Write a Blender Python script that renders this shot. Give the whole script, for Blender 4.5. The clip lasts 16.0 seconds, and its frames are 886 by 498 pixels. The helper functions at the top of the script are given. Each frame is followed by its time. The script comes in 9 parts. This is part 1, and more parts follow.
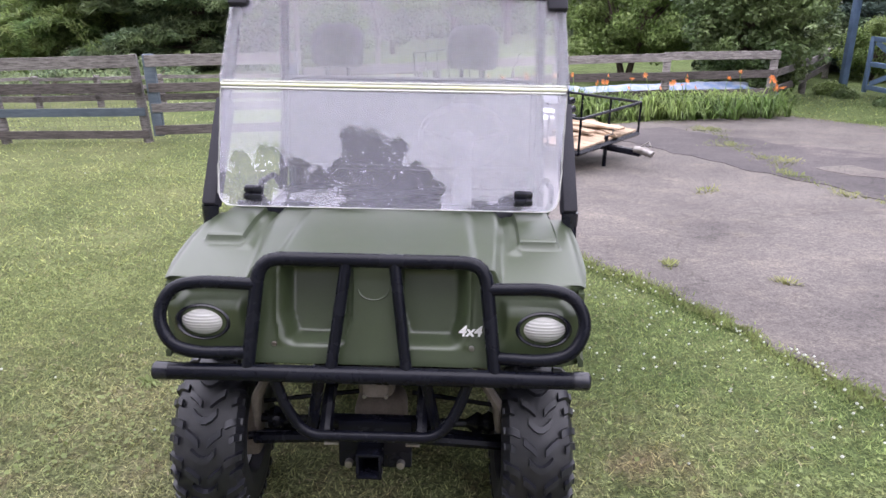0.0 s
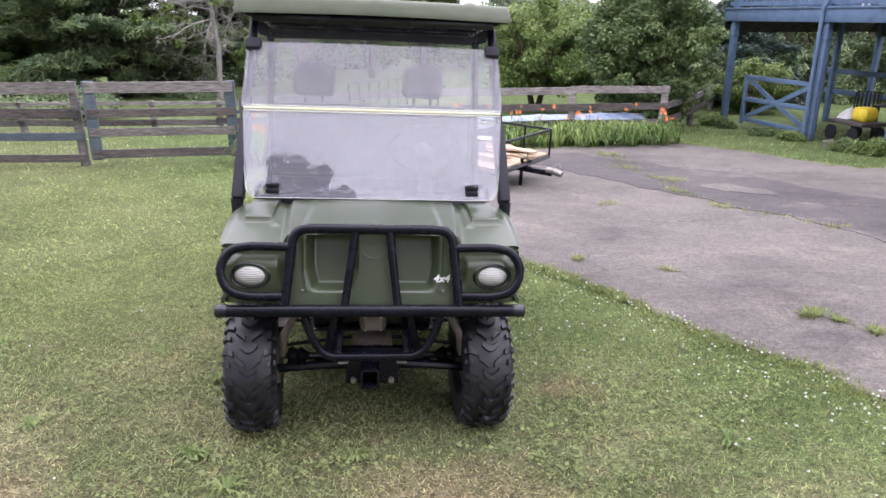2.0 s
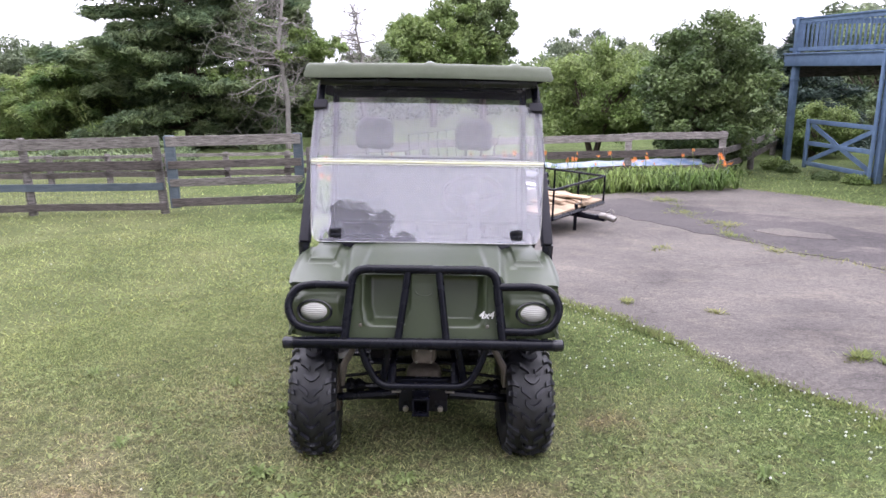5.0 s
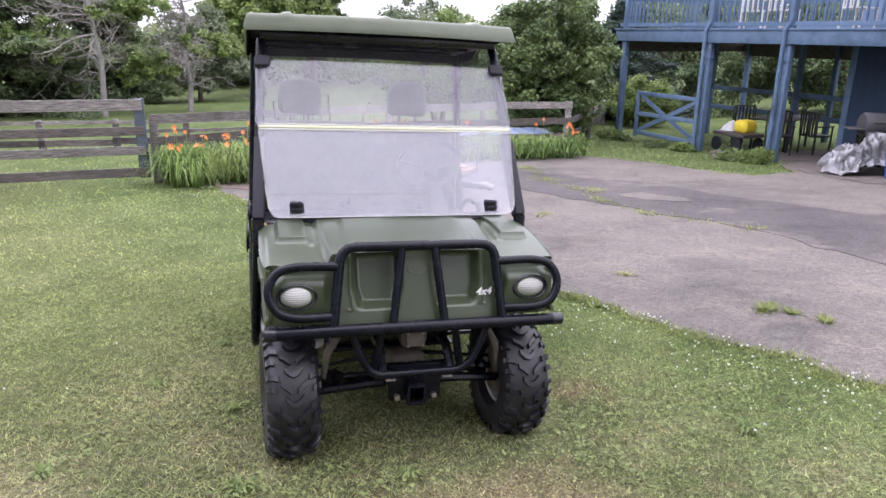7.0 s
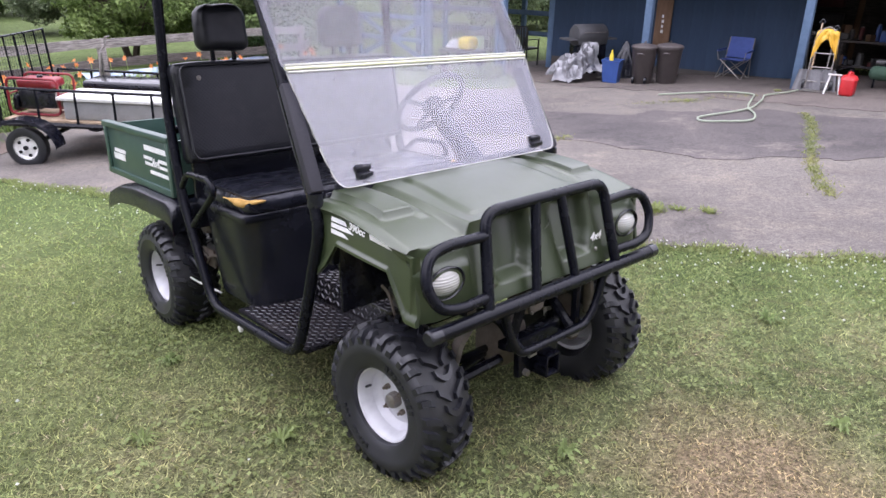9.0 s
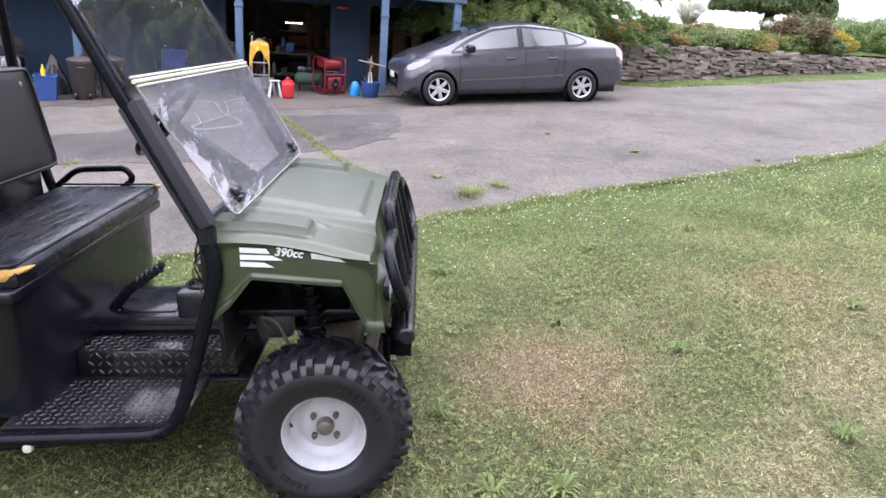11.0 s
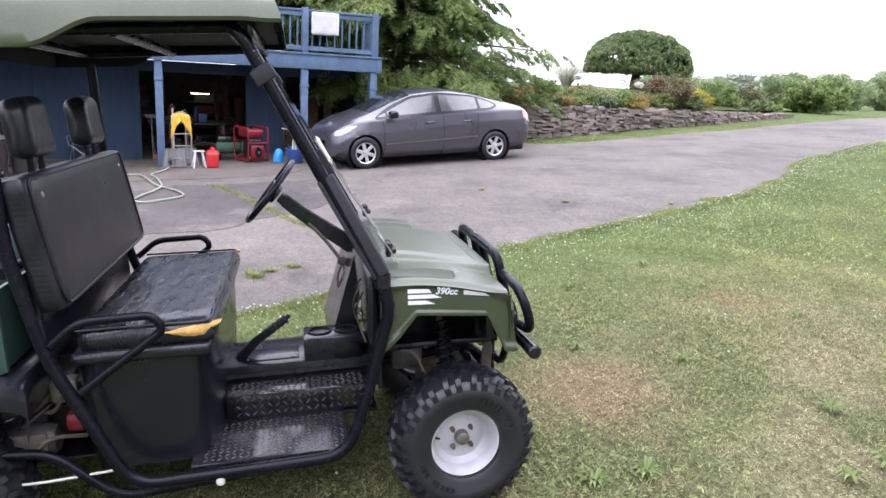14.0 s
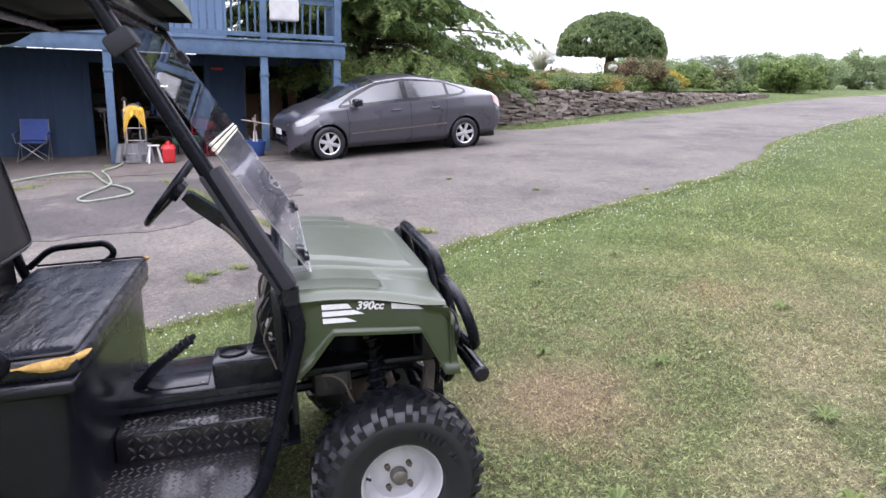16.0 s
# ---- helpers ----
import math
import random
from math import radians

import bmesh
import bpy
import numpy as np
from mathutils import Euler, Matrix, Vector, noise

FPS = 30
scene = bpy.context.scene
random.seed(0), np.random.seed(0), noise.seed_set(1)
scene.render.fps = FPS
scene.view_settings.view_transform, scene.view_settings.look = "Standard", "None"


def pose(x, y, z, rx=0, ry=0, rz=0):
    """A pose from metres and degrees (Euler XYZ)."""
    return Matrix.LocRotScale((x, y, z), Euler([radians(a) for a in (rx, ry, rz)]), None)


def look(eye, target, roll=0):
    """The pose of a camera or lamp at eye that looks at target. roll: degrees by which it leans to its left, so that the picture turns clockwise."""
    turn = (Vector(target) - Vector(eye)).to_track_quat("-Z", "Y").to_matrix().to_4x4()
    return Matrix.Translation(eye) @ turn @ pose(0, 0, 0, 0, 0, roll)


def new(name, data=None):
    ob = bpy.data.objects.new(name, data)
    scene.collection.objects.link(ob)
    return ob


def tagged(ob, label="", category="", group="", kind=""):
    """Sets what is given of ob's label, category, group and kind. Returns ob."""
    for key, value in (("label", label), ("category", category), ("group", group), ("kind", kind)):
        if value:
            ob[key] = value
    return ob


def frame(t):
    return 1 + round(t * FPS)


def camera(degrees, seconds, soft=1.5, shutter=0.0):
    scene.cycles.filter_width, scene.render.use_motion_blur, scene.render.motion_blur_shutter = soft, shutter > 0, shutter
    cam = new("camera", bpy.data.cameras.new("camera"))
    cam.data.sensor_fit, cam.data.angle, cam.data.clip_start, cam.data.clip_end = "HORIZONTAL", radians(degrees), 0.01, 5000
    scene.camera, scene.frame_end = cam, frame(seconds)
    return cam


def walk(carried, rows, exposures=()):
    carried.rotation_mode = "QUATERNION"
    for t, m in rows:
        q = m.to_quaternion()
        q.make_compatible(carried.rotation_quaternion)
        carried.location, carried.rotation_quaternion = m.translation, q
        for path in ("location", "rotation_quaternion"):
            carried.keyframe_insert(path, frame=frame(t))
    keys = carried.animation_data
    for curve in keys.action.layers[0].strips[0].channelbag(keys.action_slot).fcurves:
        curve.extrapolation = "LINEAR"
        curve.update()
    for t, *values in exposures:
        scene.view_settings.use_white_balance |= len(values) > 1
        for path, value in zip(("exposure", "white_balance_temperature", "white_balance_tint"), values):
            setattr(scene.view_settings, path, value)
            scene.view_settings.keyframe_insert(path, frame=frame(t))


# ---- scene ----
cam = camera(65.2, 16.0)
PATH = [
    (0, (0.11, 0.0, 1.606), (-0.028, 1.863, 0.891), -1.4),
    (0.5, (-0.02, -0.146, 1.656), (0.007, 1.723, 0.942), -2.1),
    (1, (-0.102, -0.407, 1.653), (0.026, 1.473, 0.985), -1.9),
    (1.5, (-0.069, -0.672, 1.666), (-0.002, 1.218, 1.014), -0.7),
    (2, (-0.101, -0.951, 1.709), (0.002, 0.941, 1.07), 0.1),
    (2.5, (-0.056, -1.143, 1.764), (-0.034, 0.779, 1.213), -1.6),
    (3, (0.025, -1.256, 1.757), (0.042, 0.676, 1.238), -2.2),
    (3.5, (0.033, -1.272, 1.773), (0.015, 0.669, 1.289), -2.5),
    (3.7, (0.001, -1.255, 1.758), (-0.034, 0.689, 1.289), -1.8),
    (5.8, (-0.082, -1.227, 1.777), (-0.157, 0.699, 1.244), -1.3),
    (6, (-0.164, -1.184, 1.753), (-0.189, 0.743, 1.218), -0.9),
    (6.5, (-0.405, -1.091, 1.753), (-0.096, 0.784, 1.131), 1.1),
    (7, (-0.778, -0.914, 1.715), (-0.354, 0.948, 1.121), 0.7),
    (7.5, (-1.186, -0.718, 1.693), (-0.626, 1.098, 1.069), 1.3),
    (8, (-1.553, -0.443, 1.685), (-0.862, 1.272, 0.923), 1.7),
    (8.5, (-1.811, -0.056, 1.676), (-0.896, 1.535, 0.88), 2.7),
    (9, (-2.121, 0.283, 1.65), (-0.928, 1.688, 0.875), 0.8),
    (9.5, (-2.307, 0.641, 1.619), (-0.959, 1.902, 0.85), 0.6),
    (10, (-2.452, 1.002, 1.615), (-0.857, 1.931, 0.844), 1.7),
    (10.2, (-2.547, 1.136, 1.588), (-0.83, 1.823, 0.828), 3.0),
    (12.3, (-3.445, 2.415, 1.539), (-1.577, 1.982, 0.971), 2.0),
    (12.5, (-3.488, 2.478, 1.55), (-1.63, 1.999, 0.985), 2.2),
    (13, (-3.428, 2.65, 1.558), (-1.568, 2.133, 1.034), 3.7),
    (13.5, (-3.403, 2.671, 1.569), (-1.539, 2.15, 1.066), 3.5),
    (14, (-3.415, 2.627, 1.584), (-1.504, 2.284, 1.103), 3.4),
    (14.5, (-3.426, 2.554, 1.59), (-1.499, 2.295, 1.121), 2.4),
    (15, (-3.449, 2.489, 1.586), (-1.521, 2.204, 1.136), 1.8),
    (15.5, (-3.343, 2.414, 1.568), (-1.429, 2.092, 1.085), 1.9),
    (16, (-2.987, 2.36, 1.525), (-1.094, 1.964, 1.017), 2.2),
]
walk(cam, [(t, look(eye, target, roll)) for t, eye, target, roll in PATH],
     exposures=[(0, 0.04, 6470, 14), (8.5, 0.05, 6440, 14), (9.5, 0.15, 6370, 13), (10, 0.19, 6370, 12), (14.5, 0.20, 6370, 11), (15.5, 0.08, 6350, 11), (16, 0.02, 6350, 11)])
SKY_WHITE, SUN = 5.5, 1.2

# ---- tools ----
PI = math.pi
rng = np.random.default_rng(7)


def link(name, bm, material, angle=40.0):
    """A bmesh as one mesh object, smooth but for edges sharper than the angle."""
    me = bpy.data.meshes.new(name)
    bmesh.ops.recalc_face_normals(bm, faces=bm.faces[:])
    bm.to_mesh(me)
    bm.free()
    for p in me.polygons:
        p.use_smooth = True
    me.set_sharp_from_angle(angle=radians(angle))
    me.materials.append(material)
    return new(name, me)


def part(name, bm, material, parent, label="", angle=40.0):
    ob = link(name, bm, material, angle)
    ob.parent = parent
    if label:
        ob["label"] = label
    return ob


def soup(name, verts, faces, material, smooth=False):
    """One mesh from arrays of places and of equal-sized faces."""
    verts, faces = np.asarray(verts, dtype=np.float32), np.asarray(faces, dtype=np.int32)
    me = bpy.data.meshes.new(name)
    me.vertices.add(len(verts))
    me.vertices.foreach_set("co", verts.ravel())
    n, k = faces.shape
    me.loops.add(n * k)
    me.loops.foreach_set("vertex_index", faces.ravel())
    me.polygons.add(n)
    me.polygons.foreach_set("loop_start", np.arange(0, n * k, k, dtype=np.int32))
    me.polygons.foreach_set("loop_total", np.full(n, k, dtype=np.int32))
    me.polygons.foreach_set("use_smooth", np.full(n, smooth))
    me.update(calc_edges=True)
    me.materials.append(material)
    return new(name, me)


def thing(name, label, category, m=None, group="", kind=""):
    ob = new(name)
    ob.empty_display_size = 0.1
    if m is not None:
        ob.matrix_world = m
    return tagged(ob, label, category, group, kind)


def box(bm, x0, x1, y0, y1, z0, z1, bevel=0.0, seg=2, m=None):
    r = bmesh.ops.create_cube(bm, size=1.0)
    vs = r["verts"]
    for v in vs:
        v.co = Vector((x0 + (v.co.x + .5) * (x1 - x0), y0 + (v.co.y + .5) * (y1 - y0), z0 + (v.co.z + .5) * (z1 - z0)))
    if m is not None:
        bmesh.ops.transform(bm, matrix=m, verts=vs)
    if bevel:
        es = list({e for v in vs for e in v.link_edges})
        bmesh.ops.bevel(bm, geom=es, offset=bevel, segments=seg, affect="EDGES", profile=0.5)


def boxed(x0, x1, y0, y1, z0, z1, bevel=0.0, seg=2, m=None):
    bm = bmesh.new()
    box(bm, x0, x1, y0, y1, z0, z1, bevel, seg, m)
    return bm


def rounded(pts, radius, closed=False, n=5):
    """A line through points with its corners rounded."""
    pts = [Vector(p) for p in pts]
    out = []
    k = len(pts)
    for i, p in enumerate(pts):
        if not closed and i in (0, k - 1):
            out.append(p)
            continue
        a, b = pts[i - 1] - p, pts[(i + 1) % k] - p
        r = min(radius, a.length * .49, b.length * .49)
        p0, p1 = p + a.normalized() * r, p + b.normalized() * r
        for j in range(n + 1):
            t = j / n
            out.append(p0 * (1 - t) ** 2 + p * 2 * t * (1 - t) + p1 * t ** 2)
    return out


def tube(bm, pts, r, seg=10, radius=0.0, closed=False, caps=True, flat=1.0):
    """A round bar along a line. r may be a list, a radius for every point."""
    pts = rounded(pts, radius, closed) if radius else [Vector(p) for p in pts]
    k = len(pts)
    rs = r if isinstance(r, (list, tuple)) else [r] * k
    if len(rs) != k:
        rs = [rs[0] + (rs[-1] - rs[0]) * i / (k - 1) for i in range(k)]
    rings = []
    up = None
    for i, p in enumerate(pts):
        if closed:
            d = (pts[(i + 1) % k] - pts[i - 1]).normalized()
        else:
            d = (pts[min(i + 1, k - 1)] - pts[max(i - 1, 0)]).normalized()
        if up is None:
            up = Vector((0, 0, 1)) if abs(d.z) < .9 else Vector((1, 0, 0))
        side = d.cross(up).normalized()
        up = side.cross(d).normalized()
        rings.append([bm.verts.new(p + (side * math.cos(a) + up * math.sin(a) * flat) * rs[i]) for a in (2 * PI * j / seg for j in range(seg))])
    for i in range(k if closed else k - 1):
        a, b = rings[i], rings[(i + 1) % k]
        for j in range(seg):
            bm.faces.new((a[j], a[(j + 1) % seg], b[(j + 1) % seg], b[j]))
    if caps and not closed:
        bm.faces.new(rings[0][::-1])
        bm.faces.new(rings[-1])


def tubed(pts, r, seg=10, radius=0.0, closed=False, caps=True):
    bm = bmesh.new()
    tube(bm, pts, r, seg, radius, closed, caps)
    return bm


def lathe(bm, profile, seg=24, axis="z", m=None, cap=False):
    """A profile of (radius, height) pairs turned round an axis."""
    rings = []
    for r, h in profile:
        ring = []
        for j in range(seg):
            a = 2 * PI * j / seg
            c, s = r * math.cos(a), r * math.sin(a)
            co = Vector({"z": (c, s, h), "x": (h, c, s), "y": (c, h, s)}[axis])
            ring.append(bm.verts.new(m @ co if m is not None else co))
        rings.append(ring)
    for a, b in zip(rings, rings[1:]):
        for j in range(seg):
            bm.faces.new((a[j], a[(j + 1) % seg], b[(j + 1) % seg], b[j]))
    if cap:
        bm.faces.new(rings[0][::-1])
        bm.faces.new(rings[-1])


def lathed(profile, seg=24, axis="z", m=None, cap=False):
    bm = bmesh.new()
    lathe(bm, profile, seg, axis, m, cap)
    return bm


def sheet(bm, nu, nv, f):
    """A grid of quads, f(u, v) giving the place for u and v from 0 to 1."""
    vs = [[bm.verts.new(f(i / nu, j / nv)) for j in range(nv + 1)] for i in range(nu + 1)]
    for i in range(nu):
        for j in range(nv):
            bm.faces.new((vs[i][j], vs[i + 1][j], vs[i + 1][j + 1], vs[i][j + 1]))


def prism(bm, outline, depth, m=None):
    """An outline of (x, y) raised by depth along z."""
    a = [bm.verts.new((x, y, 0)) for x, y in outline]
    b = [bm.verts.new((x, y, depth)) for x, y in outline]
    k = len(a)
    bm.faces.new(a[::-1])
    bm.faces.new(b)
    for i in range(k):
        bm.faces.new((a[i], a[(i + 1) % k], b[(i + 1) % k], b[i]))
    if m is not None:
        bmesh.ops.transform(bm, matrix=m, verts=a + b)


def sm(a, b, x):
    t = min(1.0, max(0.0, (x - a) / (b - a)))
    return t * t * (3 - 2 * t)


# ---- world and light ----
world = bpy.data.worlds.new("overcast")
scene.world = world
world.use_nodes = True
wn, wl = world.node_tree.nodes, world.node_tree.links
wn.clear()
w_out = wn.new("ShaderNodeOutputWorld")
w_bg = wn.new("ShaderNodeBackground")
w_sky = wn.new("ShaderNodeTexSky")
w_sky.sky_type = "NISHITA"
w_sky.sun_disc = False
w_sky.sun_elevation = radians(76)
w_sky.sun_rotation = radians(127)
w_dim = wn.new("ShaderNodeMix")
w_dim.data_type = "RGBA"
w_dim.inputs[0].default_value = 0.90
w_sc = wn.new("ShaderNodeVectorMath")
w_sc.operation = "SCALE"
w_sc.inputs["Scale"].default_value = 0.10
w_map = wn.new("ShaderNodeTexCoord")
w_str = wn.new("ShaderNodeMapping")
w_str.inputs["Scale"].default_value = (1.0, 1.0, 2.6)
w_noise = wn.new("ShaderNodeTexNoise")
w_noise.inputs["Scale"].default_value = 2.2
w_noise.inputs["Detail"].default_value = 5.0
w_ramp = wn.new("ShaderNodeValToRGB")
w_ramp.color_ramp.elements[0].position = 0.30
w_ramp.color_ramp.elements[0].color = (0.81, 0.805, 0.95, 1)
w_ramp.color_ramp.elements[1].position = 0.62
w_ramp.color_ramp.elements[1].color = (1.0, 0.98, 1.12, 1)
w_gain = wn.new("ShaderNodeVectorMath")
w_gain.operation = "SCALE"
w_sep = wn.new("ShaderNodeSeparateXYZ")
w_up = wn.new("ShaderNodeMath")
w_up.operation = "MAXIMUM"
w_up.inputs[1].default_value = 0.0
w_cie = wn.new("ShaderNodeMath")
w_cie.operation = "MULTIPLY_ADD"
w_cie.inputs[1].default_value = SKY_WHITE * 2 / 3
w_cie.inputs[2].default_value = SKY_WHITE / 3
wl.new(w_map.outputs["Generated"], w_sep.inputs[0])
wl.new(w_sep.outputs["Z"], w_up.inputs[0])
wl.new(w_up.outputs[0], w_cie.inputs[0])
wl.new(w_cie.outputs[0], w_gain.inputs["Scale"])
wl.new(w_map.outputs["Generated"], w_str.inputs["Vector"])
wl.new(w_str.outputs["Vector"], w_noise.inputs["Vector"])
wl.new(w_noise.outputs["Fac"], w_ramp.inputs["Fac"])
wl.new(w_ramp.outputs["Color"], w_gain.inputs[0])
wl.new(w_sky.outputs["Color"], w_sc.inputs[0])
wl.new(w_sc.outputs[0], w_dim.inputs[6])
wl.new(w_gain.outputs[0], w_dim.inputs[7])
wl.new(w_dim.outputs[2], w_bg.inputs["Color"])
w_bg.inputs["Strength"].default_value = 1.0
wl.new(w_bg.outputs["Background"], w_out.inputs["Surface"])

sun = new("sun", bpy.data.lights.new("sun", "SUN"))
sun.data.energy, sun.data.angle, sun.data.color = SUN, radians(80), (1.0, 0.975, 0.97)
sun.matrix_world = look((2.0, -1.5, 10), (0, 0, 0))


# ---- materials ----
def nodes_of(name):
    m = bpy.data.materials.new(name)
    m.use_nodes = True
    return m, m.node_tree.nodes, m.node_tree.links, m.node_tree.nodes["Principled BSDF"]


def noise_node(n, l, coord, scale, detail=4.0, rough=0.55, stretch=None):
    t = n.new("ShaderNodeTexNoise")
    t.inputs["Scale"].default_value, t.inputs["Detail"].default_value, t.inputs["Roughness"].default_value = scale, detail, rough
    if stretch:
        mp = n.new("ShaderNodeMapping")
        mp.inputs["Scale"].default_value = stretch
        l.new(coord, mp.inputs["Vector"])
        l.new(mp.outputs["Vector"], t.inputs["Vector"])
    else:
        l.new(coord, t.inputs["Vector"])
    return t.outputs["Fac"]


def ramp_node(n, l, fac, stops):
    r = n.new("ShaderNodeValToRGB")
    while len(r.color_ramp.elements) < len(stops):
        r.color_ramp.elements.new(0.5)
    for e, (p, c) in zip(r.color_ramp.elements, stops):
        e.position = p
        e.color = (*c, 1) if len(c) == 3 else c
    l.new(fac, r.inputs["Fac"])
    return r.outputs["Color"]


def mix_node(n, l, fac, a, b, how="MIX"):
    m = n.new("ShaderNodeMix")
    m.data_type, m.blend_type = "RGBA", how
    for sock, v in ((m.inputs[0], fac), (m.inputs[6], a), (m.inputs[7], b)):
        if isinstance(v, (int, float)):
            sock.default_value = v
        elif isinstance(v, tuple):
            sock.default_value = (*v, 1) if len(v) == 3 else v
        else:
            l.new(v, sock)
    return m.outputs[2]


def plain(name, a, b=None, rough=0.5, metal=0.0, scale=6.0, fine=120.0, bump=0.15, depth=0.002, coat=0.0, spec=0.5, stretch=None, dirt=None, dirt_amount=0.5, island=0.0, per_object=0.0):
    """A painted, moulded or raw surface: two tones in large patches, fine grain, relief, and dirt of its own shape."""
    m, n, l, p = nodes_of(name)
    b = b or tuple(c * 0.72 for c in a)
    co = n.new("ShaderNodeTexCoord").outputs["Object"]
    big = noise_node(n, l, co, scale, 4, 0.6, stretch)
    small = noise_node(n, l, co, fine, 3, 0.6, stretch)
    col = mix_node(n, l, ramp_node(n, l, big, [(0.35, (0, 0, 0)), (0.68, (1, 1, 1))]), a, b)
    grain = ramp_node(n, l, small, [(0.3, (0.82, 0.82, 0.82)), (0.7, (1.08, 1.08, 1.08))])
    col = mix_node(n, l, 1.0, col, grain, "MULTIPLY")
    if dirt:
        d = ramp_node(n, l, noise_node(n, l, co, scale * 0.7, 6, 0.7), [(0.52, (0, 0, 0)), (0.74, (dirt_amount,) * 3)])
        col = mix_node(n, l, d, col, dirt)
    for amount, node, out in ((island, "ShaderNodeNewGeometry", "Random Per Island"), (per_object, "ShaderNodeObjectInfo", "Random")):
        if amount:
            v = ramp_node(n, l, n.new(node).outputs[out], [(0.0, (1 - amount,) * 3), (1.0, (1 + amount * .6,) * 3)])
            col = mix_node(n, l, 1.0, col, v, "MULTIPLY")
    l.new(col, p.inputs["Base Color"])
    rr = n.new("ShaderNodeMapRange")
    rr.inputs["To Min"].default_value, rr.inputs["To Max"].default_value = max(0.03, rough - 0.12), min(1.0, rough + 0.12)
    l.new(big, rr.inputs["Value"])
    l.new(rr.outputs["Result"], p.inputs["Roughness"])
    p.inputs["Metallic"].default_value = metal
    p.inputs["Specular IOR Level"].default_value = spec
    p.inputs["Coat Weight"].default_value = coat
    p.inputs["Coat Roughness"].default_value = 0.16
    if bump:
        bn = n.new("ShaderNodeBump")
        bn.inputs["Strength"].default_value, bn.inputs["Distance"].default_value = bump, depth
        l.new(small, bn.inputs["Height"])
        l.new(bn.outputs["Normal"], p.inputs["Normal"])
    return m


def mapped(n, l, value, top):
    """A length as a part of another."""
    d = n.new("ShaderNodeMath")
    d.operation = "DIVIDE"
    l.new(value, d.inputs[0])
    d.inputs[1].default_value = top
    return d.outputs[0]


def lawn_colour(n, l, tip):
    """The colour of the lawn by its place: green, paler and dry patches at three sizes."""
    pos = n.new("ShaderNodeNewGeometry").outputs["Position"]
    big = noise_node(n, l, pos, 0.33, 3, 0.55)
    mid = noise_node(n, l, pos, 1.25, 5, 0.62)
    fine = noise_node(n, l, pos, 20.0, 5, 0.75)
    green = mix_node(n, l, ramp_node(n, l, mid, [(0.33, (0, 0, 0)), (0.66, (1, 1, 1))]), (0.203, 0.235, 0.108), (0.330, 0.354, 0.180))
    dryness = n.new("ShaderNodeMath")
    dryness.operation = "MULTIPLY_ADD"
    l.new(big, dryness.inputs[0])
    dryness.inputs[1].default_value = 0.55
    mm = n.new("ShaderNodeMath")
    mm.operation = "MULTIPLY"
    l.new(mid, mm.inputs[0])
    mm.inputs[1].default_value = 0.55
    l.new(mm.outputs[0], dryness.inputs[2])
    dry = ramp_node(n, l, dryness.outputs[0], [(0.53, (0, 0, 0)), (0.72, (0.75, 0.75, 0.75))])
    worn = n.new("ShaderNodeVectorMath")
    worn.operation = "DISTANCE"
    l.new(pos, worn.inputs[0])
    worn.inputs[1].default_value = (-0.9, 0.0, 0.0)
    used = ramp_node(n, l, mapped(n, l, worn.outputs["Value"], 10.0), [(0.20, (1, 1, 1)), (0.42, (0.22, 0.22, 0.22))])
    dry = mix_node(n, l, 1.0, dry, used, "MULTIPLY")
    col = mix_node(n, l, dry, green, (0.520, 0.430, 0.290))
    col = mix_node(n, l, used, mix_node(n, l, 1.0, col, (1.04, 1.14, 0.90), "MULTIPLY"), col)
    turf = n.new("ShaderNodeVectorMath")
    turf.operation = "DOT_PRODUCT"
    l.new(pos, turf.inputs[0])
    turf.inputs[1].default_value = (.086, .05, 0)
    rich = ramp_node(n, l, turf.outputs["Value"], [(0.07, (0, 0, 0)), (0.24, (1, 1, 1))])
    col = mix_node(n, l, rich, col, mix_node(n, l, 1.0, col, (0.78, 0.90, 0.80), "MULTIPLY"))
    thatch = ramp_node(n, l, noise_node(n, l, pos, 7.0, 5, 0.7), [(0.50, (0, 0, 0)), (0.68, (0.65, 0.65, 0.65))])
    col = mix_node(n, l, mix_node(n, l, 1.0, thatch, used, "MULTIPLY"), col, (0.330, 0.262, 0.170))
    warp = n.new("ShaderNodeVectorMath")
    warp.operation = "MULTIPLY_ADD"
    wob = n.new("ShaderNodeTexNoise")
    wob.inputs["Scale"].default_value, wob.inputs["Detail"].default_value = 3.5, 5.0
    l.new(pos, wob.inputs["Vector"])
    l.new(wob.outputs["Color"], warp.inputs[0])
    warp.inputs[1].default_value = (0.5, 0.5, 0.5)
    l.new(pos, warp.inputs[2])
    for px, py, reach in ((0.05, 1.1, 0.55), (0.75, 2.28, 0.22), (-1.9, 1.3, 0.30), (1.3, -0.6, 0.35)):
        dist = n.new("ShaderNodeVectorMath")
        dist.operation = "DISTANCE"
        l.new(warp.outputs[0], dist.inputs[0])
        dist.inputs[1].default_value = (px + 0.25, py + 0.25, 0.17)
        bare = ramp_node(n, l, dist.outputs["Value"], [(reach * 0.35, (0.95, 0.95, 0.95)), (reach * 1.1, (0, 0, 0))])
        col = mix_node(n, l, bare, col, (0.415, 0.320, 0.208))
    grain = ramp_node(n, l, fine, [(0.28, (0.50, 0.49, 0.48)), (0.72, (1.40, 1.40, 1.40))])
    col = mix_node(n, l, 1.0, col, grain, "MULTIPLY")
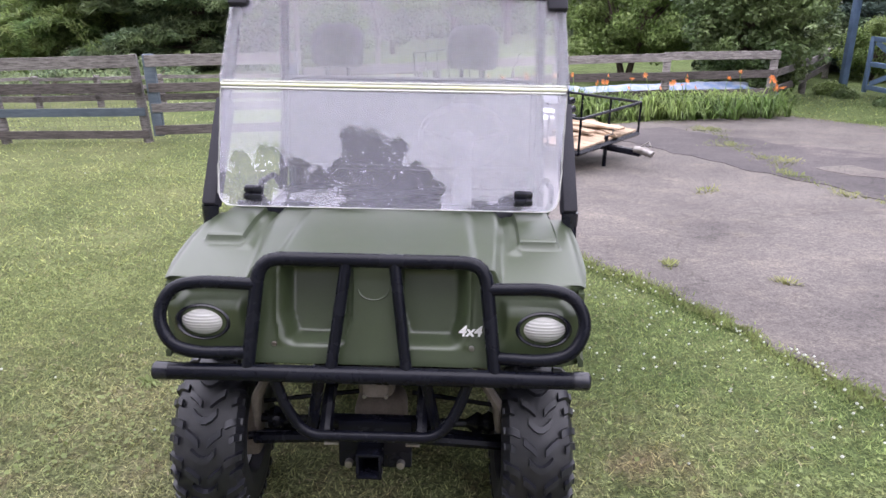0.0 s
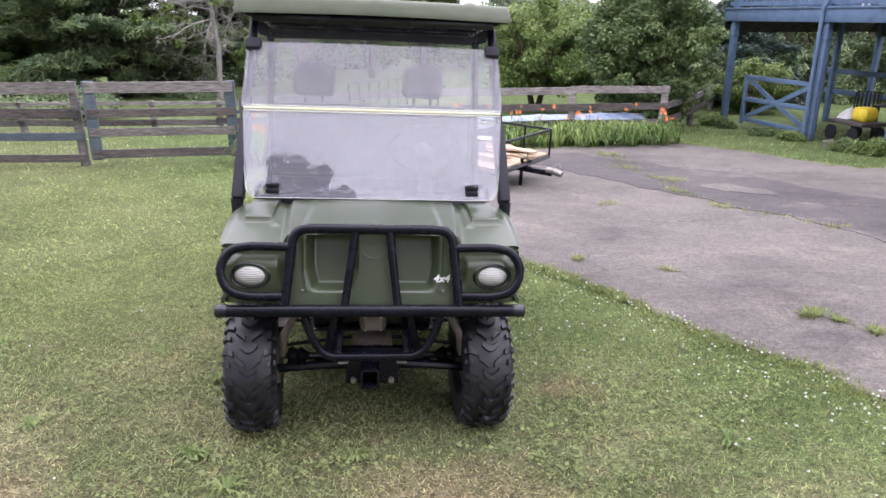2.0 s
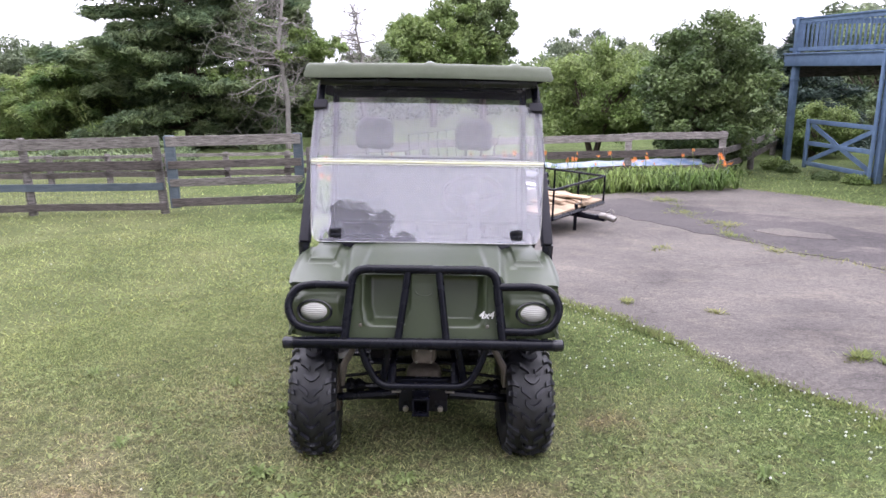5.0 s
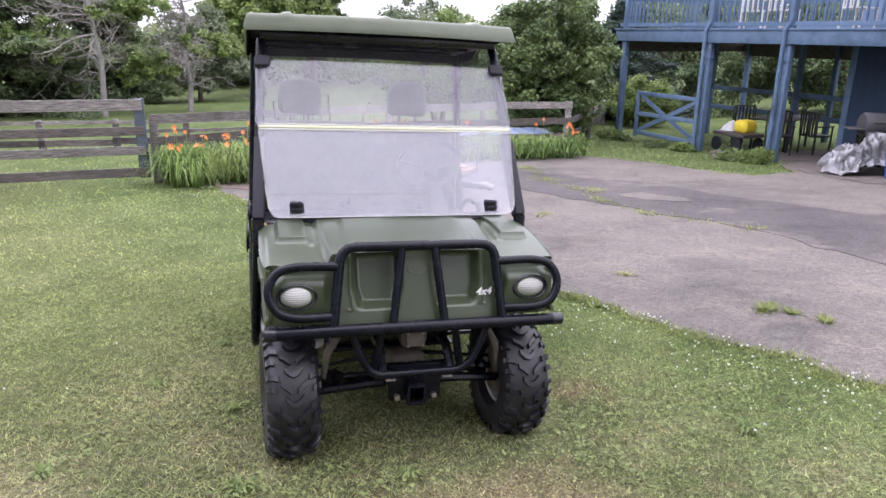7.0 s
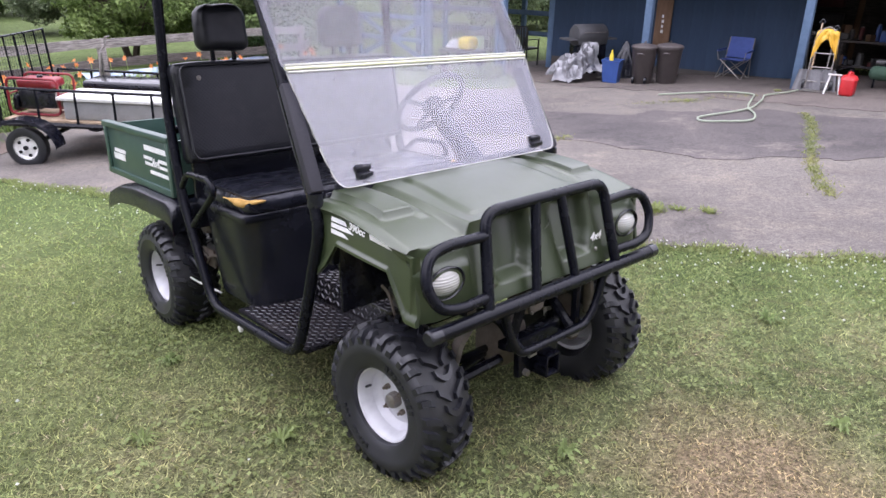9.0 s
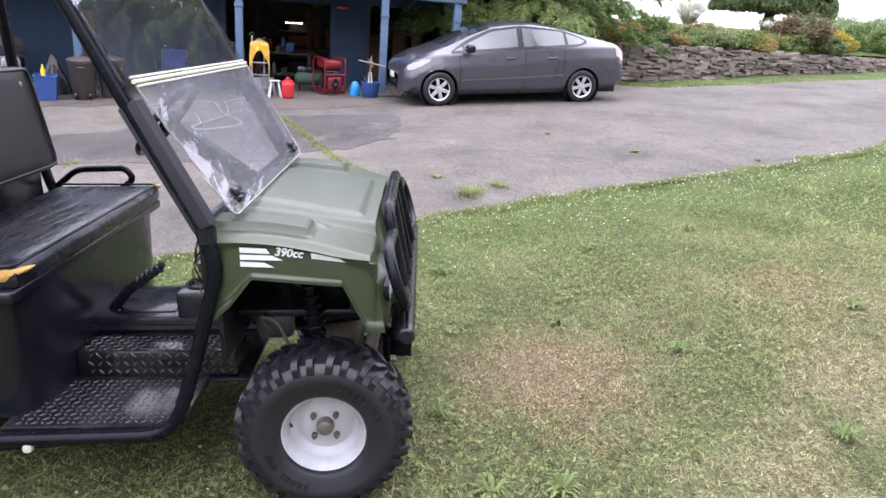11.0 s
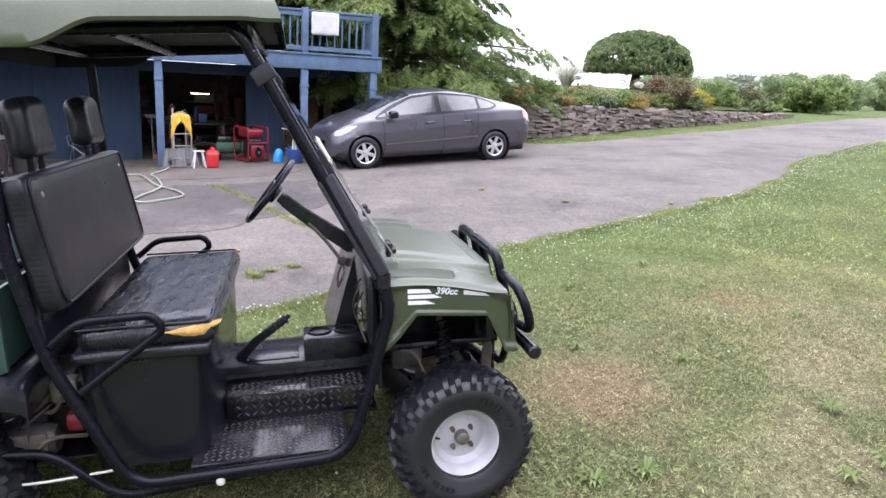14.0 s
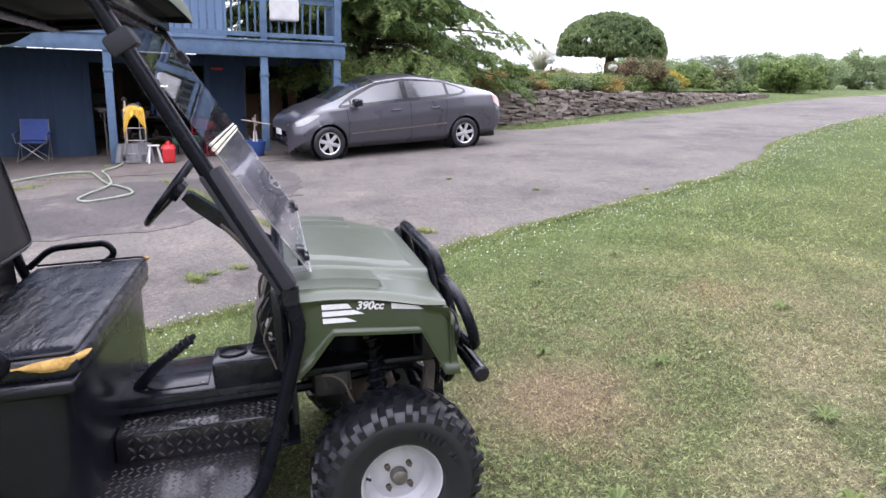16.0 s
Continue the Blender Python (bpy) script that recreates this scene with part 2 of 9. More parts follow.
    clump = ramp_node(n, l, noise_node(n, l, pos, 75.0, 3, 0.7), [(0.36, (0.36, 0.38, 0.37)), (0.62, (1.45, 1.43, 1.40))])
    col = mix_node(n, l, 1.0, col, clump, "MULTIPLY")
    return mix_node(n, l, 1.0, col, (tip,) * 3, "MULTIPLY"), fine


def ground_material():
    m, n, l, p = nodes_of("lawn_ground")
    # 0.38 darkens the ground: shade in the gaps between blades, put into its colour
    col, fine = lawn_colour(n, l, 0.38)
    l.new(col, p.inputs["Base Color"])
    p.inputs["Roughness"].default_value = 0.95
    p.inputs["Specular IOR Level"].default_value = 0.1
    bn = n.new("ShaderNodeBump")
    bn.inputs["Strength"].default_value, bn.inputs["Distance"].default_value = 0.8, 0.03
    l.new(fine, bn.inputs["Height"])
    l.new(bn.outputs["Normal"], p.inputs["Normal"])
    return m


def blade_material():
    m, n, l, p = nodes_of("grass_blades")
    col, fine = lawn_colour(n, l, 1.0)
    v = ramp_node(n, l, n.new("ShaderNodeNewGeometry").outputs["Random Per Island"], [(0.0, (0.36, 0.44, 0.36)), (0.6, (1.10, 1.14, 1.02)), (0.9, (1.38, 1.36, 1.22)), (1.0, (1.65, 1.5, 1.3))])
    l.new(mix_node(n, l, 1.0, col, v, "MULTIPLY"), p.inputs["Base Color"])
    p.inputs["Roughness"].default_value = 0.6
    p.inputs["Specular IOR Level"].default_value = 0.25
    tr = n.new("ShaderNodeBsdfTranslucent")
    tr.inputs["Color"].default_value = (0.352, 0.342, 0.172, 1)
    mx = n.new("ShaderNodeMixShader")
    mx.inputs[0].default_value = 0.35
    l.new(p.outputs[0], mx.inputs[1])
    l.new(tr.outputs[0], mx.inputs[2])
    l.new(mx.outputs[0], n["Material Output"].inputs["Surface"])
    return m


def leaf_material(name, a, b, c=None, rough=0.55, tone=0.35, thin=0.38):
    """Leaves: two greens by clump, each leaf of its own tone, and light through them."""
    m, n, l, p = nodes_of(name)
    geo = n.new("ShaderNodeNewGeometry")
    clump = noise_node(n, l, geo.outputs["Position"], 0.9, 3, 0.6)
    col = mix_node(n, l, ramp_node(n, l, clump, [(0.36, (0, 0, 0)), (0.64, (1, 1, 1))]), a, b)
    stops = [(0.0, (1 - tone,) * 3), (0.9, (1 + tone,) * 3), (1.0, c or (1 + tone * 1.6,) * 3)]
    col = mix_node(n, l, 1.0, col, ramp_node(n, l, geo.outputs["Random Per Island"], stops), "MULTIPLY")
    l.new(col, p.inputs["Base Color"])
    p.inputs["Roughness"].default_value = rough
    p.inputs["Specular IOR Level"].default_value = 0.3
    tr = n.new("ShaderNodeBsdfTranslucent")
    l.new(col, tr.inputs["Color"])
    mx = n.new("ShaderNodeMixShader")
    mx.inputs[0].default_value = thin
    l.new(p.outputs[0], mx.inputs[1])
    l.new(tr.outputs[0], mx.inputs[2])
    l.new(mx.outputs[0], n["Material Output"].inputs["Surface"])
    return m


def asphalt_material(name, a, b, stain, cracks=True, worn=(0.52, 0.78), size=2.6):
    m, n, l, p = nodes_of(name)
    pos = n.new("ShaderNodeNewGeometry").outputs["Position"]
    big = noise_node(n, l, pos, 0.45, 5, 0.62)
    mid = noise_node(n, l, pos, size, 6, 0.7)
    spots = noise_node(n, l, pos, 0.9, 7, 0.68)
    fine = noise_node(n, l, pos, 70.0, 4, 0.75)
    col = mix_node(n, l, ramp_node(n, l, big, [(0.36, (0, 0, 0)), (0.62, (1, 1, 1))]), a, b)
    col = mix_node(n, l, ramp_node(n, l, mid, [(worn[0], (0, 0, 0)), (worn[1], (0.75, 0.75, 0.75))]), col, stain)
    col = mix_node(n, l, 1.0, col, ramp_node(n, l, spots, [(0.30, (0.68, 0.67, 0.69)), (0.45, (0.97, 0.97, 0.97)), (0.72, (1.12, 1.11, 1.09))]), "MULTIPLY")
    col = mix_node(n, l, 1.0, col, ramp_node(n, l, fine, [(0.3, (0.44, 0.44, 0.46)), (0.7, (1.52, 1.50, 1.47))]), "MULTIPLY")
    gravel = ramp_node(n, l, noise_node(n, l, pos, 24.0, 4, 0.7), [(0.34, (0.74, 0.73, 0.74)), (0.66, (1.20, 1.19, 1.17))])
    col = mix_node(n, l, 1.0, col, gravel, "MULTIPLY")
    if cracks:
        vo = n.new("ShaderNodeTexVoronoi")
        vo.feature = "DISTANCE_TO_EDGE"
        vo.inputs["Scale"].default_value = 0.42
        wob = n.new("ShaderNodeVectorMath")
        wob.operation = "ADD"
        wn2 = n.new("ShaderNodeTexNoise")
        wn2.inputs["Scale"].default_value = 1.7
        wn2.inputs["Detail"].default_value = 5
        l.new(pos, wn2.inputs["Vector"])
        l.new(pos, wob.inputs[0])
        l.new(wn2.outputs["Color"], wob.inputs[1])
        l.new(wob.outputs[0], vo.inputs["Vector"])
        ck = ramp_node(n, l, vo.outputs["Distance"], [(0.0, (0.72, 0.72, 0.70)), (0.007, (1, 1, 1))])
        col = mix_node(n, l, 1.0, col, ck, "MULTIPLY")
    l.new(col, p.inputs["Base Color"])
    rr = n.new("ShaderNodeMapRange")
    rr.inputs["To Min"].default_value, rr.inputs["To Max"].default_value = 0.75, 0.95
    l.new(mid, rr.inputs["Value"])
    l.new(rr.outputs["Result"], p.inputs["Roughness"])
    p.inputs["Specular IOR Level"].default_value = 0.3
    bn = n.new("ShaderNodeBump")
    bn.inputs["Strength"].default_value, bn.inputs["Distance"].default_value = 0.5, 0.006
    l.new(fine, bn.inputs["Height"])
    l.new(bn.outputs["Normal"], p.inputs["Normal"])
    return m


def wood_material(name, a, b, streak=(1, 1, 1), scale=9.0, rough=0.85, per_object=0.22):
    """Weathered boards: grain along the stretched axis, dark streaks and pale worn parts."""
    m, n, l, p = nodes_of(name)
    co = n.new("ShaderNodeTexCoord").outputs["Object"]
    g = noise_node(n, l, co, scale, 6, 0.7, streak)
    s = noise_node(n, l, co, 1.6, 4, 0.6)
    col = mix_node(n, l, ramp_node(n, l, g, [(0.32, (0, 0, 0)), (0.68, (1, 1, 1))]), a, b)
    col = mix_node(n, l, ramp_node(n, l, s, [(0.5, (0, 0, 0)), (0.75, (0.6, 0.6, 0.6))]), col, tuple(c * 0.45 for c in a))
    if per_object:
        v = ramp_node(n, l, n.new("ShaderNodeObjectInfo").outputs["Random"], [(0, (1 - per_object,) * 3), (1, (1 + per_object,) * 3)])
        col = mix_node(n, l, 1.0, col, v, "MULTIPLY")
    l.new(col, p.inputs["Base Color"])
    p.inputs["Roughness"].default_value = rough
    p.inputs["Specular IOR Level"].default_value = 0.25
    bn = n.new("ShaderNodeBump")
    bn.inputs["Strength"].default_value, bn.inputs["Distance"].default_value = 0.5, 0.006
    l.new(g, bn.inputs["Height"])
    l.new(bn.outputs["Normal"], p.inputs["Normal"])
    return m


def pane_material(name, tint, haze, haze_colour=(0.8, 0.8, 0.82), rough=0.02, spots=0.0, gloss=0.05):
    """A clear sheet with a mirror-like surface and a thin film of dust."""
    m, n, l, p = nodes_of(name)
    n.remove(p)
    tr = n.new("ShaderNodeBsdfTransparent")
    tr.inputs["Color"].default_value = (*tint, 1)
    gl = n.new("ShaderNodeBsdfGlossy")
    gl.inputs["Roughness"].default_value = rough
    df = n.new("ShaderNodeBsdfDiffuse")
    df.inputs["Color"].default_value = (*haze_colour, 1)
    tl = n.new("ShaderNodeBsdfTranslucent")
    tl.inputs["Color"].default_value = (*haze_colour, 1)
    dust = n.new("ShaderNodeMixShader")
    dust.inputs[0].default_value = 0.5
    l.new(df.outputs[0], dust.inputs[1])
    l.new(tl.outputs[0], dust.inputs[2])
    co = n.new("ShaderNodeTexCoord").outputs["Object"]
    film = ramp_node(n, l, noise_node(n, l, co, 3.0, 5, 0.6), [(0.3, (haze * 0.7,) * 3), (0.7, (haze * 1.3,) * 3)])
    if spots:
        drops = ramp_node(n, l, noise_node(n, l, co, 85.0, 1, 0.4), [(0.70, (0, 0, 0)), (0.735, (spots,) * 3)])
        film = mix_node(n, l, 1.0, film, drops, "ADD")
    a = n.new("ShaderNodeMixShader")
    l.new(film, a.inputs[0])
    l.new(tr.outputs[0], a.inputs[1])
    l.new(dust.outputs[0], a.inputs[2])
    lw = n.new("ShaderNodeLayerWeight")
    lw.inputs["Blend"].default_value = 0.5
    pw = n.new("ShaderNodeMath")
    pw.operation = "POWER"
    pw.inputs[1].default_value = 5.0
    l.new(lw.outputs["Facing"], pw.inputs[0])
    dbl = n.new("ShaderNodeMath")
    dbl.operation = "MULTIPLY_ADD"
    dbl.use_clamp = True
    dbl.inputs[1].default_value = 0.70
    dbl.inputs[2].default_value = gloss
    l.new(pw.outputs[0], dbl.inputs[0])
    b = n.new("ShaderNodeMixShader")
    l.new(dbl.outputs[0], b.inputs[0])
    l.new(a.outputs[0], b.inputs[1])
    l.new(gl.outputs[0], b.inputs[2])
    l.new(b.outputs[0], n["Material Output"].inputs["Surface"])
    return m


M_GROUND, M_BLADES = ground_material(), blade_material()
M_ASPHALT = asphalt_material("old_asphalt", (0.092, 0.083, 0.078), (0.125, 0.114, 0.105), (0.176, 0.155, 0.132), True, (0.50, 0.74))
M_PATCH = asphalt_material("dark_asphalt", (0.060, 0.054, 0.055), (0.080, 0.072, 0.072), (0.155, 0.137, 0.126), True, (0.56, 0.66), 0.8)
M_APRON = asphalt_material("stained_concrete", (0.138, 0.119, 0.108), (0.104, 0.091, 0.085), (0.064, 0.056, 0.052), False, (0.52, 0.66), 1.1)
M_SOIL = plain("bare_soil", (0.135, 0.100, 0.084), (0.175, 0.138, 0.118), 0.95, 0, 3, 60, 0.8, 0.01)
M_GREEN = plain("olive_plastic", (0.0265, 0.0385, 0.0152), (0.0315, 0.0455, 0.0184), 0.44, 0, 3.0, 300, 0.03, 0.0005, 0.52, 0.5, None, (0.10, 0.10, 0.075), 0.12)
M_GREEN.node_tree.nodes["Principled BSDF"].inputs["Coat Roughness"].default_value = 0.26
M_BEDGREEN = plain("green_painted_steel", (0.026, 0.060, 0.049), (0.034, 0.073, 0.059), 0.38, 0, 4, 220, 0.05, 0.0006, 0.1, 0.5, None, (0.09, 0.10, 0.09), 0.3)
M_BLACKSTEEL = plain("black_painted_steel", (0.0035, 0.004, 0.0075), (0.006, 0.0065, 0.011), 0.26, 0, 9, 260, 0.06, 0.0006, 0.0, 0.17, None, (0.030, 0.029, 0.030), 0.10)
M_BLACKPLASTIC = plain("black_plastic", (0.0060, 0.0066, 0.0108), (0.0100, 0.0107, 0.0165), 0.21, 0, 6, 320, 0.10, 0.0008, 0, 0.42, None, (0.066, 0.067, 0.078), 0.32)
M_FOAM = plain("grey_black_pad", (0.026, 0.025, 0.032), (0.034, 0.033, 0.041), 0.75, 0, 9, 200, 0.15, 0.002, 0, 0.3)
M_RUBBER = plain("tyre_rubber", (0.012, 0.0126, 0.017), (0.019, 0.0196, 0.025), 0.40, 0, 9, 180, 0.2, 0.001, 0, 0.5, None, (0.055, 0.053, 0.051), 0.22)
M_BOXPLASTIC = plain("scuffed_black_plastic", (0.0065, 0.0072, 0.0110), (0.0125, 0.0132, 0.0190), 0.25, 0, 4, 14, 0.4, 0.004, 0, 0.42, None, (0.040, 0.041, 0.050), 0.18)
M_TREAD = plain("worn_tread_rubber", (0.0076, 0.0082, 0.0122), (0.0118, 0.0125, 0.0178), 0.40, 0, 9, 180, 0.25, 0.001, 0, 0.5, None, (0.050, 0.050, 0.055), 0.20)
# darker than the lugs: shade in the tread grooves is put into this rubber
M_DARKRUBBER = plain("groove_shade_rubber", (0.0052, 0.0056, 0.0080), (0.0085, 0.0090, 0.0125), 0.50, 0, 14, 180, 0.2, 0.001, 0, 0.5, None, (0.060, 0.058, 0.058), 0.25)
M_VINYL = plain("black_vinyl", (0.0060, 0.0064, 0.0092), (0.0095, 0.0100, 0.0140), 0.34, 0, 7, 300, 0.25, 0.001, 0, 0.36, None, (0.045, 0.045, 0.050), 0.20)


def dimpled_vinyl():
    """Black vinyl with small dimples in rows."""
    m = plain("dimpled_black_vinyl", (0.0060, 0.0064, 0.0092), (0.0100, 0.0106, 0.0150), 0.33, 0, 7, 300, 0.25, 0.001, 0, 0.36, None, (0.045, 0.045, 0.050), 0.22)
    n, l = m.node_tree.nodes, m.node_tree.links
    xyz = n.new("ShaderNodeSeparateXYZ")
    l.new(n.new("ShaderNodeTexCoord").outputs["Object"], xyz.inputs[0])
    waves = []
    for axis_, k in (("X", 330.0), ("Z", 330.0)):
        a = n.new("ShaderNodeMath")
        a.operation = "MULTIPLY"
        a.inputs[1].default_value = k
        l.new(xyz.outputs[axis_], a.inputs[0])
        b = n.new("ShaderNodeMath")
        b.operation = "SINE"
        l.new(a.outputs[0], b.inputs[0])
        waves.append(b.outputs[0])
    both = n.new("ShaderNodeMath")
    both.operation = "MULTIPLY"
    l.new(waves[0], both.inputs[0])
    l.new(waves[1], both.inputs[1])
    bn = n.new("ShaderNodeBump")
    bn.inputs["Strength"].default_value, bn.inputs["Distance"].default_value = 0.14, 0.0015
    l.new(both.outputs[0], bn.inputs["Height"])
    for node in n:
        if node.type == "BUMP" and node != bn:
            l.new(bn.outputs["Normal"], node.inputs["Normal"])
    return m


M_DIMPLED = dimpled_vinyl()
M_SEATTOP = plain("wrinkled_black_vinyl", (0.0080, 0.0088, 0.0145), (0.013, 0.0140, 0.0210), 0.27, 0, 5, 6.0, 0.7, 0.014, 0, 0.5, (1.0, 3.0, 1.0))
M_YELLOWFOAM = plain("torn_foam", (0.62, 0.39, 0.13), (0.48, 0.27, 0.07), 0.9, 0, 25, 90, 0.5, 0.004)
M_RIM = plain("silver_painted_rim", (0.52, 0.52, 0.55), (0.46, 0.46, 0.49), 0.42, 0.1, 5, 14, 0.02, 0.0006, 0, 0.5, None, (0.22, 0.20, 0.18), 0.3)
M_STEEL = plain("dull_steel", (0.30, 0.29, 0.28), (0.20, 0.18, 0.16), 0.42, 0.8, 18, 150, 0.1, 0.0008, 0, 0.5, None, (0.14, 0.08, 0.05), 0.5)
M_RUSTY = plain("dusty_cast_iron", (0.095, 0.078, 0.062), (0.15, 0.125, 0.10), 0.85, 0.1, 14, 120, 0.4, 0.003)
M_CASTING = plain("dusty_beige_casting", (0.120, 0.102, 0.086), (0.075, 0.064, 0.054), 0.85, 0.0, 14, 120, 0.4, 0.003)
M_WHITE = plain("white_sticker", (0.72, 0.72, 0.72), (0.66, 0.66, 0.66), 0.5, 0, 30, 200, 0.0)
M_STRIP = plain("yellowed_edge_strip", (0.66, 0.66, 0.42), (0.72, 0.72, 0.56), 0.35, 0, 8, 90, 0.0)
M_FLAKE = plain("flaking_grey_film", (0.30, 0.30, 0.28), (0.16, 0.16, 0.15), 0.6, 0, 40, 200, 0.3, 0.002)
M_CLEAREDGE = plain("pale_cut_edge", (0.60, 0.60, 0.56), (0.52, 0.52, 0.47), 0.35, 0, 12, 90, 0.0)
M_GENRED = plain("deep_red_paint", (0.20, 0.010, 0.018), (0.16, 0.009, 0.015), 0.4)
M_WINDSHIELD = pane_material("scratched_windshield", (0.91, 0.91, 0.95), 0.135, (0.72, 0.71, 0.80), 0.0, 0.0, 0.045)
M_UPPERPANE = pane_material("upper_windshield", (0.90, 0.90, 0.94), 0.025, (0.72, 0.71, 0.80), 0.0, 0.0, 0.042)
M_BLUE = wood_material("blue_painted_wood", (0.085, 0.135, 0.215), (0.118, 0.178, 0.270), (1, 1, 1), 7.0, 0.7, 0.10)
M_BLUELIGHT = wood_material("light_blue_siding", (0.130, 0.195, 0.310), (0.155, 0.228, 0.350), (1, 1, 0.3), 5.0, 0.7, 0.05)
# lower siding is darker: shade under the deck is put into its blue
M_BLUEDARK = wood_material("shaded_blue_siding", (0.024, 0.043, 0.080), (0.031, 0.054, 0.096), (1, 1, 0.3), 5.0, 0.7, 0.06)
M_OLDWOOD = wood_material("weathered_fence_wood", (0.052, 0.045, 0.042), (0.330, 0.305, 0.290), (1, 1, 11), 6.0, 0.9, 0.28)
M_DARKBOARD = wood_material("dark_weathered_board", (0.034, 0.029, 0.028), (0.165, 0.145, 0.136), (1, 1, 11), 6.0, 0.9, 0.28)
M_GATEWOOD = wood_material("blue_grey_gate_wood", (0.062, 0.082, 0.105), (0.110, 0.130, 0.150), (1, 1, 9), 5.0, 0.85, 0.15)
M_BARK = plain("bark", (0.075, 0.058, 0.046), (0.13, 0.105, 0.085), 0.95, 0, 3, 40, 0.9, 0.02, 0, 0.2, (1, 1, 0.3))
M_DEADBARK = plain("grey_dead_bark", (0.30, 0.28, 0.265), (0.20, 0.185, 0.172), 0.95, 0, 3, 40, 0.6, 0.02, 0, 0.2)


# ---- the ground ----
def ground(x, y):
    """Height of the ground: it falls evenly towards the fence and levels out far up the road."""
    if y > 12:
        z = -0.79 - 0.03 * (min(y, 45) - 12)
    elif y > -12:
        z = -0.01 - 0.065 * y
    else:
        z = 0.77 + 0.35 * (1 - math.exp((y + 12) / 5.4))
    return z


DRIVE = [(-2.3, 11.3), (-1.95, 10.4), (-1.2, 8.6), (-0.48, 7.1), (0.1, 6.0), (0.68, 4.96), (1.36, 3.88), (1.86, 2.9), (2.36, 2.02), (2.66, 1.5), (3.1, 1.0), (3.7, -0.1),
         (4.4, -1.4), (5.4, -3.0), (6.5, -4.5), (8.4, -6.2), (10.5, -9.0), (14.2, -15.5), (20, -27), (30, -48), (60, -110), (66, -108), (36, -45), (25.5, -26), (18.2, -14.6), (15.6, -9.8), (14.5, -7.0), (13.5, -5.0), (12.7, -3.0),
         (13.6, 1), (13.2, 4), (12.6, 8.5), (12.0, 13.0), (9.6, 13.0), (9.2, 11.4), (8.3, 10.0), (7.3, 9.7), (6.9, 10.6), (6.6, 11.9), (5.6, 13.2), (4.0, 13.0), (2.8, 12.6), (1.0, 12.3), (-0.8, 11.9)]


def inside(poly, x, y):
    """Which of the points (arrays) lie inside an outline."""
    res = np.zeros(x.shape, dtype=bool)
    k = len(poly)
    for i in range(k):
        (x0, y0), (x1, y1) = poly[i], poly[(i + 1) % k]
        if y0 == y1:
            continue
        cross = (y0 > y) != (y1 > y)
        res ^= cross & (x < (x1 - x0) * (y - y0) / (y1 - y0) + x0)
    return res


def ground_array(x, y):
    return np.where(y > 12, -0.79 - 0.03 * (np.minimum(y, 45) - 12), np.where(y > -12, -0.01 - 0.065 * y, 0.77 + 0.35 * (1 - np.exp((np.minimum(y, -12) + 12) / 5.4))))


def ground_sheet():
    ticks = sorted({round(s * (a ** 1.0), 3) for s in (-1, 1) for a in list(np.arange(0, 24, 0.75)) + [25, 28, 32, 38, 45, 55, 70, 100, 150, 250, 400, 700]})
    xs, ys = np.meshgrid(np.array(ticks), np.array(ticks), indexing="ij")
    z = ground_array(xs, ys)
    z = z + np.where((abs(xs) < 24) & (abs(ys) < 24), 0.012 * np.sin(xs * 1.7 + ys * 0.6) * np.cos(ys * 1.3), 0)
    k = len(ticks)
    idx = np.arange(k * k).reshape(k, k)
    faces = np.stack([idx[:-1, :-1], idx[1:, :-1], idx[1:, 1:], idx[:-1, 1:]], -1).reshape(-1, 4)
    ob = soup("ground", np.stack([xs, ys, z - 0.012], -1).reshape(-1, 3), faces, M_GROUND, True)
    return tagged(ob, "mown lawn with dry patches sloping to the fence", "lawn", kind="structure")


def wavy(x, y, w):
    """The ragged course of a paved edge."""
    return (x + w * (noise.noise((x * 2.1, y * 2.1, 3.3)) + .5 * noise.noise((x * 6, y * 6, 3.3))), y + w * (noise.noise((x * 2.1, y * 2.1, 9.1)) + .5 * noise.noise((x * 6, y * 6, 9.1))))


def paved(name, outline, lift, material, label, category, wave=0.06):
    """A paved sheet with a short rim that follows the ground."""
    bm = bmesh.new()
    out = []
    k = len(outline)
    for i in range(k):
        a, b = Vector((*outline[i], 0)), Vector((*outline[(i + 1) % k], 0))
        steps = max(1, int((b - a).length / (0.35 if wave < .1 else 0.12))) if (b - a).length < 8 else 6
        for j in range(steps):
            p = a.lerp(b, j / steps)
            w = wave if steps > 1 and (b - a).length < 8 else 0.0
            out.append(wavy(p.x, p.y, w))
    vs = [bm.verts.new((x, y, 0)) for x, y in out]
    bm.faces.new(vs)
    for y in list(np.arange(-12, 13, 1.5)) + [-110, -60, -40, -30, -25, -21, -18, -16, -14, -13]:
        bmesh.ops.bisect_plane(bm, geom=bm.verts[:] + bm.edges[:] + bm.faces[:], plane_co=(0, y, 0), plane_no=(0, 1, 0))
    bmesh.ops.triangulate(bm, faces=bm.faces[:])
    for v in bm.verts:
        v.co.z = ground(v.co.x, v.co.y) + lift
    rim = [e for e in bm.edges if e.is_boundary]
    r = bmesh.ops.extrude_edge_only(bm, edges=rim)
    for v in r["geom"]:
        if isinstance(v, bmesh.types.BMVert):
            v.co.z -= 0.08
    ob = link(name, bm, material)
    return tagged(ob, label, category, kind="structure")


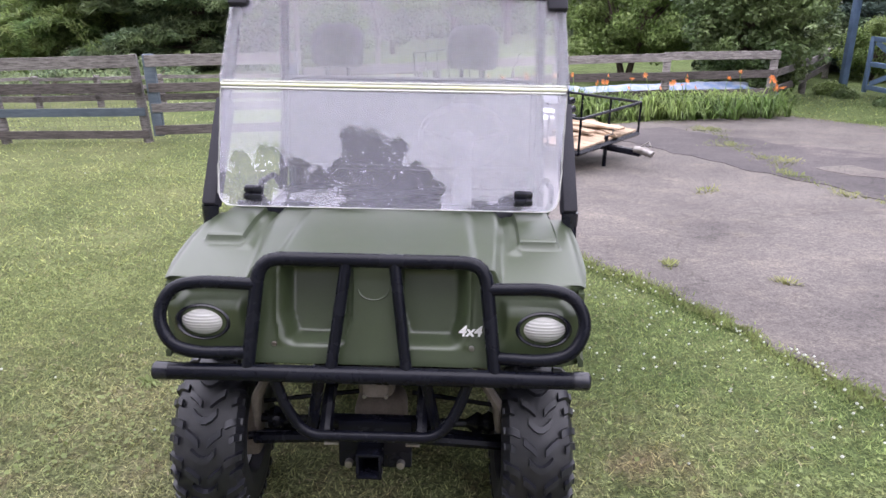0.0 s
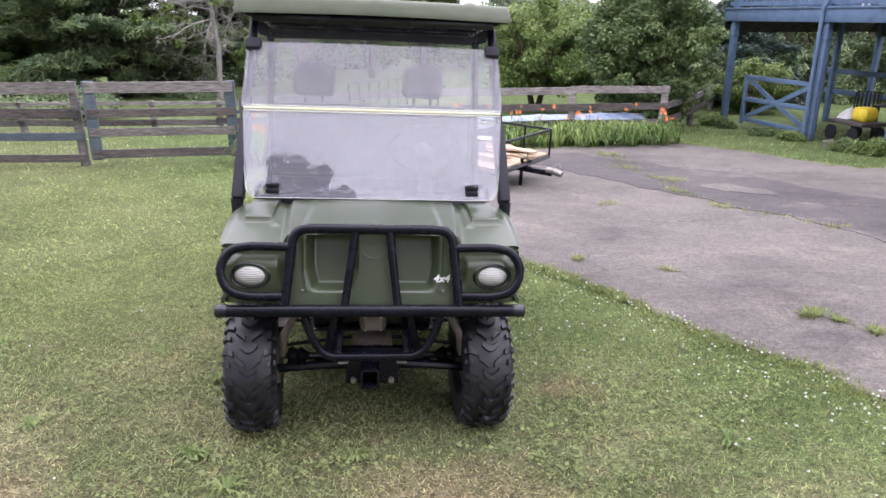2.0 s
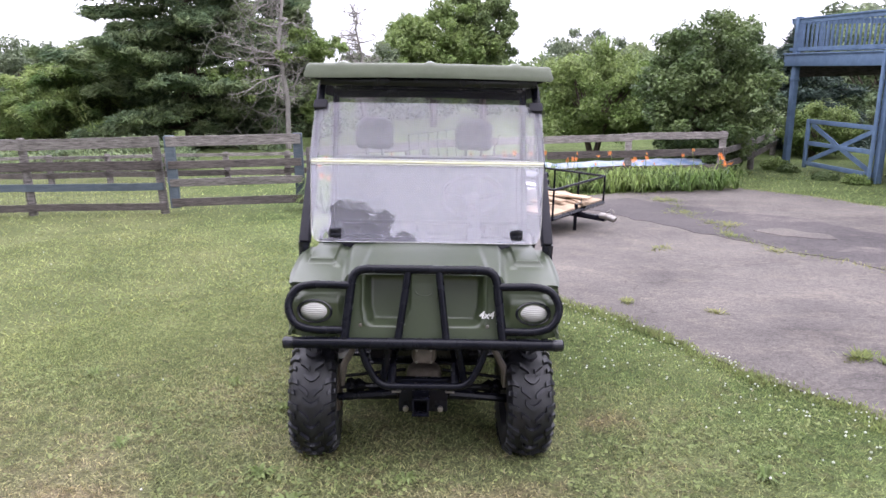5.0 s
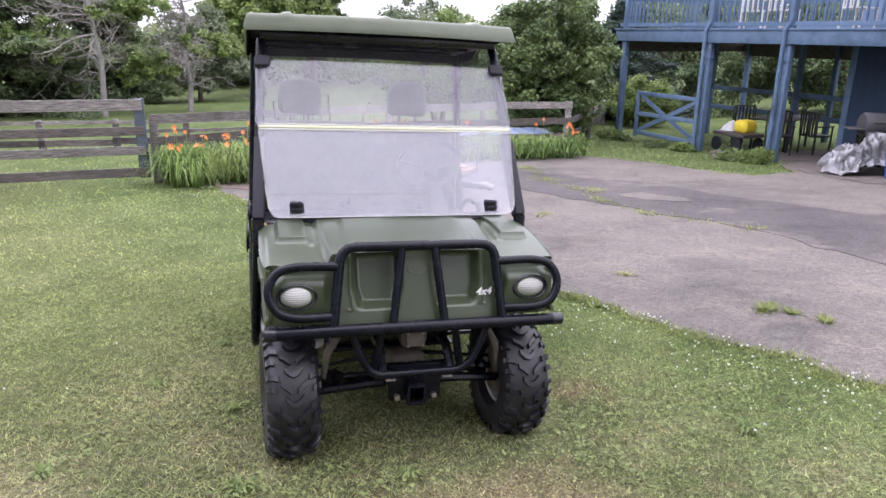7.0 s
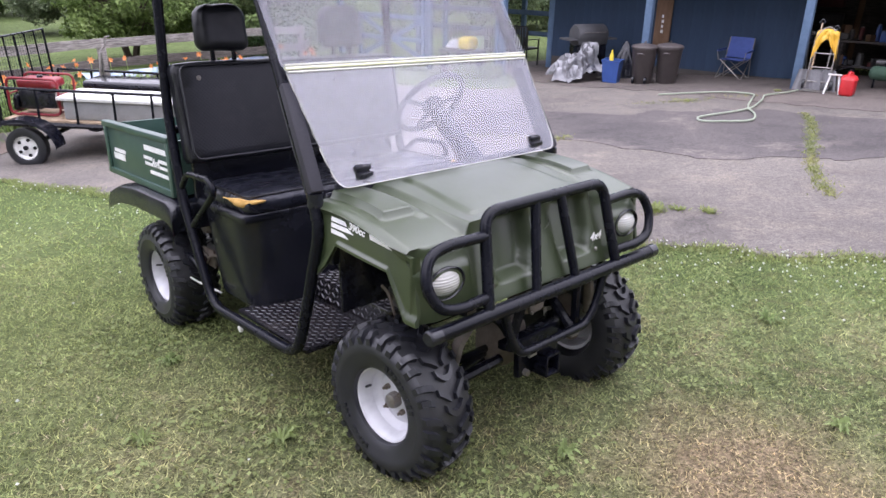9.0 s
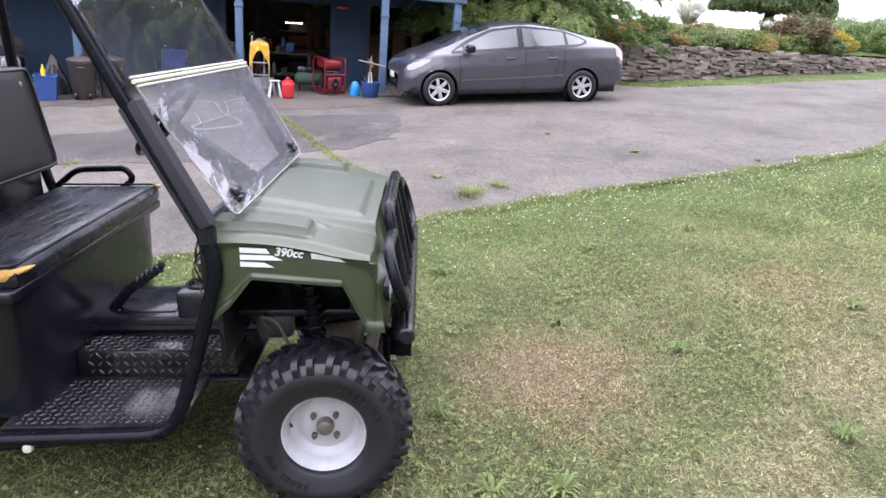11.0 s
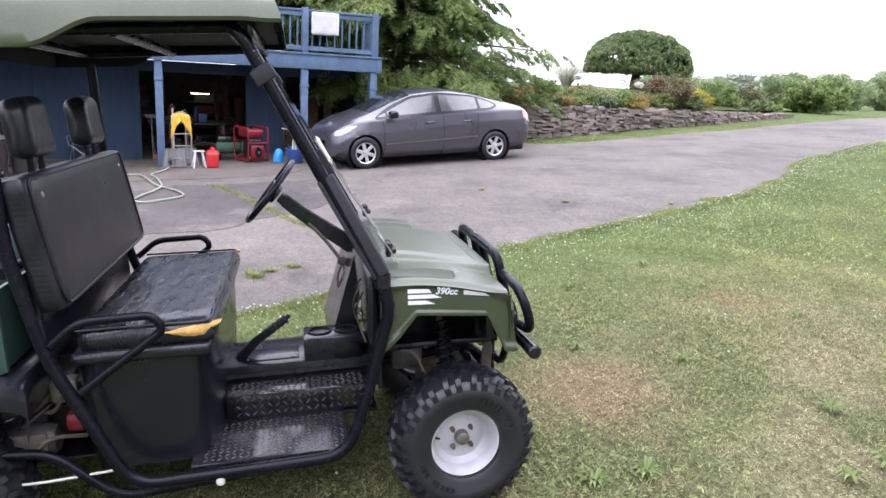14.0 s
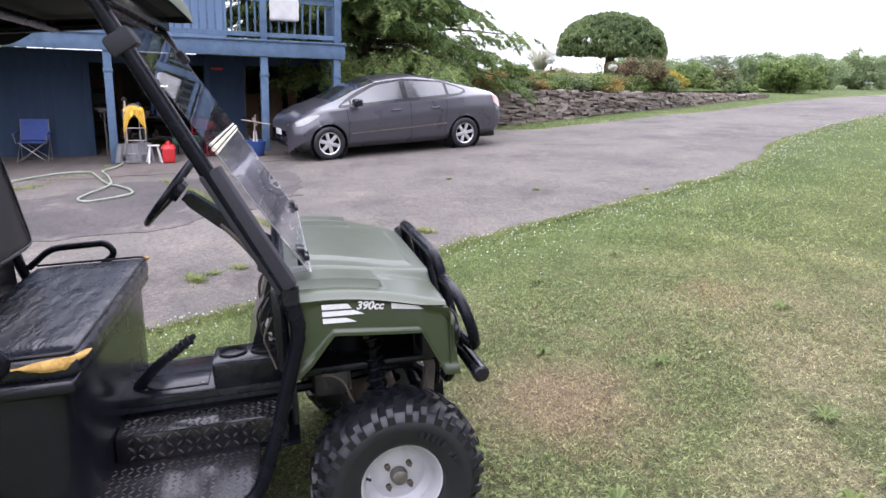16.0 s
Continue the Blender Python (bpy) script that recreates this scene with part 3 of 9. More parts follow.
ground_sheet()
paved("driveway", DRIVE, 0.012, M_ASPHALT, "old cracked grey asphalt driveway with weeds in its joints", "driveway", 0.13)
paved("driveway_patch", [(3.03, 12.06), (3.7, 10.91), (4.81, 9.72), (5.49, 7.8), (6.27, 6.14), (6.87, 5.96), (7.9, 4.95), (7.86, 4.17), (8.13, 3.44), (8.15, 2.55), (6.9, 2.33), (6.08, 2.47), (5.41, 2.89), (5.0, 3.34), (4.57, 3.92), (4.47, 4.66), (4.44, 5.2), (3.99, 6.51), (3.31, 7.91), (2.45, 9.78), (1.7, 11.5)],
      0.018, M_PATCH, "darker newer strip of asphalt", "driveway", 0.20)
paved("worn_patch", [(3.93, 8.27), (4.4, 8.45), (4.75, 7.75), (4.6, 7.4), (4.08, 7.82)], 0.023, M_ASPHALT, "pale worn place in the dark strip", "driveway", 0.16)
paved("apron", [(8.7, 3.6), (9.6, 2.5), (12.6, 3.2), (12.9, 4.2), (12.5, 8.3), (11.9, 12.9), (9.7, 12.9), (9.3, 11.4), (8.4, 10.0), (8.5, 8.4), (8.9, 6.8), (8.6, 5.2)], 0.020, M_APRON, "stained earthy concrete apron before the garage", "concrete apron", 0.22)
paved("soil_patch", [(-2.1, 11.1), (-1.75, 10.3), (-1.0, 10.0), (-0.6, 10.7), (-0.9, 11.6), (-1.6, 11.6)], 0.019, M_SOIL, "bare brown soil beside the flowers", "soil")


# ---- the utility vehicle ----
def wheel_parts(parent, x, y, z, side, turn=0.0, radius=0.288, width=0.225):
    """A knobbly tyre on a silver rim. side: -1 or 1, the way its outer face looks along x."""
    hub = new("wheel")
    hub.parent = parent
    hub.matrix_local = pose(x, y, z, 0, 0, turn) @ Matrix.Diagonal((side, 1, 1, 1))
    w = width / 2
    tyre = lathed([(0.135, -w * .62), (0.150, -w * .92), (0.190, -w * 1.02), (0.232, -w * .98), (0.260, -w * .82), (0.272, -w * .45), (0.275, 0), (0.272, w * .45), (0.260, w * .82), (0.236, w * .97),
                   (0.231, w * 1.0), (0.205, w * 1.04), (0.199, w * 1.01), (0.160, w * .97), (0.143, w * .86), (0.137, w * .60)], 48, "x")
    for v in tyre.verts:
        v.co.y, v.co.z = v.co.y * radius / .288, v.co.z * radius / .288
    part("tyre", tyre, M_RUBBER, hub)
    # dark band that stands for the shade between the lugs
    band = lathed([(r_ * radius / .288, x_ * w) for r_, x_ in ((.2615, -.84), (.2728, -.46), (.2762, 0), (.2728, .46), (.2615, .84))], 48, "x")
    part("tread_base", band, M_DARKRUBBER, hub, "rubber between the tread blocks, darkened as groove shade")
    # tread: low rounded lugs, a centre V and a pair of bars in turn, and shoulder blocks
    bm = bmesh.new()

    def crown_radius(xx):
        t = abs(xx) / w
        return .2735 - .004 * t ** 2 - .011 * sm(.4, .85, t) - .022 * sm(.8, 1.0, t)

    def lug(path, half, high):
        rows = []
        for xx, aa in path:
            xx = xx * width / .225
            r0 = crown_radius(xx)
            row = []
            for k_, h_ in ((-1, -.006), (-.72, high), (.72, high), (1, -.006)):
                a_ = aa + k_ * half / .28
                rr = (r0 + h_) * radius / .288
                row.append(bm.verts.new((xx, rr * math.cos(a_), rr * math.sin(a_))))
            rows.append(row)
        for p_, q_ in zip(rows, rows[1:]):
            for i_ in range(3):
                bm.faces.new((p_[i_], p_[i_ + 1], q_[i_ + 1], q_[i_]))
        bm.faces.new(rows[0][::-1])
        bm.faces.new(rows[-1])

    n = 15
    for k in range(n):
        u = 2 * PI * k / n
        v = u + PI / n
        lug([(-.038, u - .075), (-.024, u - .02), (-.008, u + .015), (.008, u + .015), (.024, u - .02), (.038, u - .075)], .0136, .0180)
        for s in (-1, 1):
            lug([(s * .014, v + .045), (s * .034, v - .02), (s * .056, v - .075)], .0136, .0180)
            lug([(s * .066, u + .062), (s * .082, u + .035), (s * .098, u + .02), (s * .108, u + .015), (s * .1145, u + .015)], .0150, .0190)
            lug([(s * .080, v + .02), (s * .094, v - .005), (s * .108, v - .01), (s * .1145, v - .01)], .0150, .0190)
    # raised marks on the outer wall, in two arcs
    for start in (.35, .35 + PI):
        for k in range(9):
            if k == 5:
                continue
            mm = Matrix.Rotation(start + k * .115, 4, "X")
            box(bm, w * .97, w * 1.045, -.0065, .0065, .178 * radius / .288, .198 * radius / .288, 0, 1, mm)
    bmesh.ops.recalc_face_normals(bm, faces=bm.faces[:])
    part("tread", bm, M_TREAD, hub, "chunky chevron tread", 25)
    rim = lathed([(0.137, -w * .6), (0.125, -w * .55), (0.120, 0.0), (0.122, w * .42), (0.132, w * .58), (0.139, w * .72), (0.145, w * .74), (0.143, w * .62), (0.134, w * .50), (0.124, w * .30), (0.112, w * .10),
                  (0.100, w * .02), (0.078, w * .10), (0.060, w * .14), (0.034, w * .14), (0.0, w * .14)], 40, "x")
    part("rim", rim, M_RIM, hub, "silver painted steel rim", 30)
    cap = lathed([(0.031, w * .12), (0.031, w * .30), (0.027, w * .42), (0.018, w * .46), (0.0, w * .46)], 20, "x")
    part("hub_cap", cap, M_STEEL, hub)
    for k in range(4):
        a = 2 * PI * (k + .5) / 4
        m = Matrix.Translation((0, .055 * math.cos(a), .055 * math.sin(a)))
        part("wheel_nut", lathed([(0.011, w * .1), (0.011, w * .28), (0.006, w * .30), (0.006, w * .40), (0.0, w * .40)], 6, "x", m), M_RUSTY, hub)
    part("valve", tubed([(w * .35, .118, .02), (w * .62, .108, .03)], 0.005, 6), M_BLACKPLASTIC, hub)
    return hub


def utv():
    m = Matrix.Translation((-0.277, 1.809, -0.127)) @ Matrix.Rotation(radians(2.5), 4, "Z") @ Matrix.Rotation(radians(-4.3), 4, "X") @ Matrix.Rotation(radians(2.2), 4, "Y")
    car = thing("utility_vehicle", "olive green two-seat utility vehicle parked on the lawn", "utility vehicle", m)

    # bull bar
    guard = part("bumper_bar", tubed([(-.652, -.055, .628), (.652, -.055, .628)], .027, 14), M_BLACKSTEEL, car, "black tubular bumper bar")
    for s in (-1, 1):
        part("end_plug", lathed([(0.0, 0), (.022, 0), (.0285, .006), (.0285, .05)], 14, "x", Matrix.Translation((s * .662, -.055, .628)) @ Matrix.Diagonal((-s, 1, 1, 1))), M_BLACKPLASTIC, guard)
    part("guard_hoop", tubed([(-.375, -.05, .645), (-.352, -.012, .84), (-.338, .012, .972), (.338, .012, .972), (.352, -.012, .84), (.375, -.05, .645)], .0215, 12, .11), M_BLACKSTEEL, car, "black steel brush guard")
    for xa, xb in ((-.076, -.122), (.068, .108)):
        part("guard_bar", tubed([(xa, .010, .970), (xb, -.05, .64)], .0185, 10), M_BLACKSTEEL, car)
    for s in (-1, 1):
        loop = [(s * .350, -.004, .895), (s * .52, .002, .898), (s * .606, -.004, .882), (s * .648, -.028, .80), (s * .608, -.052, .712), (s * .52, -.055, .690), (s * .366, -.038, .688)]
        part("lamp_guard", tubed(loop, .0195, 12, .10), M_BLACKSTEEL, car)
    part("lower_hoop", tubed([(-.300, -.05, .62), (-.262, -.05, .50), (-.205, -.045, .412), (.205, -.045, .412), (.262, -.05, .50), (.300, -.05, .62)], .0175, 10, .07), M_BLACKSTEEL, car)

    # bonnet shell: one skin that runs over the top and down the front
    def top_z(x, y):
        ax = abs(x)
        deck = .884 + .089 * math.sin(PI / 2 * min(1.0, max(0.0, (y - .02) / .46)))
        crown = .938 + .064 * sm(0.0, .52, y) - .004 * (x / .36) ** 2
        z = crown + (deck - crown) * sm(.365 + .02 * sm(0.0, .5, y), .398 + .02 * sm(0, .5, y), ax)
        panel = (1 - sm(.300 - .02 * sm(.1, .5, y) - .01, .322 - .02 * sm(.1, .5, y), ax)) * sm(.10, .118, y) * (1 - sm(.505, .52, y))
        z += .009 * panel
        box_up = sm(.450, .464, ax) * (1 - sm(.580, .594, ax)) * sm(.245, .260, y)
        z += .026 * box_up
        ridge = sm(.415, .432, ax) * (1 - sm(.448, .466, ax)) * sm(.20, .23, y)
        z += .008 * ridge
        z -= .020 * sm(.630, .668, ax)
        return z

    def front_y(x, z):
        ax = abs(x)
        y = -.012 + .075 * (z - .645) / .3
        pod = sm(.385, .415, ax)
        y = y * (1 - pod) + pod * (.005 + .06 * sm(.80, .90, z) + .035 * sm(.56, .665, ax))
        low = 1 - sm(.70, .80, z)
        rec = sm(.060 + .025 * low, .092 + .025 * low, ax) * (1 - sm(.254 - .022 * low, .292 - .018 * low, ax)) * sm(.692, .724, z) * (1 - sm(.915, .940, z))
        y += .062 * rec
        lip = (1 - sm(0, .012, abs(ax - .298 + .012 * low))) * sm(.69, .71, z) * (1 - sm(.90, .92, z))
        y -= .006 * lip
        return y

    def skin(u, v):
        x = (-.668 + 1.336 * u) * (1 - .040 * sm(.36, .58, v))
        zf = top_z(x, .06) - .012
        if v < .5:
            y = .56 - (.56 - .055) * (v / .5)
            return Vector((x, y, top_z(x, y)))
        if v < .58:
            t = (v - .5) / .08
            yb = front_y(x, zf - .03)
            p0, p1, p2 = Vector((x, .055, top_z(x, .055))), Vector((x, yb + .004, zf + .006)), Vector((x, yb, zf - .03))
            return p0 * (1 - t) ** 2 + p1 * 2 * t * (1 - t) + p2 * t * t
        z = (zf - .03) + (.642 - (zf - .03)) * (v - .58) / .42
        return Vector((x, front_y(x, z), z))

    bm = bmesh.new()
    sheet(bm, 168, 130, skin)
    hood = part("bonnet", bm, M_GREEN, car, "olive green moulded plastic bonnet and fenders", 38)
    def flank_out(u, v):
        return .667 - .013 * sm(0, .14, v) - .024 * (1 - u) ** 3 + .010 * math.sin(v * PI * .5) + .012 * sm(.86, .90, v)

    for s in (-1, 1):
        def flank(u, v, s=s):
            y = .045 + (.56 - .045) * u
            arch = float(np.interp(y, (.045, .095, .165, .43, .50, .56), (.640, .645, .805, .835, .745, .69)))
            zt = top_z(.668, y)
            z = zt + (arch - zt) * v
            return Vector((s * flank_out(u, v), y - .03 * (1 - u) * v, z))
        bm = bmesh.new()
        sheet(bm, 60, 24, flank)
        r = bmesh.ops.extrude_face_region(bm, geom=bm.faces[:])
        for v in r["geom"]:
            if isinstance(v, bmesh.types.BMVert):
                v.co.x -= s * .016
        part("fender", bm, M_GREEN, car, "olive green wheel arch panel", 50)
        # corner between flank and lamp pod
        bm = bmesh.new()
        def corner(u, v, s=s):
            z = .642 + (.872 - .642) * v
            a = u * PI / 2
            return Vector((s * (.610 + .036 * math.sin(a)), .050 - .012 * math.cos(a) * 1.0 - .006 * v, z))
        sheet(bm, 8, 8, corner)
        part("fender_corner", bm, M_GREEN, car, "", 60)
        # headlight
        cx = s * .522
        bezel = part("headlight", lathed([(.066, .040), (.084, .026), (.086, .0), (.080, -.004), (.071, .002), (.064, .020)], 36, "y", Matrix.Translation((cx, .004, .765)) @ Matrix.Diagonal((1, 1, .68, 1))), M_BLACKPLASTIC, car, "oval headlight with ribbed clear lens in a black bezel")
        lens = lathed([(0.001, -.018), (.028, -.016), (.050, -.008), (.066, .008)], 36, "y", Matrix.Translation((cx, .002, .765)) @ Matrix.Diagonal((1, 1, .68, 1)))
        part("lens", lens, M_LENS, bezel, "ribbed clear lens")
        part("reflector", lathed([(0.001, .034), (.030, .030), (.054, .016), (.067, .006)], 36, "y", Matrix.Translation((cx, .010, .765)) @ Matrix.Diagonal((1, 1, .68, 1))), M_CHROME, bezel, "bright reflector")
        part("screw", lathed([(.0, -.004), (.007, -.003), (.009, 0), (.009, .004)], 10, "y", Matrix.Translation((s * .304, front_y(.304, .70) - .003, .700))), M_STEEL, car)
    arc = [(.046 * math.cos(a), front_y(0, .868 + .030 * math.sin(a)) - .001, .868 + .030 * math.sin(a)) for a in (PI + PI * k / 16 for k in range(17))]
    part("emblem", tubed(arc, .0026, 6), M_GREEN, hood, "moulded half-round emblem")
    label_text(hood, "4x4", .047, (.262, front_y(.30, .745) - .012, .742), pose(0, 0, 0, 90, 0, 0), M_WHITE)
    def flank_x(s, y, z):
        """Where the outer face of the flank lies."""
        zt = top_z(.668, y)
        return s * (flank_out((y - .045) / .515, min(.84, max(.0, (zt - z) / (zt - .825)))) + .0052)

    def stripe(s, corners):
        """A white sticker that follows the flank; its four corners are (y, z), rear ones first and last."""
        (ya, za), (yb, zb), (yc, zc), (yd, zd) = corners
        bm = bmesh.new()
        rows = []
        for k in range(7):
            t = k / 6
            low = (ya + (yb - ya) * t, za + (zb - za) * t)
            top = (yd + (yc - yd) * t, zd + (zc - zd) * t)
            rows.append([bm.verts.new((flank_x(s, y, z), y, z)) for y, z in (low, top)])
        for p_, q_ in zip(rows, rows[1:]):
            bm.faces.new((p_[0], q_[0], q_[1], p_[1]))
        r = bmesh.ops.extrude_face_region(bm, geom=bm.faces[:])
        for v in r["geom"]:
            if isinstance(v, bmesh.types.BMVert):
                v.co.x += s * .001
        part("decal_bar", bm, M_WHITE, car, "white stripe")

    # inner arch and firewall
    part("firewall", boxed(-.57, .57, .555, .575, .50, 1.02, .008), M_BLACKPLASTIC, car)
    part("inner_tray", boxed(-.42, .42, .06, .55, .60, .63, .01), M_BLACKPLASTIC, car)
    for s in (-1, 1):
        part("inner_liner", boxed(min(s * .27, s * .285), max(s * .27, s * .285), .10, .56, .62, .93, .006), M_BLACKPLASTIC, car)
        for k, (b, z) in enumerate(((.362, .927), (.344, .905), (.370, .883))):
            stripe(s, [(.455, z - .007), (b - (.02 if k else 0), z - .012), (b + .012, z + .004), (.455, z + .009)])
        stripe(s, [(.236, .897), (.130, .880), (.150, .895), (.236, .916)])
        ya = .350 if s < 0 else .244
        za = .911 if s < 0 else .898
        label_text(car, "390cc", .037, (flank_x(s, ya, za) + s * .003, ya, za), pose(0, 0, 0, 90, 0, s * 87.6) @ Matrix.Rotation(radians(7 * s), 4, "Z"), M_WHITE)

    # windshield: two sheets hinged on a strip
    def ws(x, t, off=0.0):
        """A place on the windshield plane, t metres up its slope."""
        c, s = math.cos(radians(59)), math.sin(radians(59))
        return Vector((x, .475 + t * c - off * s, 1.020 + t * s + off * c))

    def ws_sheet(t0, t1, w0, w1, corner):
        bm = bmesh.new()
        out = []
        pts = [(-w0, t0), (w0, t0), (w1, t1), (-w1, t1)]
        line = rounded([(a, b, 0) for a, b in pts], corner, True, 6)
        lo = [bm.verts.new(ws(p.x, p.y)) for p in line]
        hi = [bm.verts.new(ws(p.x, p.y, .004)) for p in line]
        bm.faces.new(lo)
        bm.faces.new(hi[::-1])
        for i in range(len(lo)):
            j = (i + 1) % len(lo)
            bm.faces.new((lo[i], lo[j], hi[j], hi[i]))
        return bm
    wsh = part("windshield", ws_sheet(0.0, .475, .608, .652, .045), M_WINDSHIELD, car, "clear scratched windshield with a dusty film")
    wsh.visible_shadow = False
    up = part("upper_pane", ws_sheet(.482, .985, .664, .652, .02), M_UPPERPANE, wsh)
    up.visible_shadow = False
    bm = bmesh.new()
    tube(bm, [ws(-.652, .479, .006), ws(.652, .479, .006)], .0066, 8)
    part("hinge_strip", bm, M_STRIP, wsh, "yellowed clear hinge strip")
    for tt in (.465, .494):
        part("edge_strip", tubed([ws(-.648, tt, .005), ws(.648, tt, .005)], .0042, 6), M_CLEAREDGE, wsh, "pale edge of the clear sheet")
    part("bottom_strip", tubed([ws(-.630, .16, .002), ws(-.610, .03, .002), ws(-.58, .0, .002), ws(.58, .0, .002), ws(.610, .03, .002), ws(.630, .16, .002)], .0020, 6, .03), M_CLEAREDGE, wsh, "pale edge of the clear sheet")
    g = np.random.default_rng(77)
    bm = bmesh.new()
    for cx, ct, n, sx in ((-.20, .10, 34, .09), (.02, .19, 34, .07), (.16, .27, 14, .05), (.42, .36, 8, .05), (-.02, .12, 16, .14)):
        for k in range(n):
            o = ws(cx + g.normal() * sx, min(.44, max(.02, ct + g.normal() * .05)), .004)
            r = .0009 + .0010 * g.random()
            bmesh.ops.create_icosphere(bm, subdivisions=1, radius=1.0, matrix=Matrix.Translation(o) @ Matrix.Rotation(radians(-31), 4, "X") @ Matrix.Diagonal((r * (1 + g.random()), r * .5, r, 1)))
    drops = part("water_drop", bm, M_DROP, wsh, "small pale water drops")
    drops["kind"] = "stuff"
    for s in (-1, 1):
        for dt in (0.035, .062):
            o = ws(s * .487, dt, .010)
            part("clamp", boxed(o.x - .033, o.x + .033, o.y - .012, o.y + .012, o.z - .010, o.z + .010, .004), M_BLACKPLASTIC, wsh, "black windshield clamp")
        o = ws(s * .487, .048, .0)
        part("clamp_plate", boxed(o.x - .030, o.x + .030, o.y - .005, o.y + .012, o.z - .030, o.z + .030, .003), M_BLACKPLASTIC, wsh)
        part("strap", boxed(-.040, .040, -.036, .044, -.030, .030, .012, 2, Matrix.Translation(ws(s * .622, .845, -.012)) @ Matrix.Rotation(radians(-31), 4, "X")), M_FOAM, wsh, "black strap")
        edge_ = bmesh.new()
        tube(edge_, [ws(s * (.617 + .035 * k / 12), .045 + .42 * k / 12, .003 + .003 * math.sin(k * 2.3)) for k in range(13)], [.0026 + .0010 * math.sin(k * 4.1) for k in range(13)], 6)
        part("edge_strip", edge_, M_FLAKE, wsh, "pale flaking edge of the clear sheet")
        # posts
        part("windshield_post", tubed([(s * .672, .530, .88), (s * .668, .557, .985), (s * .625, .985, 1.865), (s * .60, 1.03, 1.90)], .0235, 12, .03), M_BLACKSTEEL, car)
        a, b = Vector((s * .664, .550, 1.000)), Vector((s * .644, .738, 1.372))
        d = (b - a).normalized()
        mm = Matrix.Translation(a) @ d.to_track_quat("Z", "Y").to_matrix().to_4x4()
        part("post_pad", boxed(-.027, .027, -.033, .033, 0, (b - a).length, .008, 2, mm), M_FOAM, car, "dark grey post sleeve")
        part("post_clamp", lathed([(.030, 0), (.031, .05)], 12, "z", Matrix.Translation((s * .668, .548, .955)), True), M_BLACKPLASTIC, car)
        # side cage: down, along the sill and up behind the seat
        line = [(s * .670, .552, .99), (s * .672, .525, .87), (s * .690, .640, .50), (s * .695, .72, .30), (s * .695, 1.50, .285), (s * .695, 1.72, .80), (s * .680, 1.80, 1.20), (s * .655, 1.80, 1.84)]
        part("side_cage", tubed(line, .0235, 12, .10), M_BLACKSTEEL, car, "black tubular side cage")
        arm = [(s * .695, 1.70, .845), (s * .705, 1.60, .925), (s * .705, 1.36, .930), (s * .705, 1.325, .875), (s * .695, 1.625, .665)]
        part("arm_rail", tubed(arm, .0155, 10, .045), M_BLACKSTEEL, car)
        part("skid_rail", tubed([(s * .64, 1.02, .255), (s * .64, 1.56, .215), (s * .63, 1.78, .42), (s * .60, 2.4, .44)], .0185, 10, .08), M_BLACKSTEEL, car)
        part("roof_rail", tubed([(s * .60, 1.0, 1.895), (s * .63, 1.80, 1.885)], .0205, 10), M_BLACKSTEEL, car)
    for yy in (1.02, 1.40, 1.80):
        part("cross_tube", tubed([(-.60, yy, 1.885), (.60, yy, 1.885)], .0205, 10), M_BLACKSTEEL, car)
    part("rear_cross_tube", tubed([(-.66, 1.82, 1.10), (.66, 1.82, 1.10)], .0205, 10), M_BLACKSTEEL, car)

    # roof
    edge = [0, .002, .005, .009, .013, .018]
    us = edge + [.018 + .964 * k / 90 for k in range(1, 90)] + [1 - e for e in edge[::-1]]
    vs_ = edge + [.018 + .964 * k / 50 for k in range(1, 50)] + [1 - e for e in edge[::-1]]

    def roof(a, b):
        u, v = us[round(a * (len(us) - 1))], vs_[round(b * (len(vs_) - 1))]
        x = -.705 + 1.41 * u
        y = .855 + 1.125 * v
        e, f, g2 = min(1.0, min(u, 1 - u) / .016), min(1.0, v / .016), min(1.0, (1 - v) / .018)
        z = 1.976 + .010 * math.sin(PI * u) + .008 * sm(.03, .12, v)
        for k in (.15, .505, .85):
            z += .013 * (1 - sm(.010, .022, abs(u - k))) * sm(.005, .03, v) * (1 - sm(.9, .95, v))
        low = .064 + .078 * sm(.50, .70, v)
        drop = max(low * (1 - e * (2 - e)), .070 * (1 - f * (2 - f)), .150 * (1 - g2 * (2 - g2)))
        z -= drop
        x += (.004 if u > .5 else -.004) * drop / .07
        return Vector((x, y - .006 * drop / .07 * (1 if v < .1 else 0), z))
    bm = bmesh.new()
    sheet(bm, len(us) - 1, len(vs_) - 1, roof)
    r = bmesh.ops.extrude_face_region(bm, geom=bm.faces[:])
    for v in r["geom"]:
        if isinstance(v, bmesh.types.BMVert):
            v.co.z -= .012
            v.co.x *= .985
    part("roof", bm, M_ROOF, car, "faded olive plastic roof", 50)
    # added near-black sheets: the shade under the roof is put into their colour
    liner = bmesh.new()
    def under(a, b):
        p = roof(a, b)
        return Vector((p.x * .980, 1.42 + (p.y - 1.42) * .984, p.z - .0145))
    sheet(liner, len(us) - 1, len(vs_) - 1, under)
    part("roof_shade_sheet", liner, M_DARK, car, "near-black sheet inside the roof, shade put into its colour", 50)
    part("roof_lining", boxed(-.675, .675, .885, 1.95, 1.925, 1.935, .004), M_DARK, car, "near-black roof underside, shade put into its colour")
    part("header_bar", boxed(-.63, .63, .945, .965, 1.86, 1.93, .006), M_BLACKPLASTIC, car, "black bar under the roof edge")

    # cabin
    bm = bmesh.new()
    box(bm, -.665, .665, .705, 1.30, .295, .320, .008)
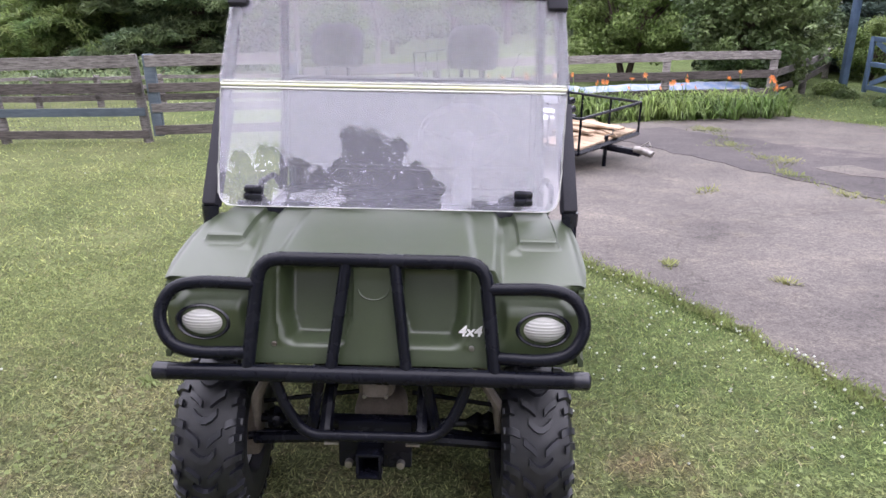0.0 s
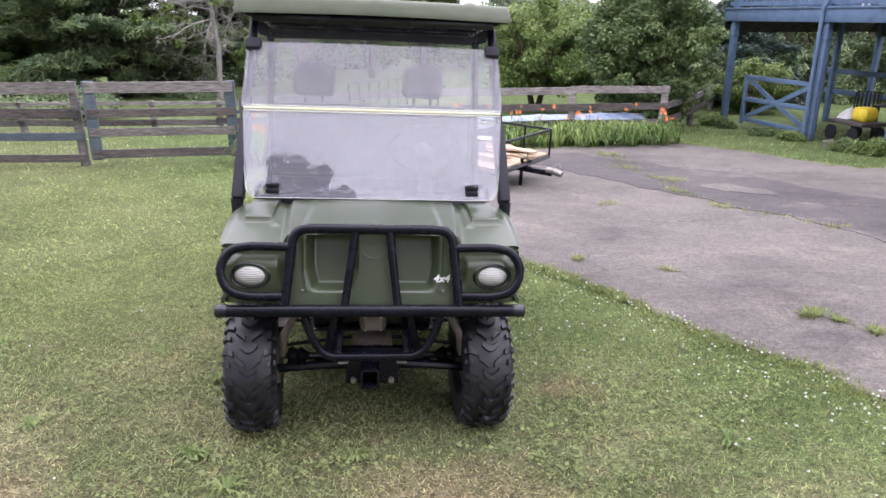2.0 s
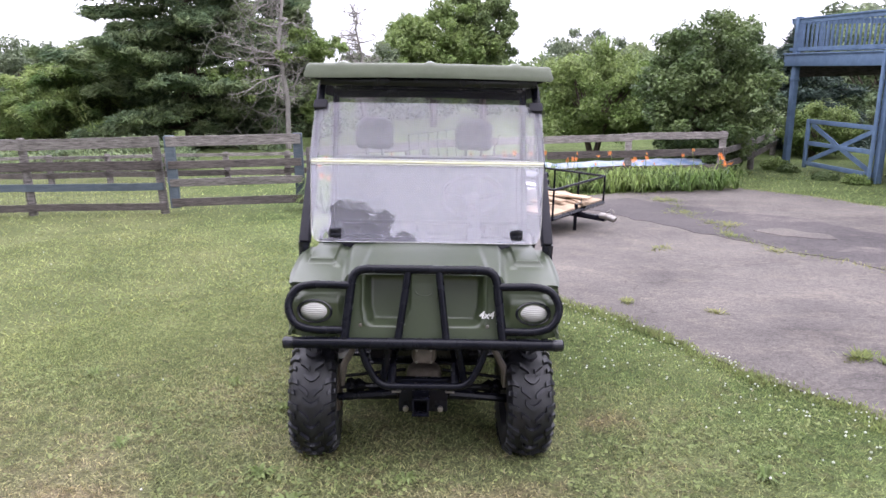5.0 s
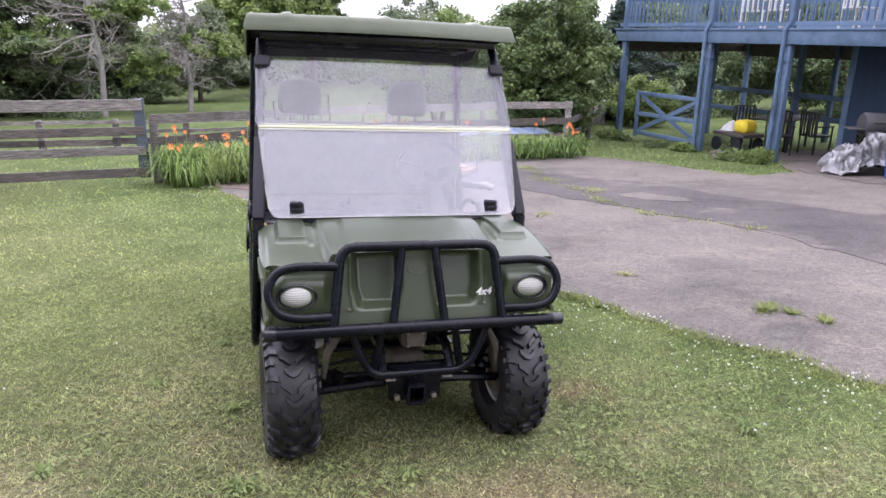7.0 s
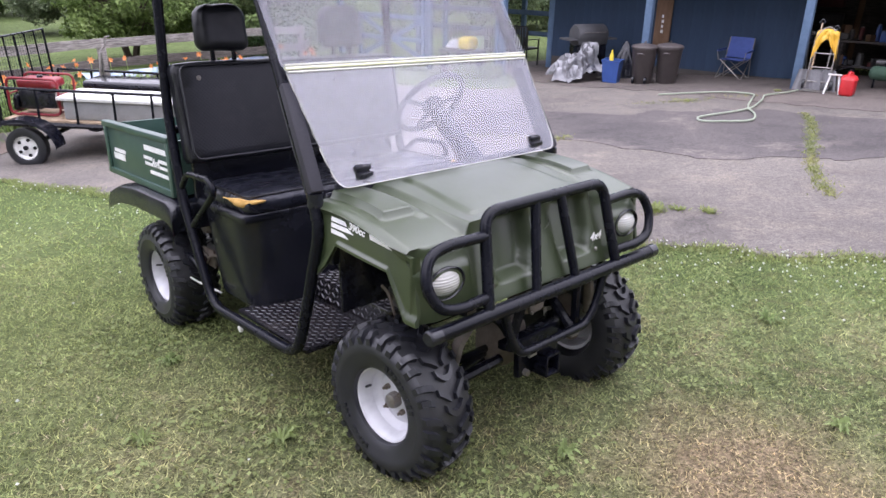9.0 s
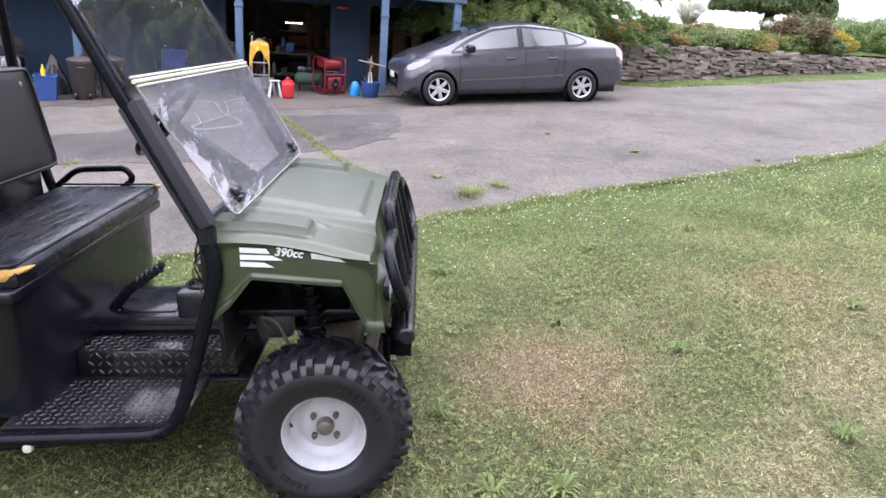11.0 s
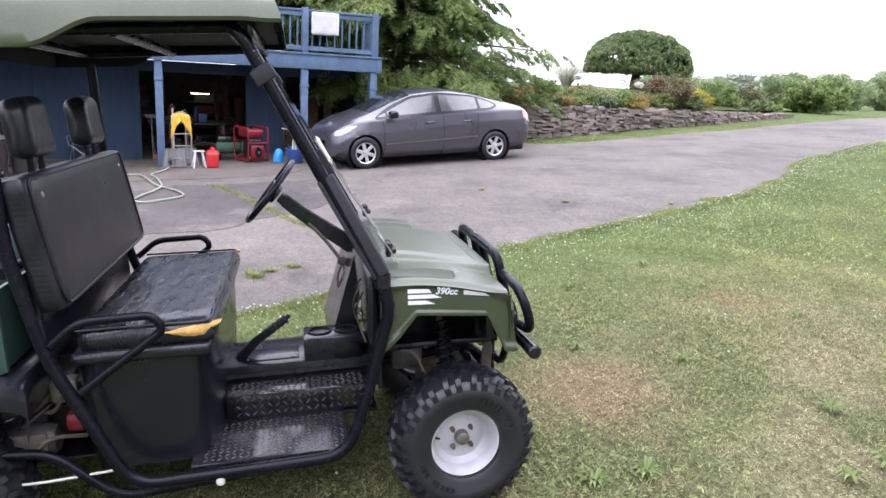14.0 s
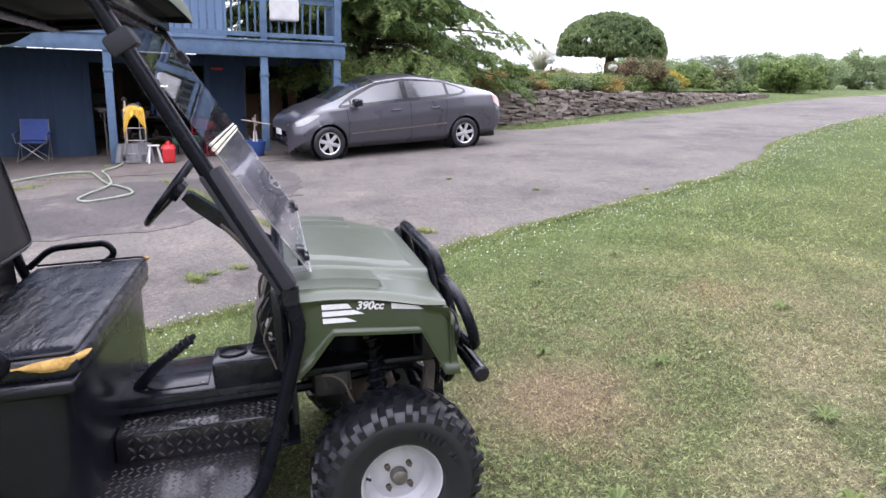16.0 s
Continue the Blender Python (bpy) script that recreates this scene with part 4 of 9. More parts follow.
    floor = part("floor_pan", bm, M_PLATE, car, "black diamond plate floor")
    step_ = part("step_plate", boxed(-.315, .315, .60, 1.20, .318, .425, .012), M_PLATE, car, "black diamond plate step")
    flat_m = lambda x, y, z: Matrix.Translation((x, y, z))
    for s in (-1, 1):
        x0, x1 = (-.655, -.320) if s < 0 else (.320, .655)
        bars = tread_bars(x1 - x0, .57, flat_m(x0, .715, .3195), .026)
        part("plate_relief", bars, M_BARS, floor, "worn raised bars of the tread plate")["kind"] = "stuff"
        side = Matrix(((0, 0, s, s * .3145), (0, 1, 0, .61), (1, 0, 0, .324), (0, 0, 0, 1)))
        part("plate_relief", tread_bars(.098, .58, side), M_BARS, step_, "worn raised bars of the tread plate")["kind"] = "stuff"
    tun = part("tunnel", boxed(-.166, .166, .56, 1.24, .38, .500, .015), M_BOXPLASTIC, car, "black plastic centre tunnel")
    part("lever_plate", boxed(-.120, .03, .885, 1.13, .497, .506, .004), M_BLACKPLASTIC, tun)
    for py in (.905, 1.11):
        part("plate_screw", lathed([(.0, .004), (.006, .003), (.007, -.003)], 8, "z", Matrix.Translation((-.108, py, .505))), M_STEEL, tun)
    for s in (-1, 1):
        part("plate_relief", tread_bars(.135, .58, flat_m(.174 if s > 0 else -.309, .61, .4255), .026), M_BARS, step_, "worn raised bars of the tread plate")["kind"] = "stuff"
    bm = bmesh.new()
    box(bm, -.170, .02, .60, .86, .49, .600, .014)
    cup = part("cup_holder", bm, M_BLACKPLASTIC, car, "black plastic cup holder")
    for yy in (.665, .785):
        part("cup_ring", lathed([(.046, .0), (.052, .002), (.055, .010), (.048, .012), (.044, -.05), (.0, -.05)], 22, "z", Matrix.Translation((-.075, yy, .596))), M_DARK, cup)
    part("shift_lever", tubed([(-.07, 1.15, .50), (-.09, 1.07, .585), (-.10, .93, .685)], [.022, .017], 8), M_BLACKPLASTIC, car)
    for k in range(5):
        c_ = Vector((-.0935, 1.02, .622)).lerp(Vector((-.0995, .935, .681)), k / 4)
        part("lever_ridge", lathed([(.014, -.007), (.0215, -.003), (.0215, .003), (.014, .007)], 10, "z", Matrix.Translation(c_) @ Vector((-.01, -.14, .10)).to_track_quat("Z", "Y").to_matrix().to_4x4()), M_BLACKPLASTIC, car)
    part("lever_tip", tubed([(-.100, .930, .686), (-.102, .915, .697)], .011, 8), M_BLACKPLASTIC, car)
    part("dash_panel", boxed(-.60, .60, .565, .605, .70, .985, .015), M_BLACKPLASTIC, car)
    bm = bmesh.new()
    prism(bm, [(.572, .95), (.600, .95), (.745, .50), (.70, .44), (.60, .44)], .60, Matrix.Translation((-.02, 0, 0)) @ Matrix(((0, 0, 1, 0), (1, 0, 0, 0), (0, 1, 0, 0), (0, 0, 0, 1))))
    part("toe_board", bm, M_BLACKPLASTIC, car, "slanting black toe board")
    # steering
    part("steering_column", tubed([(.27, .58, .90), (.27, .93, 1.185)], .026, 10), M_BLACKPLASTIC, car)
    fair = bmesh.new()
    prism(fair, [(p.x, p.y) for p in rounded([(.575, .955, 0), (.60, .880, 0), (.80, 1.035, 0), (.925, 1.145, 0), (.935, 1.180, 0), (.905, 1.200, 0), (.80, 1.115, 0)], .02, True, 3)], .07, Matrix.Translation((.235, 0, 0)) @ Matrix(((0, 0, 1, 0), (1, 0, 0, 0), (0, 1, 0, 0), (0, 0, 0, 1))))
    part("column_cover", fair, M_BLACKPLASTIC, car, "black column cover")
    axis = Vector((0, .765, .645)).normalized()
    mm = Matrix.Translation((.27, .955, 1.205)) @ axis.to_track_quat("Z", "Y").to_matrix().to_4x4()
    sw = part("steering_wheel", tubed([tuple(mm @ Vector((.178 * math.cos(a), .178 * math.sin(a), .02))) for a in (2 * PI * k / 36 for k in range(36))], .0145, 10, 0, True), M_BLACKPLASTIC, car, "black steering wheel")
    bm = bmesh.new()
    for a in (0.2, PI - .2, 1.5 * PI):
        tube(bm, [mm @ Vector((.03 * math.cos(a), .03 * math.sin(a), 0)), mm @ Vector((.176 * math.cos(a), .176 * math.sin(a), .02))], .011, 8)
    lathe(bm, [(.0, .028), (.045, .026), (.052, .01), (.045, -.02)], 18, "z", mm)
    part("wheel_spokes", bm, M_BLACKPLASTIC, sw)
    part("column_strut", tubed([(.24, .80, 1.055), (.23, .72, .96), (.22, .655, .865)], .009, 8, .02), M_RUSTY, car, "thin dull support strut")
    part("strut_boss", lathed([(.0, -.02), (.022, -.018), (.022, .018), (.0, .02)], 12, "x", Matrix.Translation((.22, .650, .858))), M_GREYSTEEL, car)
    for k, (xa, ya, za, yb, zb, mat_) in enumerate(((-.52, .612, .90, .618, .72, M_BLACKPLASTIC), (-.49, .615, .93, .632, .76, M_GREYSTEEL), (-.55, .610, .88, .612, .70, M_RUSTY), (-.46, .612, .94, .645, .80, M_BLACKPLASTIC), (-.50, .616, .86, .602, .78, M_RUSTY))):
        part("loose_wire", tubed([(xa, ya, za), (xa - .02, ya + .035, (za + zb) / 2 + .03), (xa + .015, yb + .02, (za + zb) / 2 - .03), (xa, yb, zb)], .0032, 6, .03), mat_, car, "loose wire behind the post")
    for k, (y_, z_) in enumerate(((.622, .84), (.630, .80), (.618, .77))):
        part("wire_plug", boxed(-.53 + .03 * k, -.51 + .03 * k, y_, y_ + .012, z_, z_ + .026, .003), M_CLEAREDGE if k % 2 == 0 else M_BLACKPLASTIC, car, "pale wire connector")
    part("brake_line", tubed([(.30, .60, .88), (.26, .68, .78), (.20, .66, .62)], .006, 6, .05), M_RUSTY, car)

    # seat
    bm = bmesh.new()
    def base(u, v):
        a = u * 2 * PI
        z = .315 + .44 * v
        sx = .600 + .040 * v
        yc, ry = 1.44, .235 + .02 * v
        c, s = math.cos(a), math.sin(a)
        k = (abs(c) ** 6 + abs(s) ** 6) ** (-1 / 6)
        return Vector((sx * c * k, yc + ry * s * k, z))
    sheet(bm, 72, 8, base)
    bmesh.ops.remove_doubles(bm, verts=bm.verts[:], dist=.0005)
    part("seat_box", bm, M_BOXPLASTIC, car, "black moulded plastic seat box")
    bm = bmesh.new()
    box(bm, -.650, .650, 1.185, 1.665, .742, .790, .018, 3)
    part("seat_box_rim", bm, M_BOXPLASTIC, car)
    cush = part("seat_cushion", cushion(-.630, .630, 1.165, 1.650, .775, .872, .045, 11), M_SEATTOP, car, "wrinkled black vinyl bench seat, torn at a corner")
    bm = bmesh.new()
    def tear(u, v):
        y = 1.150 + .235 * u
        hgt = .040 * math.sin(PI * min(1, u * 1.25)) ** .7 * (1 - .35 * u) + .006 * noise.noise((u * 14, 0, 0))
        z = .848 - .010 * u + (v - .75) * max(.002, hgt)
        x = -.637 + .030 * max(0, .25 - u) / .25 * 4 * .5 - .006 * math.sin(PI * v) + .003 * noise.noise((u * 20, v * 6, 1))
        return Vector((x, y, z))
    sheet(bm, 40, 8, tear)
    r = bmesh.ops.extrude_face_region(bm, geom=bm.faces[:])
    for v in r["geom"]:
        if isinstance(v, bmesh.types.BMVert):
            v.co.x += .03
    part("torn_foam", bm, M_YELLOWFOAM, cush, "yellow foam showing through the torn corner")
    part("piping", tubed([(-.622, 1.64, .868), (-.618, 1.182, .866), (.618, 1.182, .866), (.622, 1.64, .868)], .005, 6, .04), M_VINYL, cush, "seam piping")
    part("corner_tear", lathed([(.0, -.012), (.012, -.008), (.014, .004), (.0, .012)], 8, "z", Matrix.Translation((.612, 1.178, .858))), M_YELLOWFOAM, cush, "small tear showing yellow foam")
    back = cushion(-.664, .650, -.05, .05, .0, .48, .03, 5)
    bmesh.ops.transform(back, matrix=Matrix.Translation((0, 1.688, .945)) @ Matrix.Rotation(radians(-9), 4, "X"), verts=back.verts[:])
    rest_ = part("backrest", back, M_DIMPLED, car, "black dimpled vinyl bench backrest")
    lay = Matrix.Translation((0, 1.688, .945)) @ Matrix.Rotation(radians(-9), 4, "X")
    part("piping", tubed([tuple(lay @ Vector(p)) for p in ((-.638, -.050, .020), (-.638, -.050, .462), (.624, -.050, .462), (.624, -.050, .020))], .0055, 6, .05, True), M_RUBBER, rest_, "worn seam piping")
    for bx in (-.55, .53):
        part("button", lathed([(.0, -.010), (.012, -.006), (.013, .003)], 10, "y", lay @ Matrix.Translation((bx, -.046, .40))), M_STEEL, rest_)
    part("backrest_panel", boxed(-.62, .62, 1.728, 1.756, .76, 1.34, .01, 2), M_BLACKPLASTIC, car)
    for x in (-.385, .315):
        hr = cushion(-.132, .132, -.048, .048, -.01, .208, .045, 3, .62)
        bmesh.ops.transform(hr, matrix=Matrix.Translation((x, 1.762, 1.475)) @ Matrix.Rotation(radians(-6), 4, "X"), verts=hr.verts[:])
        head = part("headrest", hr, M_VINYL, car, "black vinyl headrest")
        for dx in (-.055, .055):
            part("headrest_post", tubed([(x + dx, 1.762, 1.38), (x + dx, 1.762, 1.49)], .012, 8), M_BLACKSTEEL, head)

    # cargo bed
    bed = part("cargo_bed", boxed(-.62, .62, 1.86, 2.80, .765, .785, .004), M_BEDGREEN, car, "dark green steel tipping bed")
    for s in (-1, 1):
        part("bed_side", boxed(min(s * .655, s * .675), max(s * .655, s * .675), 1.86, 2.81, .760, 1.035, .004), M_BEDGREEN, bed)
        part("bed_rim", boxed(min(s * .640, s * .690), max(s * .640, s * .690), 1.85, 2.82, 1.030, 1.062, .006), M_BEDGREEN, bed)
        part("bed_sill", boxed(min(s * .655, s * .688), max(s * .655, s * .688), 1.86, 2.81, .755, .790, .004), M_BEDGREEN, bed)
        for yy in (1.865, 2.78):
            part("bed_stake", boxed(min(s * .67, s * .688), max(s * .67, s * .688), yy - .02, yy + .02, .76, 1.035, .004), M_BEDGREEN, bed)
        x0 = s * .6765
        marks = [(1.895, 2.20, .975, .014), (1.895, 2.02, .922, .009), (2.10, 2.22, .922, .009), (1.90, 2.01, .890, .008), (2.10, 2.21, .890, .008), (1.905, 2.15, .850, .010), (2.50, 2.68, .905, .010), (2.52, 2.70, .870, .018)]
        for (a, b, z, h) in marks:
            part("decal_bar", boxed(min(x0, x0 + s * .0015), max(x0, x0 + s * .0015), a, b, z - h, z + h, 0), M_WHITE, bed, "white lettering bar")
        label_text(bed, "4x4", .062, (x0 + s * .002, 2.105 if s < 0 else 2.025, .885), pose(0, 0, 0, 90, 0, -90 * (1 if s < 0 else -1)), M_WHITE)
        # rear mudguard
        bm = bmesh.new()
        prof = [(1.80, .60), (1.78, .72), (1.86, .752), (2.30, .752), (2.55, .725), (2.74, .66), (2.76, .60)]
        prof = [(p.x, p.y) for p in rounded([(a, b, 0) for a, b in prof], .06)]
        cols = []
        for xx, dz in ((.42, 0), (.70, 0), (.728, -.014), (.738, -.045), (.740, -.10)):
            cols.append([bm.verts.new((s * xx, a, b + dz)) for a, b in prof])
        for a, b in zip(cols, cols[1:]):
            for i in range(len(a) - 1):
                bm.faces.new((a[i], a[i + 1], b[i + 1], b[i]))
        r = bmesh.ops.extrude_face_region(bm, geom=bm.faces[:])
        for v in r["geom"]:
            if isinstance(v, bmesh.types.BMVert):
                v.co.z -= .006
        part("mudguard", bm, M_BLACKPLASTIC, car, "black plastic rear mudguard")
    part("bed_front", boxed(-.655, .655, 1.858, 1.876, .76, 1.04, .004), M_BEDGREEN, bed)
    part("tailgate", boxed(-.655, .655, 2.792, 2.810, .76, 1.04, .004), M_BEDGREEN, bed)
    part("bed_liner", boxed(-.60, .60, 1.90, 2.77, .785, .80, .003), M_BLACKPLASTIC, bed)

    # running gear
    for s, turn in ((-1, 3.0), (1, 3.0)):
        wheel_parts(car, s * .5355 - .0175, .238, .256, s, turn, .304)
        wheel_parts(car, s * .600, 2.16, .264, s, 0.0, .298, .25)
        for dz, yy in ((.29, .17), (.29, .32), (.255, .25)):
            part("control_arm", tubed([(s * .10, .24, dz - .01), (s * .46, yy, dz - .02)], .015, 8), M_BLACKPLASTIC, car)
        part("tie_rod", tubed([(s * .10, .38, .34), (s * .46, .34, .31)], .009, 8), M_BLACKSTEEL, car)
        part("knuckle", boxed(min(s * .43, s * .50), max(s * .43, s * .50), .19, .29, .17, .42, .02), M_RUSTY, car)
        cast = bmesh.new()
        tube(cast, [(s * .335, .075, .63), (s * .350, .060, .555), (s * .395, .085, .47), (s * .405, .10, .36)], [.018, .022, .026, .016], 8, 0, False, True, .7)
        part("cast_upright", cast, M_CASTING, car, "dusty beige cast bracket")
        part("lower_arm", tubed([(s * .13, .12, .31), (s * .43, .15, .275)], .021, 8), M_BLACKSTEEL, car)
        part("axle_boot", lathed([(.035, 0), (.045, .02), (.032, .04), (.042, .06), (.028, .08), (.016, .10)], 14, "x", Matrix.Translation((s * .40, .24, .30)) @ Matrix.Diagonal((-s, 1, 1, 1))), M_BLACKPLASTIC, car)
        part("half_shaft", tubed([(s * .08, .24, .30), (s * .46, .24, .30)], .016, 8), M_BLACKPLASTIC, car)
        bm = bmesh.new()
        tube(bm, [(s * .44, .27, .40), (s * .43, .29, .86)], .022, 10)
        part("shock_absorber", bm, M_BLACKSTEEL, car)
        a, b = Vector((s * .440, .272, .50)), Vector((s * .431, .288, .83))
        d = (b - a).normalized()
        q = d.to_track_quat("Z", "Y").to_matrix()
        coil = [a + d * ((b - a).length * k / 90) + q @ Vector((.033 * math.cos(k * .62), .033 * math.sin(k * .62), 0)) for k in range(91)]
        part("coil_spring", tubed(coil, .0065, 6), M_BLACKSTEEL, car, "black coil spring")
        for k in range(3):
            part("strap_rivet", lathed([(.0, -.004), (.005, -.003), (.0055, .003)], 8, "x", Matrix.Translation((s * .520, .312 - .002 * k, .815 - .021 * k)) @ Matrix.Diagonal((-s, 1, 1, 1))), M_CLEAREDGE, car, "bright rivet")
        part("rivet_strap", boxed(min(s * .520, s * .524), max(s * .520, s * .524), .300, .322, .755, .850, .001), M_BLACKPLASTIC, car)
        part("pod_backing", boxed(min(s * .46, s * .60), max(s * .46, s * .60), .075, .135, .68, .80, .02), M_BLACKPLASTIC, car)
        part("pod_strut", tubed([(s * .56, .09, .80), (s * .58, .20, .815), (s * .56, .30, .83)], .014, 8, .04), M_CASTING, car, "dusty beige strut")
        part("spring_seat", lathed([(.02, 0), (.055, .0), (.055, .03), (.03, .05)], 16, "z", Matrix.Translation((s * .441, .270, .455))), M_RIM, car, "pale dusty spring seat")
        part("shock_bracket", boxed(min(s * .38, s * .47), max(s * .38, s * .47), .235, .335, .845, .862, .006), M_BLACKSTEEL, car)
        part("arch_rail", tubed([(s * .43, .02, .80), (s * .43, .25, .865), (s * .43, .54, .84)], .016, 8, .05), M_RUSTY, car)
        part("bracket_plate", boxed(min(s * .40, s * .412), max(s * .40, s * .412), .03, .13, .60, .74, .004), M_BLACKSTEEL, car)
        part("grey_box", boxed(min(s * .34, s * .40), max(s * .34, s * .40), .36, .50, .50, .62, .03), M_GREYSTEEL, car, "dusty grey gear casing")
        part("frame_rail", tubed([(s * .155, .0, .40), (s * .155, .10, .50), (s * .155, .55, .45), (s * .155, 2.7, .45)], .022, 8, .05), M_BLACKSTEEL, car)
        part("front_upright", tubed([(s * .20, .01, .41), (s * .16, -.02, .62)], .018, 8), M_BLACKSTEEL, car)
        part("tow_hook", tubed([(s * .11, -.015, .395), (s * .11, -.045, .385), (s * .15, -.045, .385)], .006, 6), M_STEEL, car)
        part("bolt", lathed([(.0, -.012), (.013, -.010), (.014, .01)], 8, "y", Matrix.Translation((s * .085, .02, .270))), M_STEEL, car)
        part("rear_arm", tubed([(s * .16, 1.7, .40), (s * .50, 2.15, .28)], .018, 8), M_BLACKSTEEL, car)
        part("brake_hose", tubed([(s * .38, .44, .52), (s * .45, .47, .62), (s * .46, .40, .60), (s * .455, .33, .40)], .006, 6, .06), M_RUSTY, car)
    # plates added to make the underbody dark and to shadow the grass below
    part("added_skid_pan", boxed(-.33, .33, .56, 1.70, .300, .312, .004), M_BLACKPLASTIC, car, "added dark plate that keeps the underbody in shade")
    part("added_rear_skid", boxed(-.43, .43, 1.66, 2.72, .285, .297, .004), M_BLACKPLASTIC, car, "added dark plate that keeps the underbody in shade")
    part("red_bracket", boxed(-.50, -.41, 1.64, 1.76, .43, .505, .02), M_GENRED, car, "red engine casing")
    part("muffler", lathed([(.0, 0), (.05, .0), (.062, .02), (.062, .26), (.05, .28), (.0, .28)], 16, "y", Matrix.Translation((-.46, 1.80, .40))), M_GREYSTEEL, car, "stained steel muffler")
    part("skid_edge", tubed([(-.640, 1.52, .330), (-.640, 1.80, .312), (-.640, 2.35, .315)], .005, 6, .06), M_CLEAREDGE, car, "pale edge of the skid pan")
    part("side_reflector", lathed([(.0, -.008), (.014, -.007), (.017, 0), (.017, .006)], 12, "x", Matrix.Translation((-.712, 1.19, .268))), M_CLEAREDGE, car, "small pale round reflector")
    part("heat_shield", boxed(-.53, -.515, 1.82, 2.04, .35, .45, .006), M_RUSTY, car)
    part("carburettor", boxed(-.50, -.42, 1.70, 1.80, .55, .64, .015), M_STEEL, car)
    part("differential", boxed(-.09, .09, .15, .33, .22, .42, .05, 3), M_RUSTY, car)
    case = part("front_axle_case", boxed(-.060, .062, .06, .17, .48, .585, .03), M_RUSTY, car, "dusty cast axle case")
    part("case_cover", boxed(-.042, .044, .045, .062, .495, .570, .012), M_CASTING, case, "bolted beige cover")
    for bx, bz in ((-.034, .502), (.036, .502), (-.034, .562), (.036, .562)):
        part("cover_bolt", lathed([(.0, -.006), (.006, -.005), (.007, .004)], 8, "y", Matrix.Translation((bx, .044, bz))), M_STEEL, case)
    part("skid_plate", boxed(-.12, .12, .03, .06, .25, .42, .006), M_BLACKSTEEL, car)
    hitch = bmesh.new()
    for (x0, x1, z0, z1) in ((-.052, -.042, .262, .352), (.020, .030, .262, .352), (-.052, .030, .342, .352), (-.052, .030, .262, .272)):
        box(hitch, x0, x1, -.055, .06, z0, z1, .002)
    part("hitch_receiver", hitch, M_BLACKSTEEL, car, "square hitch receiver")
    part("cross_member", boxed(-.17, .17, .06, .10, .375, .41, .006), M_BLACKSTEEL, car)
    part("engine", boxed(-.30, .30, 1.74, 2.25, .32, .60, .05, 3), M_GREYSTEEL, car)
    part("fan_cover", lathed([(.10, 0), (.12, .03), (.12, .07), (.07, .09), (.0, .09)], 22, "x", Matrix.Translation((-.30, 1.98, .47)) @ Matrix.Diagonal((-1, 1, 1, 1))), M_RUSTY, car, "grey recoil cover")
    part("cylinder_head", boxed(-.44, -.31, 1.80, 1.91, .50, .62, .015), M_STEEL, car)
    for k in range(5):
        part("cooling_fin", boxed(-.45, -.30, 1.79, 1.92, .505 + .022 * k, .511 + .022 * k), M_RUSTY, car)
    part("air_box", boxed(-.50, -.34, 1.96, 2.10, .56, .70, .03, 3), M_BLACKPLASTIC, car)
    part("fuel_tap", boxed(-.44, -.40, 1.70, 1.77, .42, .465, .012), M_GENRED, car, "red engine casing")
    part("warning_label", boxed(-.503, -.499, 1.665, 1.700, .465, .490), M_WHITE, car, "small white sticker")
    for k, (ya, za, yb, zb, xx) in enumerate(((1.66, .62, 1.86, .50, -.48), (1.90, .66, 2.05, .36, -.50), (1.70, .40, 2.00, .38, -.53), (1.74, .70, 1.98, .60, -.46), (1.82, .34, 2.14, .50, -.54))):
        part("hose", tubed([(xx + .06, ya, za), (xx - .02, (2 * ya + yb) / 3, (2 * za + zb) / 3 + .05), (xx - .01, (ya + 2 * yb) / 3, (za + 2 * zb) / 3 - .03), (xx + .05, yb, zb)], .0085, 7, .05), (M_CASTING, M_BLACKPLASTIC, M_RUSTY, M_BLACKPLASTIC, M_CASTING)[k], car, ("dusty beige hose", "", "rusty pipe", "", "dusty beige hose")[k])
    part("air_filter", lathed([(.0, -.05), (.05, -.05), (.06, -.035), (.06, .035), (.05, .05), (.0, .05)], 18, "x", Matrix.Translation((-.50, 1.86, .60))), M_CASTING, car, "dusty round air filter")
    # added black panel: stands for the darkness in the engine bay
    part("bay_dark_filler", boxed(-.08, .08, 1.72, 2.70, .28, .76, .02), M_BLACKPLASTIC, car)
    part("yellow_plug", boxed(-.52, -.48, 2.03, 2.08, .455, .475, .004), M_YELLOWFOAM, car)
    for k, (ya, za, yb, zb) in enumerate(((1.72, .60, 2.02, .52), (1.75, .52, 2.10, .44), (1.80, .64, 1.95, .40))):
        part("cable", tubed([(-.40, ya, za), (-.52, (ya + yb) / 2, (za + zb) / 2 + .04), (-.46, yb, zb)], .007, 6, .06), M_BLACKPLASTIC if k else M_STEEL, car)
    part("exhaust", tubed([(-.30, 1.9, .40), (-.52, 2.0, .42), (-.55, 2.5, .46)], .03, 10, .08), M_RUSTY, car)
    part("battery_cable", tubed([(-.2, 1.75, .62), (-.45, 1.78, .56), (-.52, 1.9, .48)], .008, 6, .05), M_BLACKPLASTIC, car)
    part("rear_axle", tubed([(-.50, 2.16, .275), (.50, 2.16, .275)], .035, 10), M_RUSTY, car)
    return car


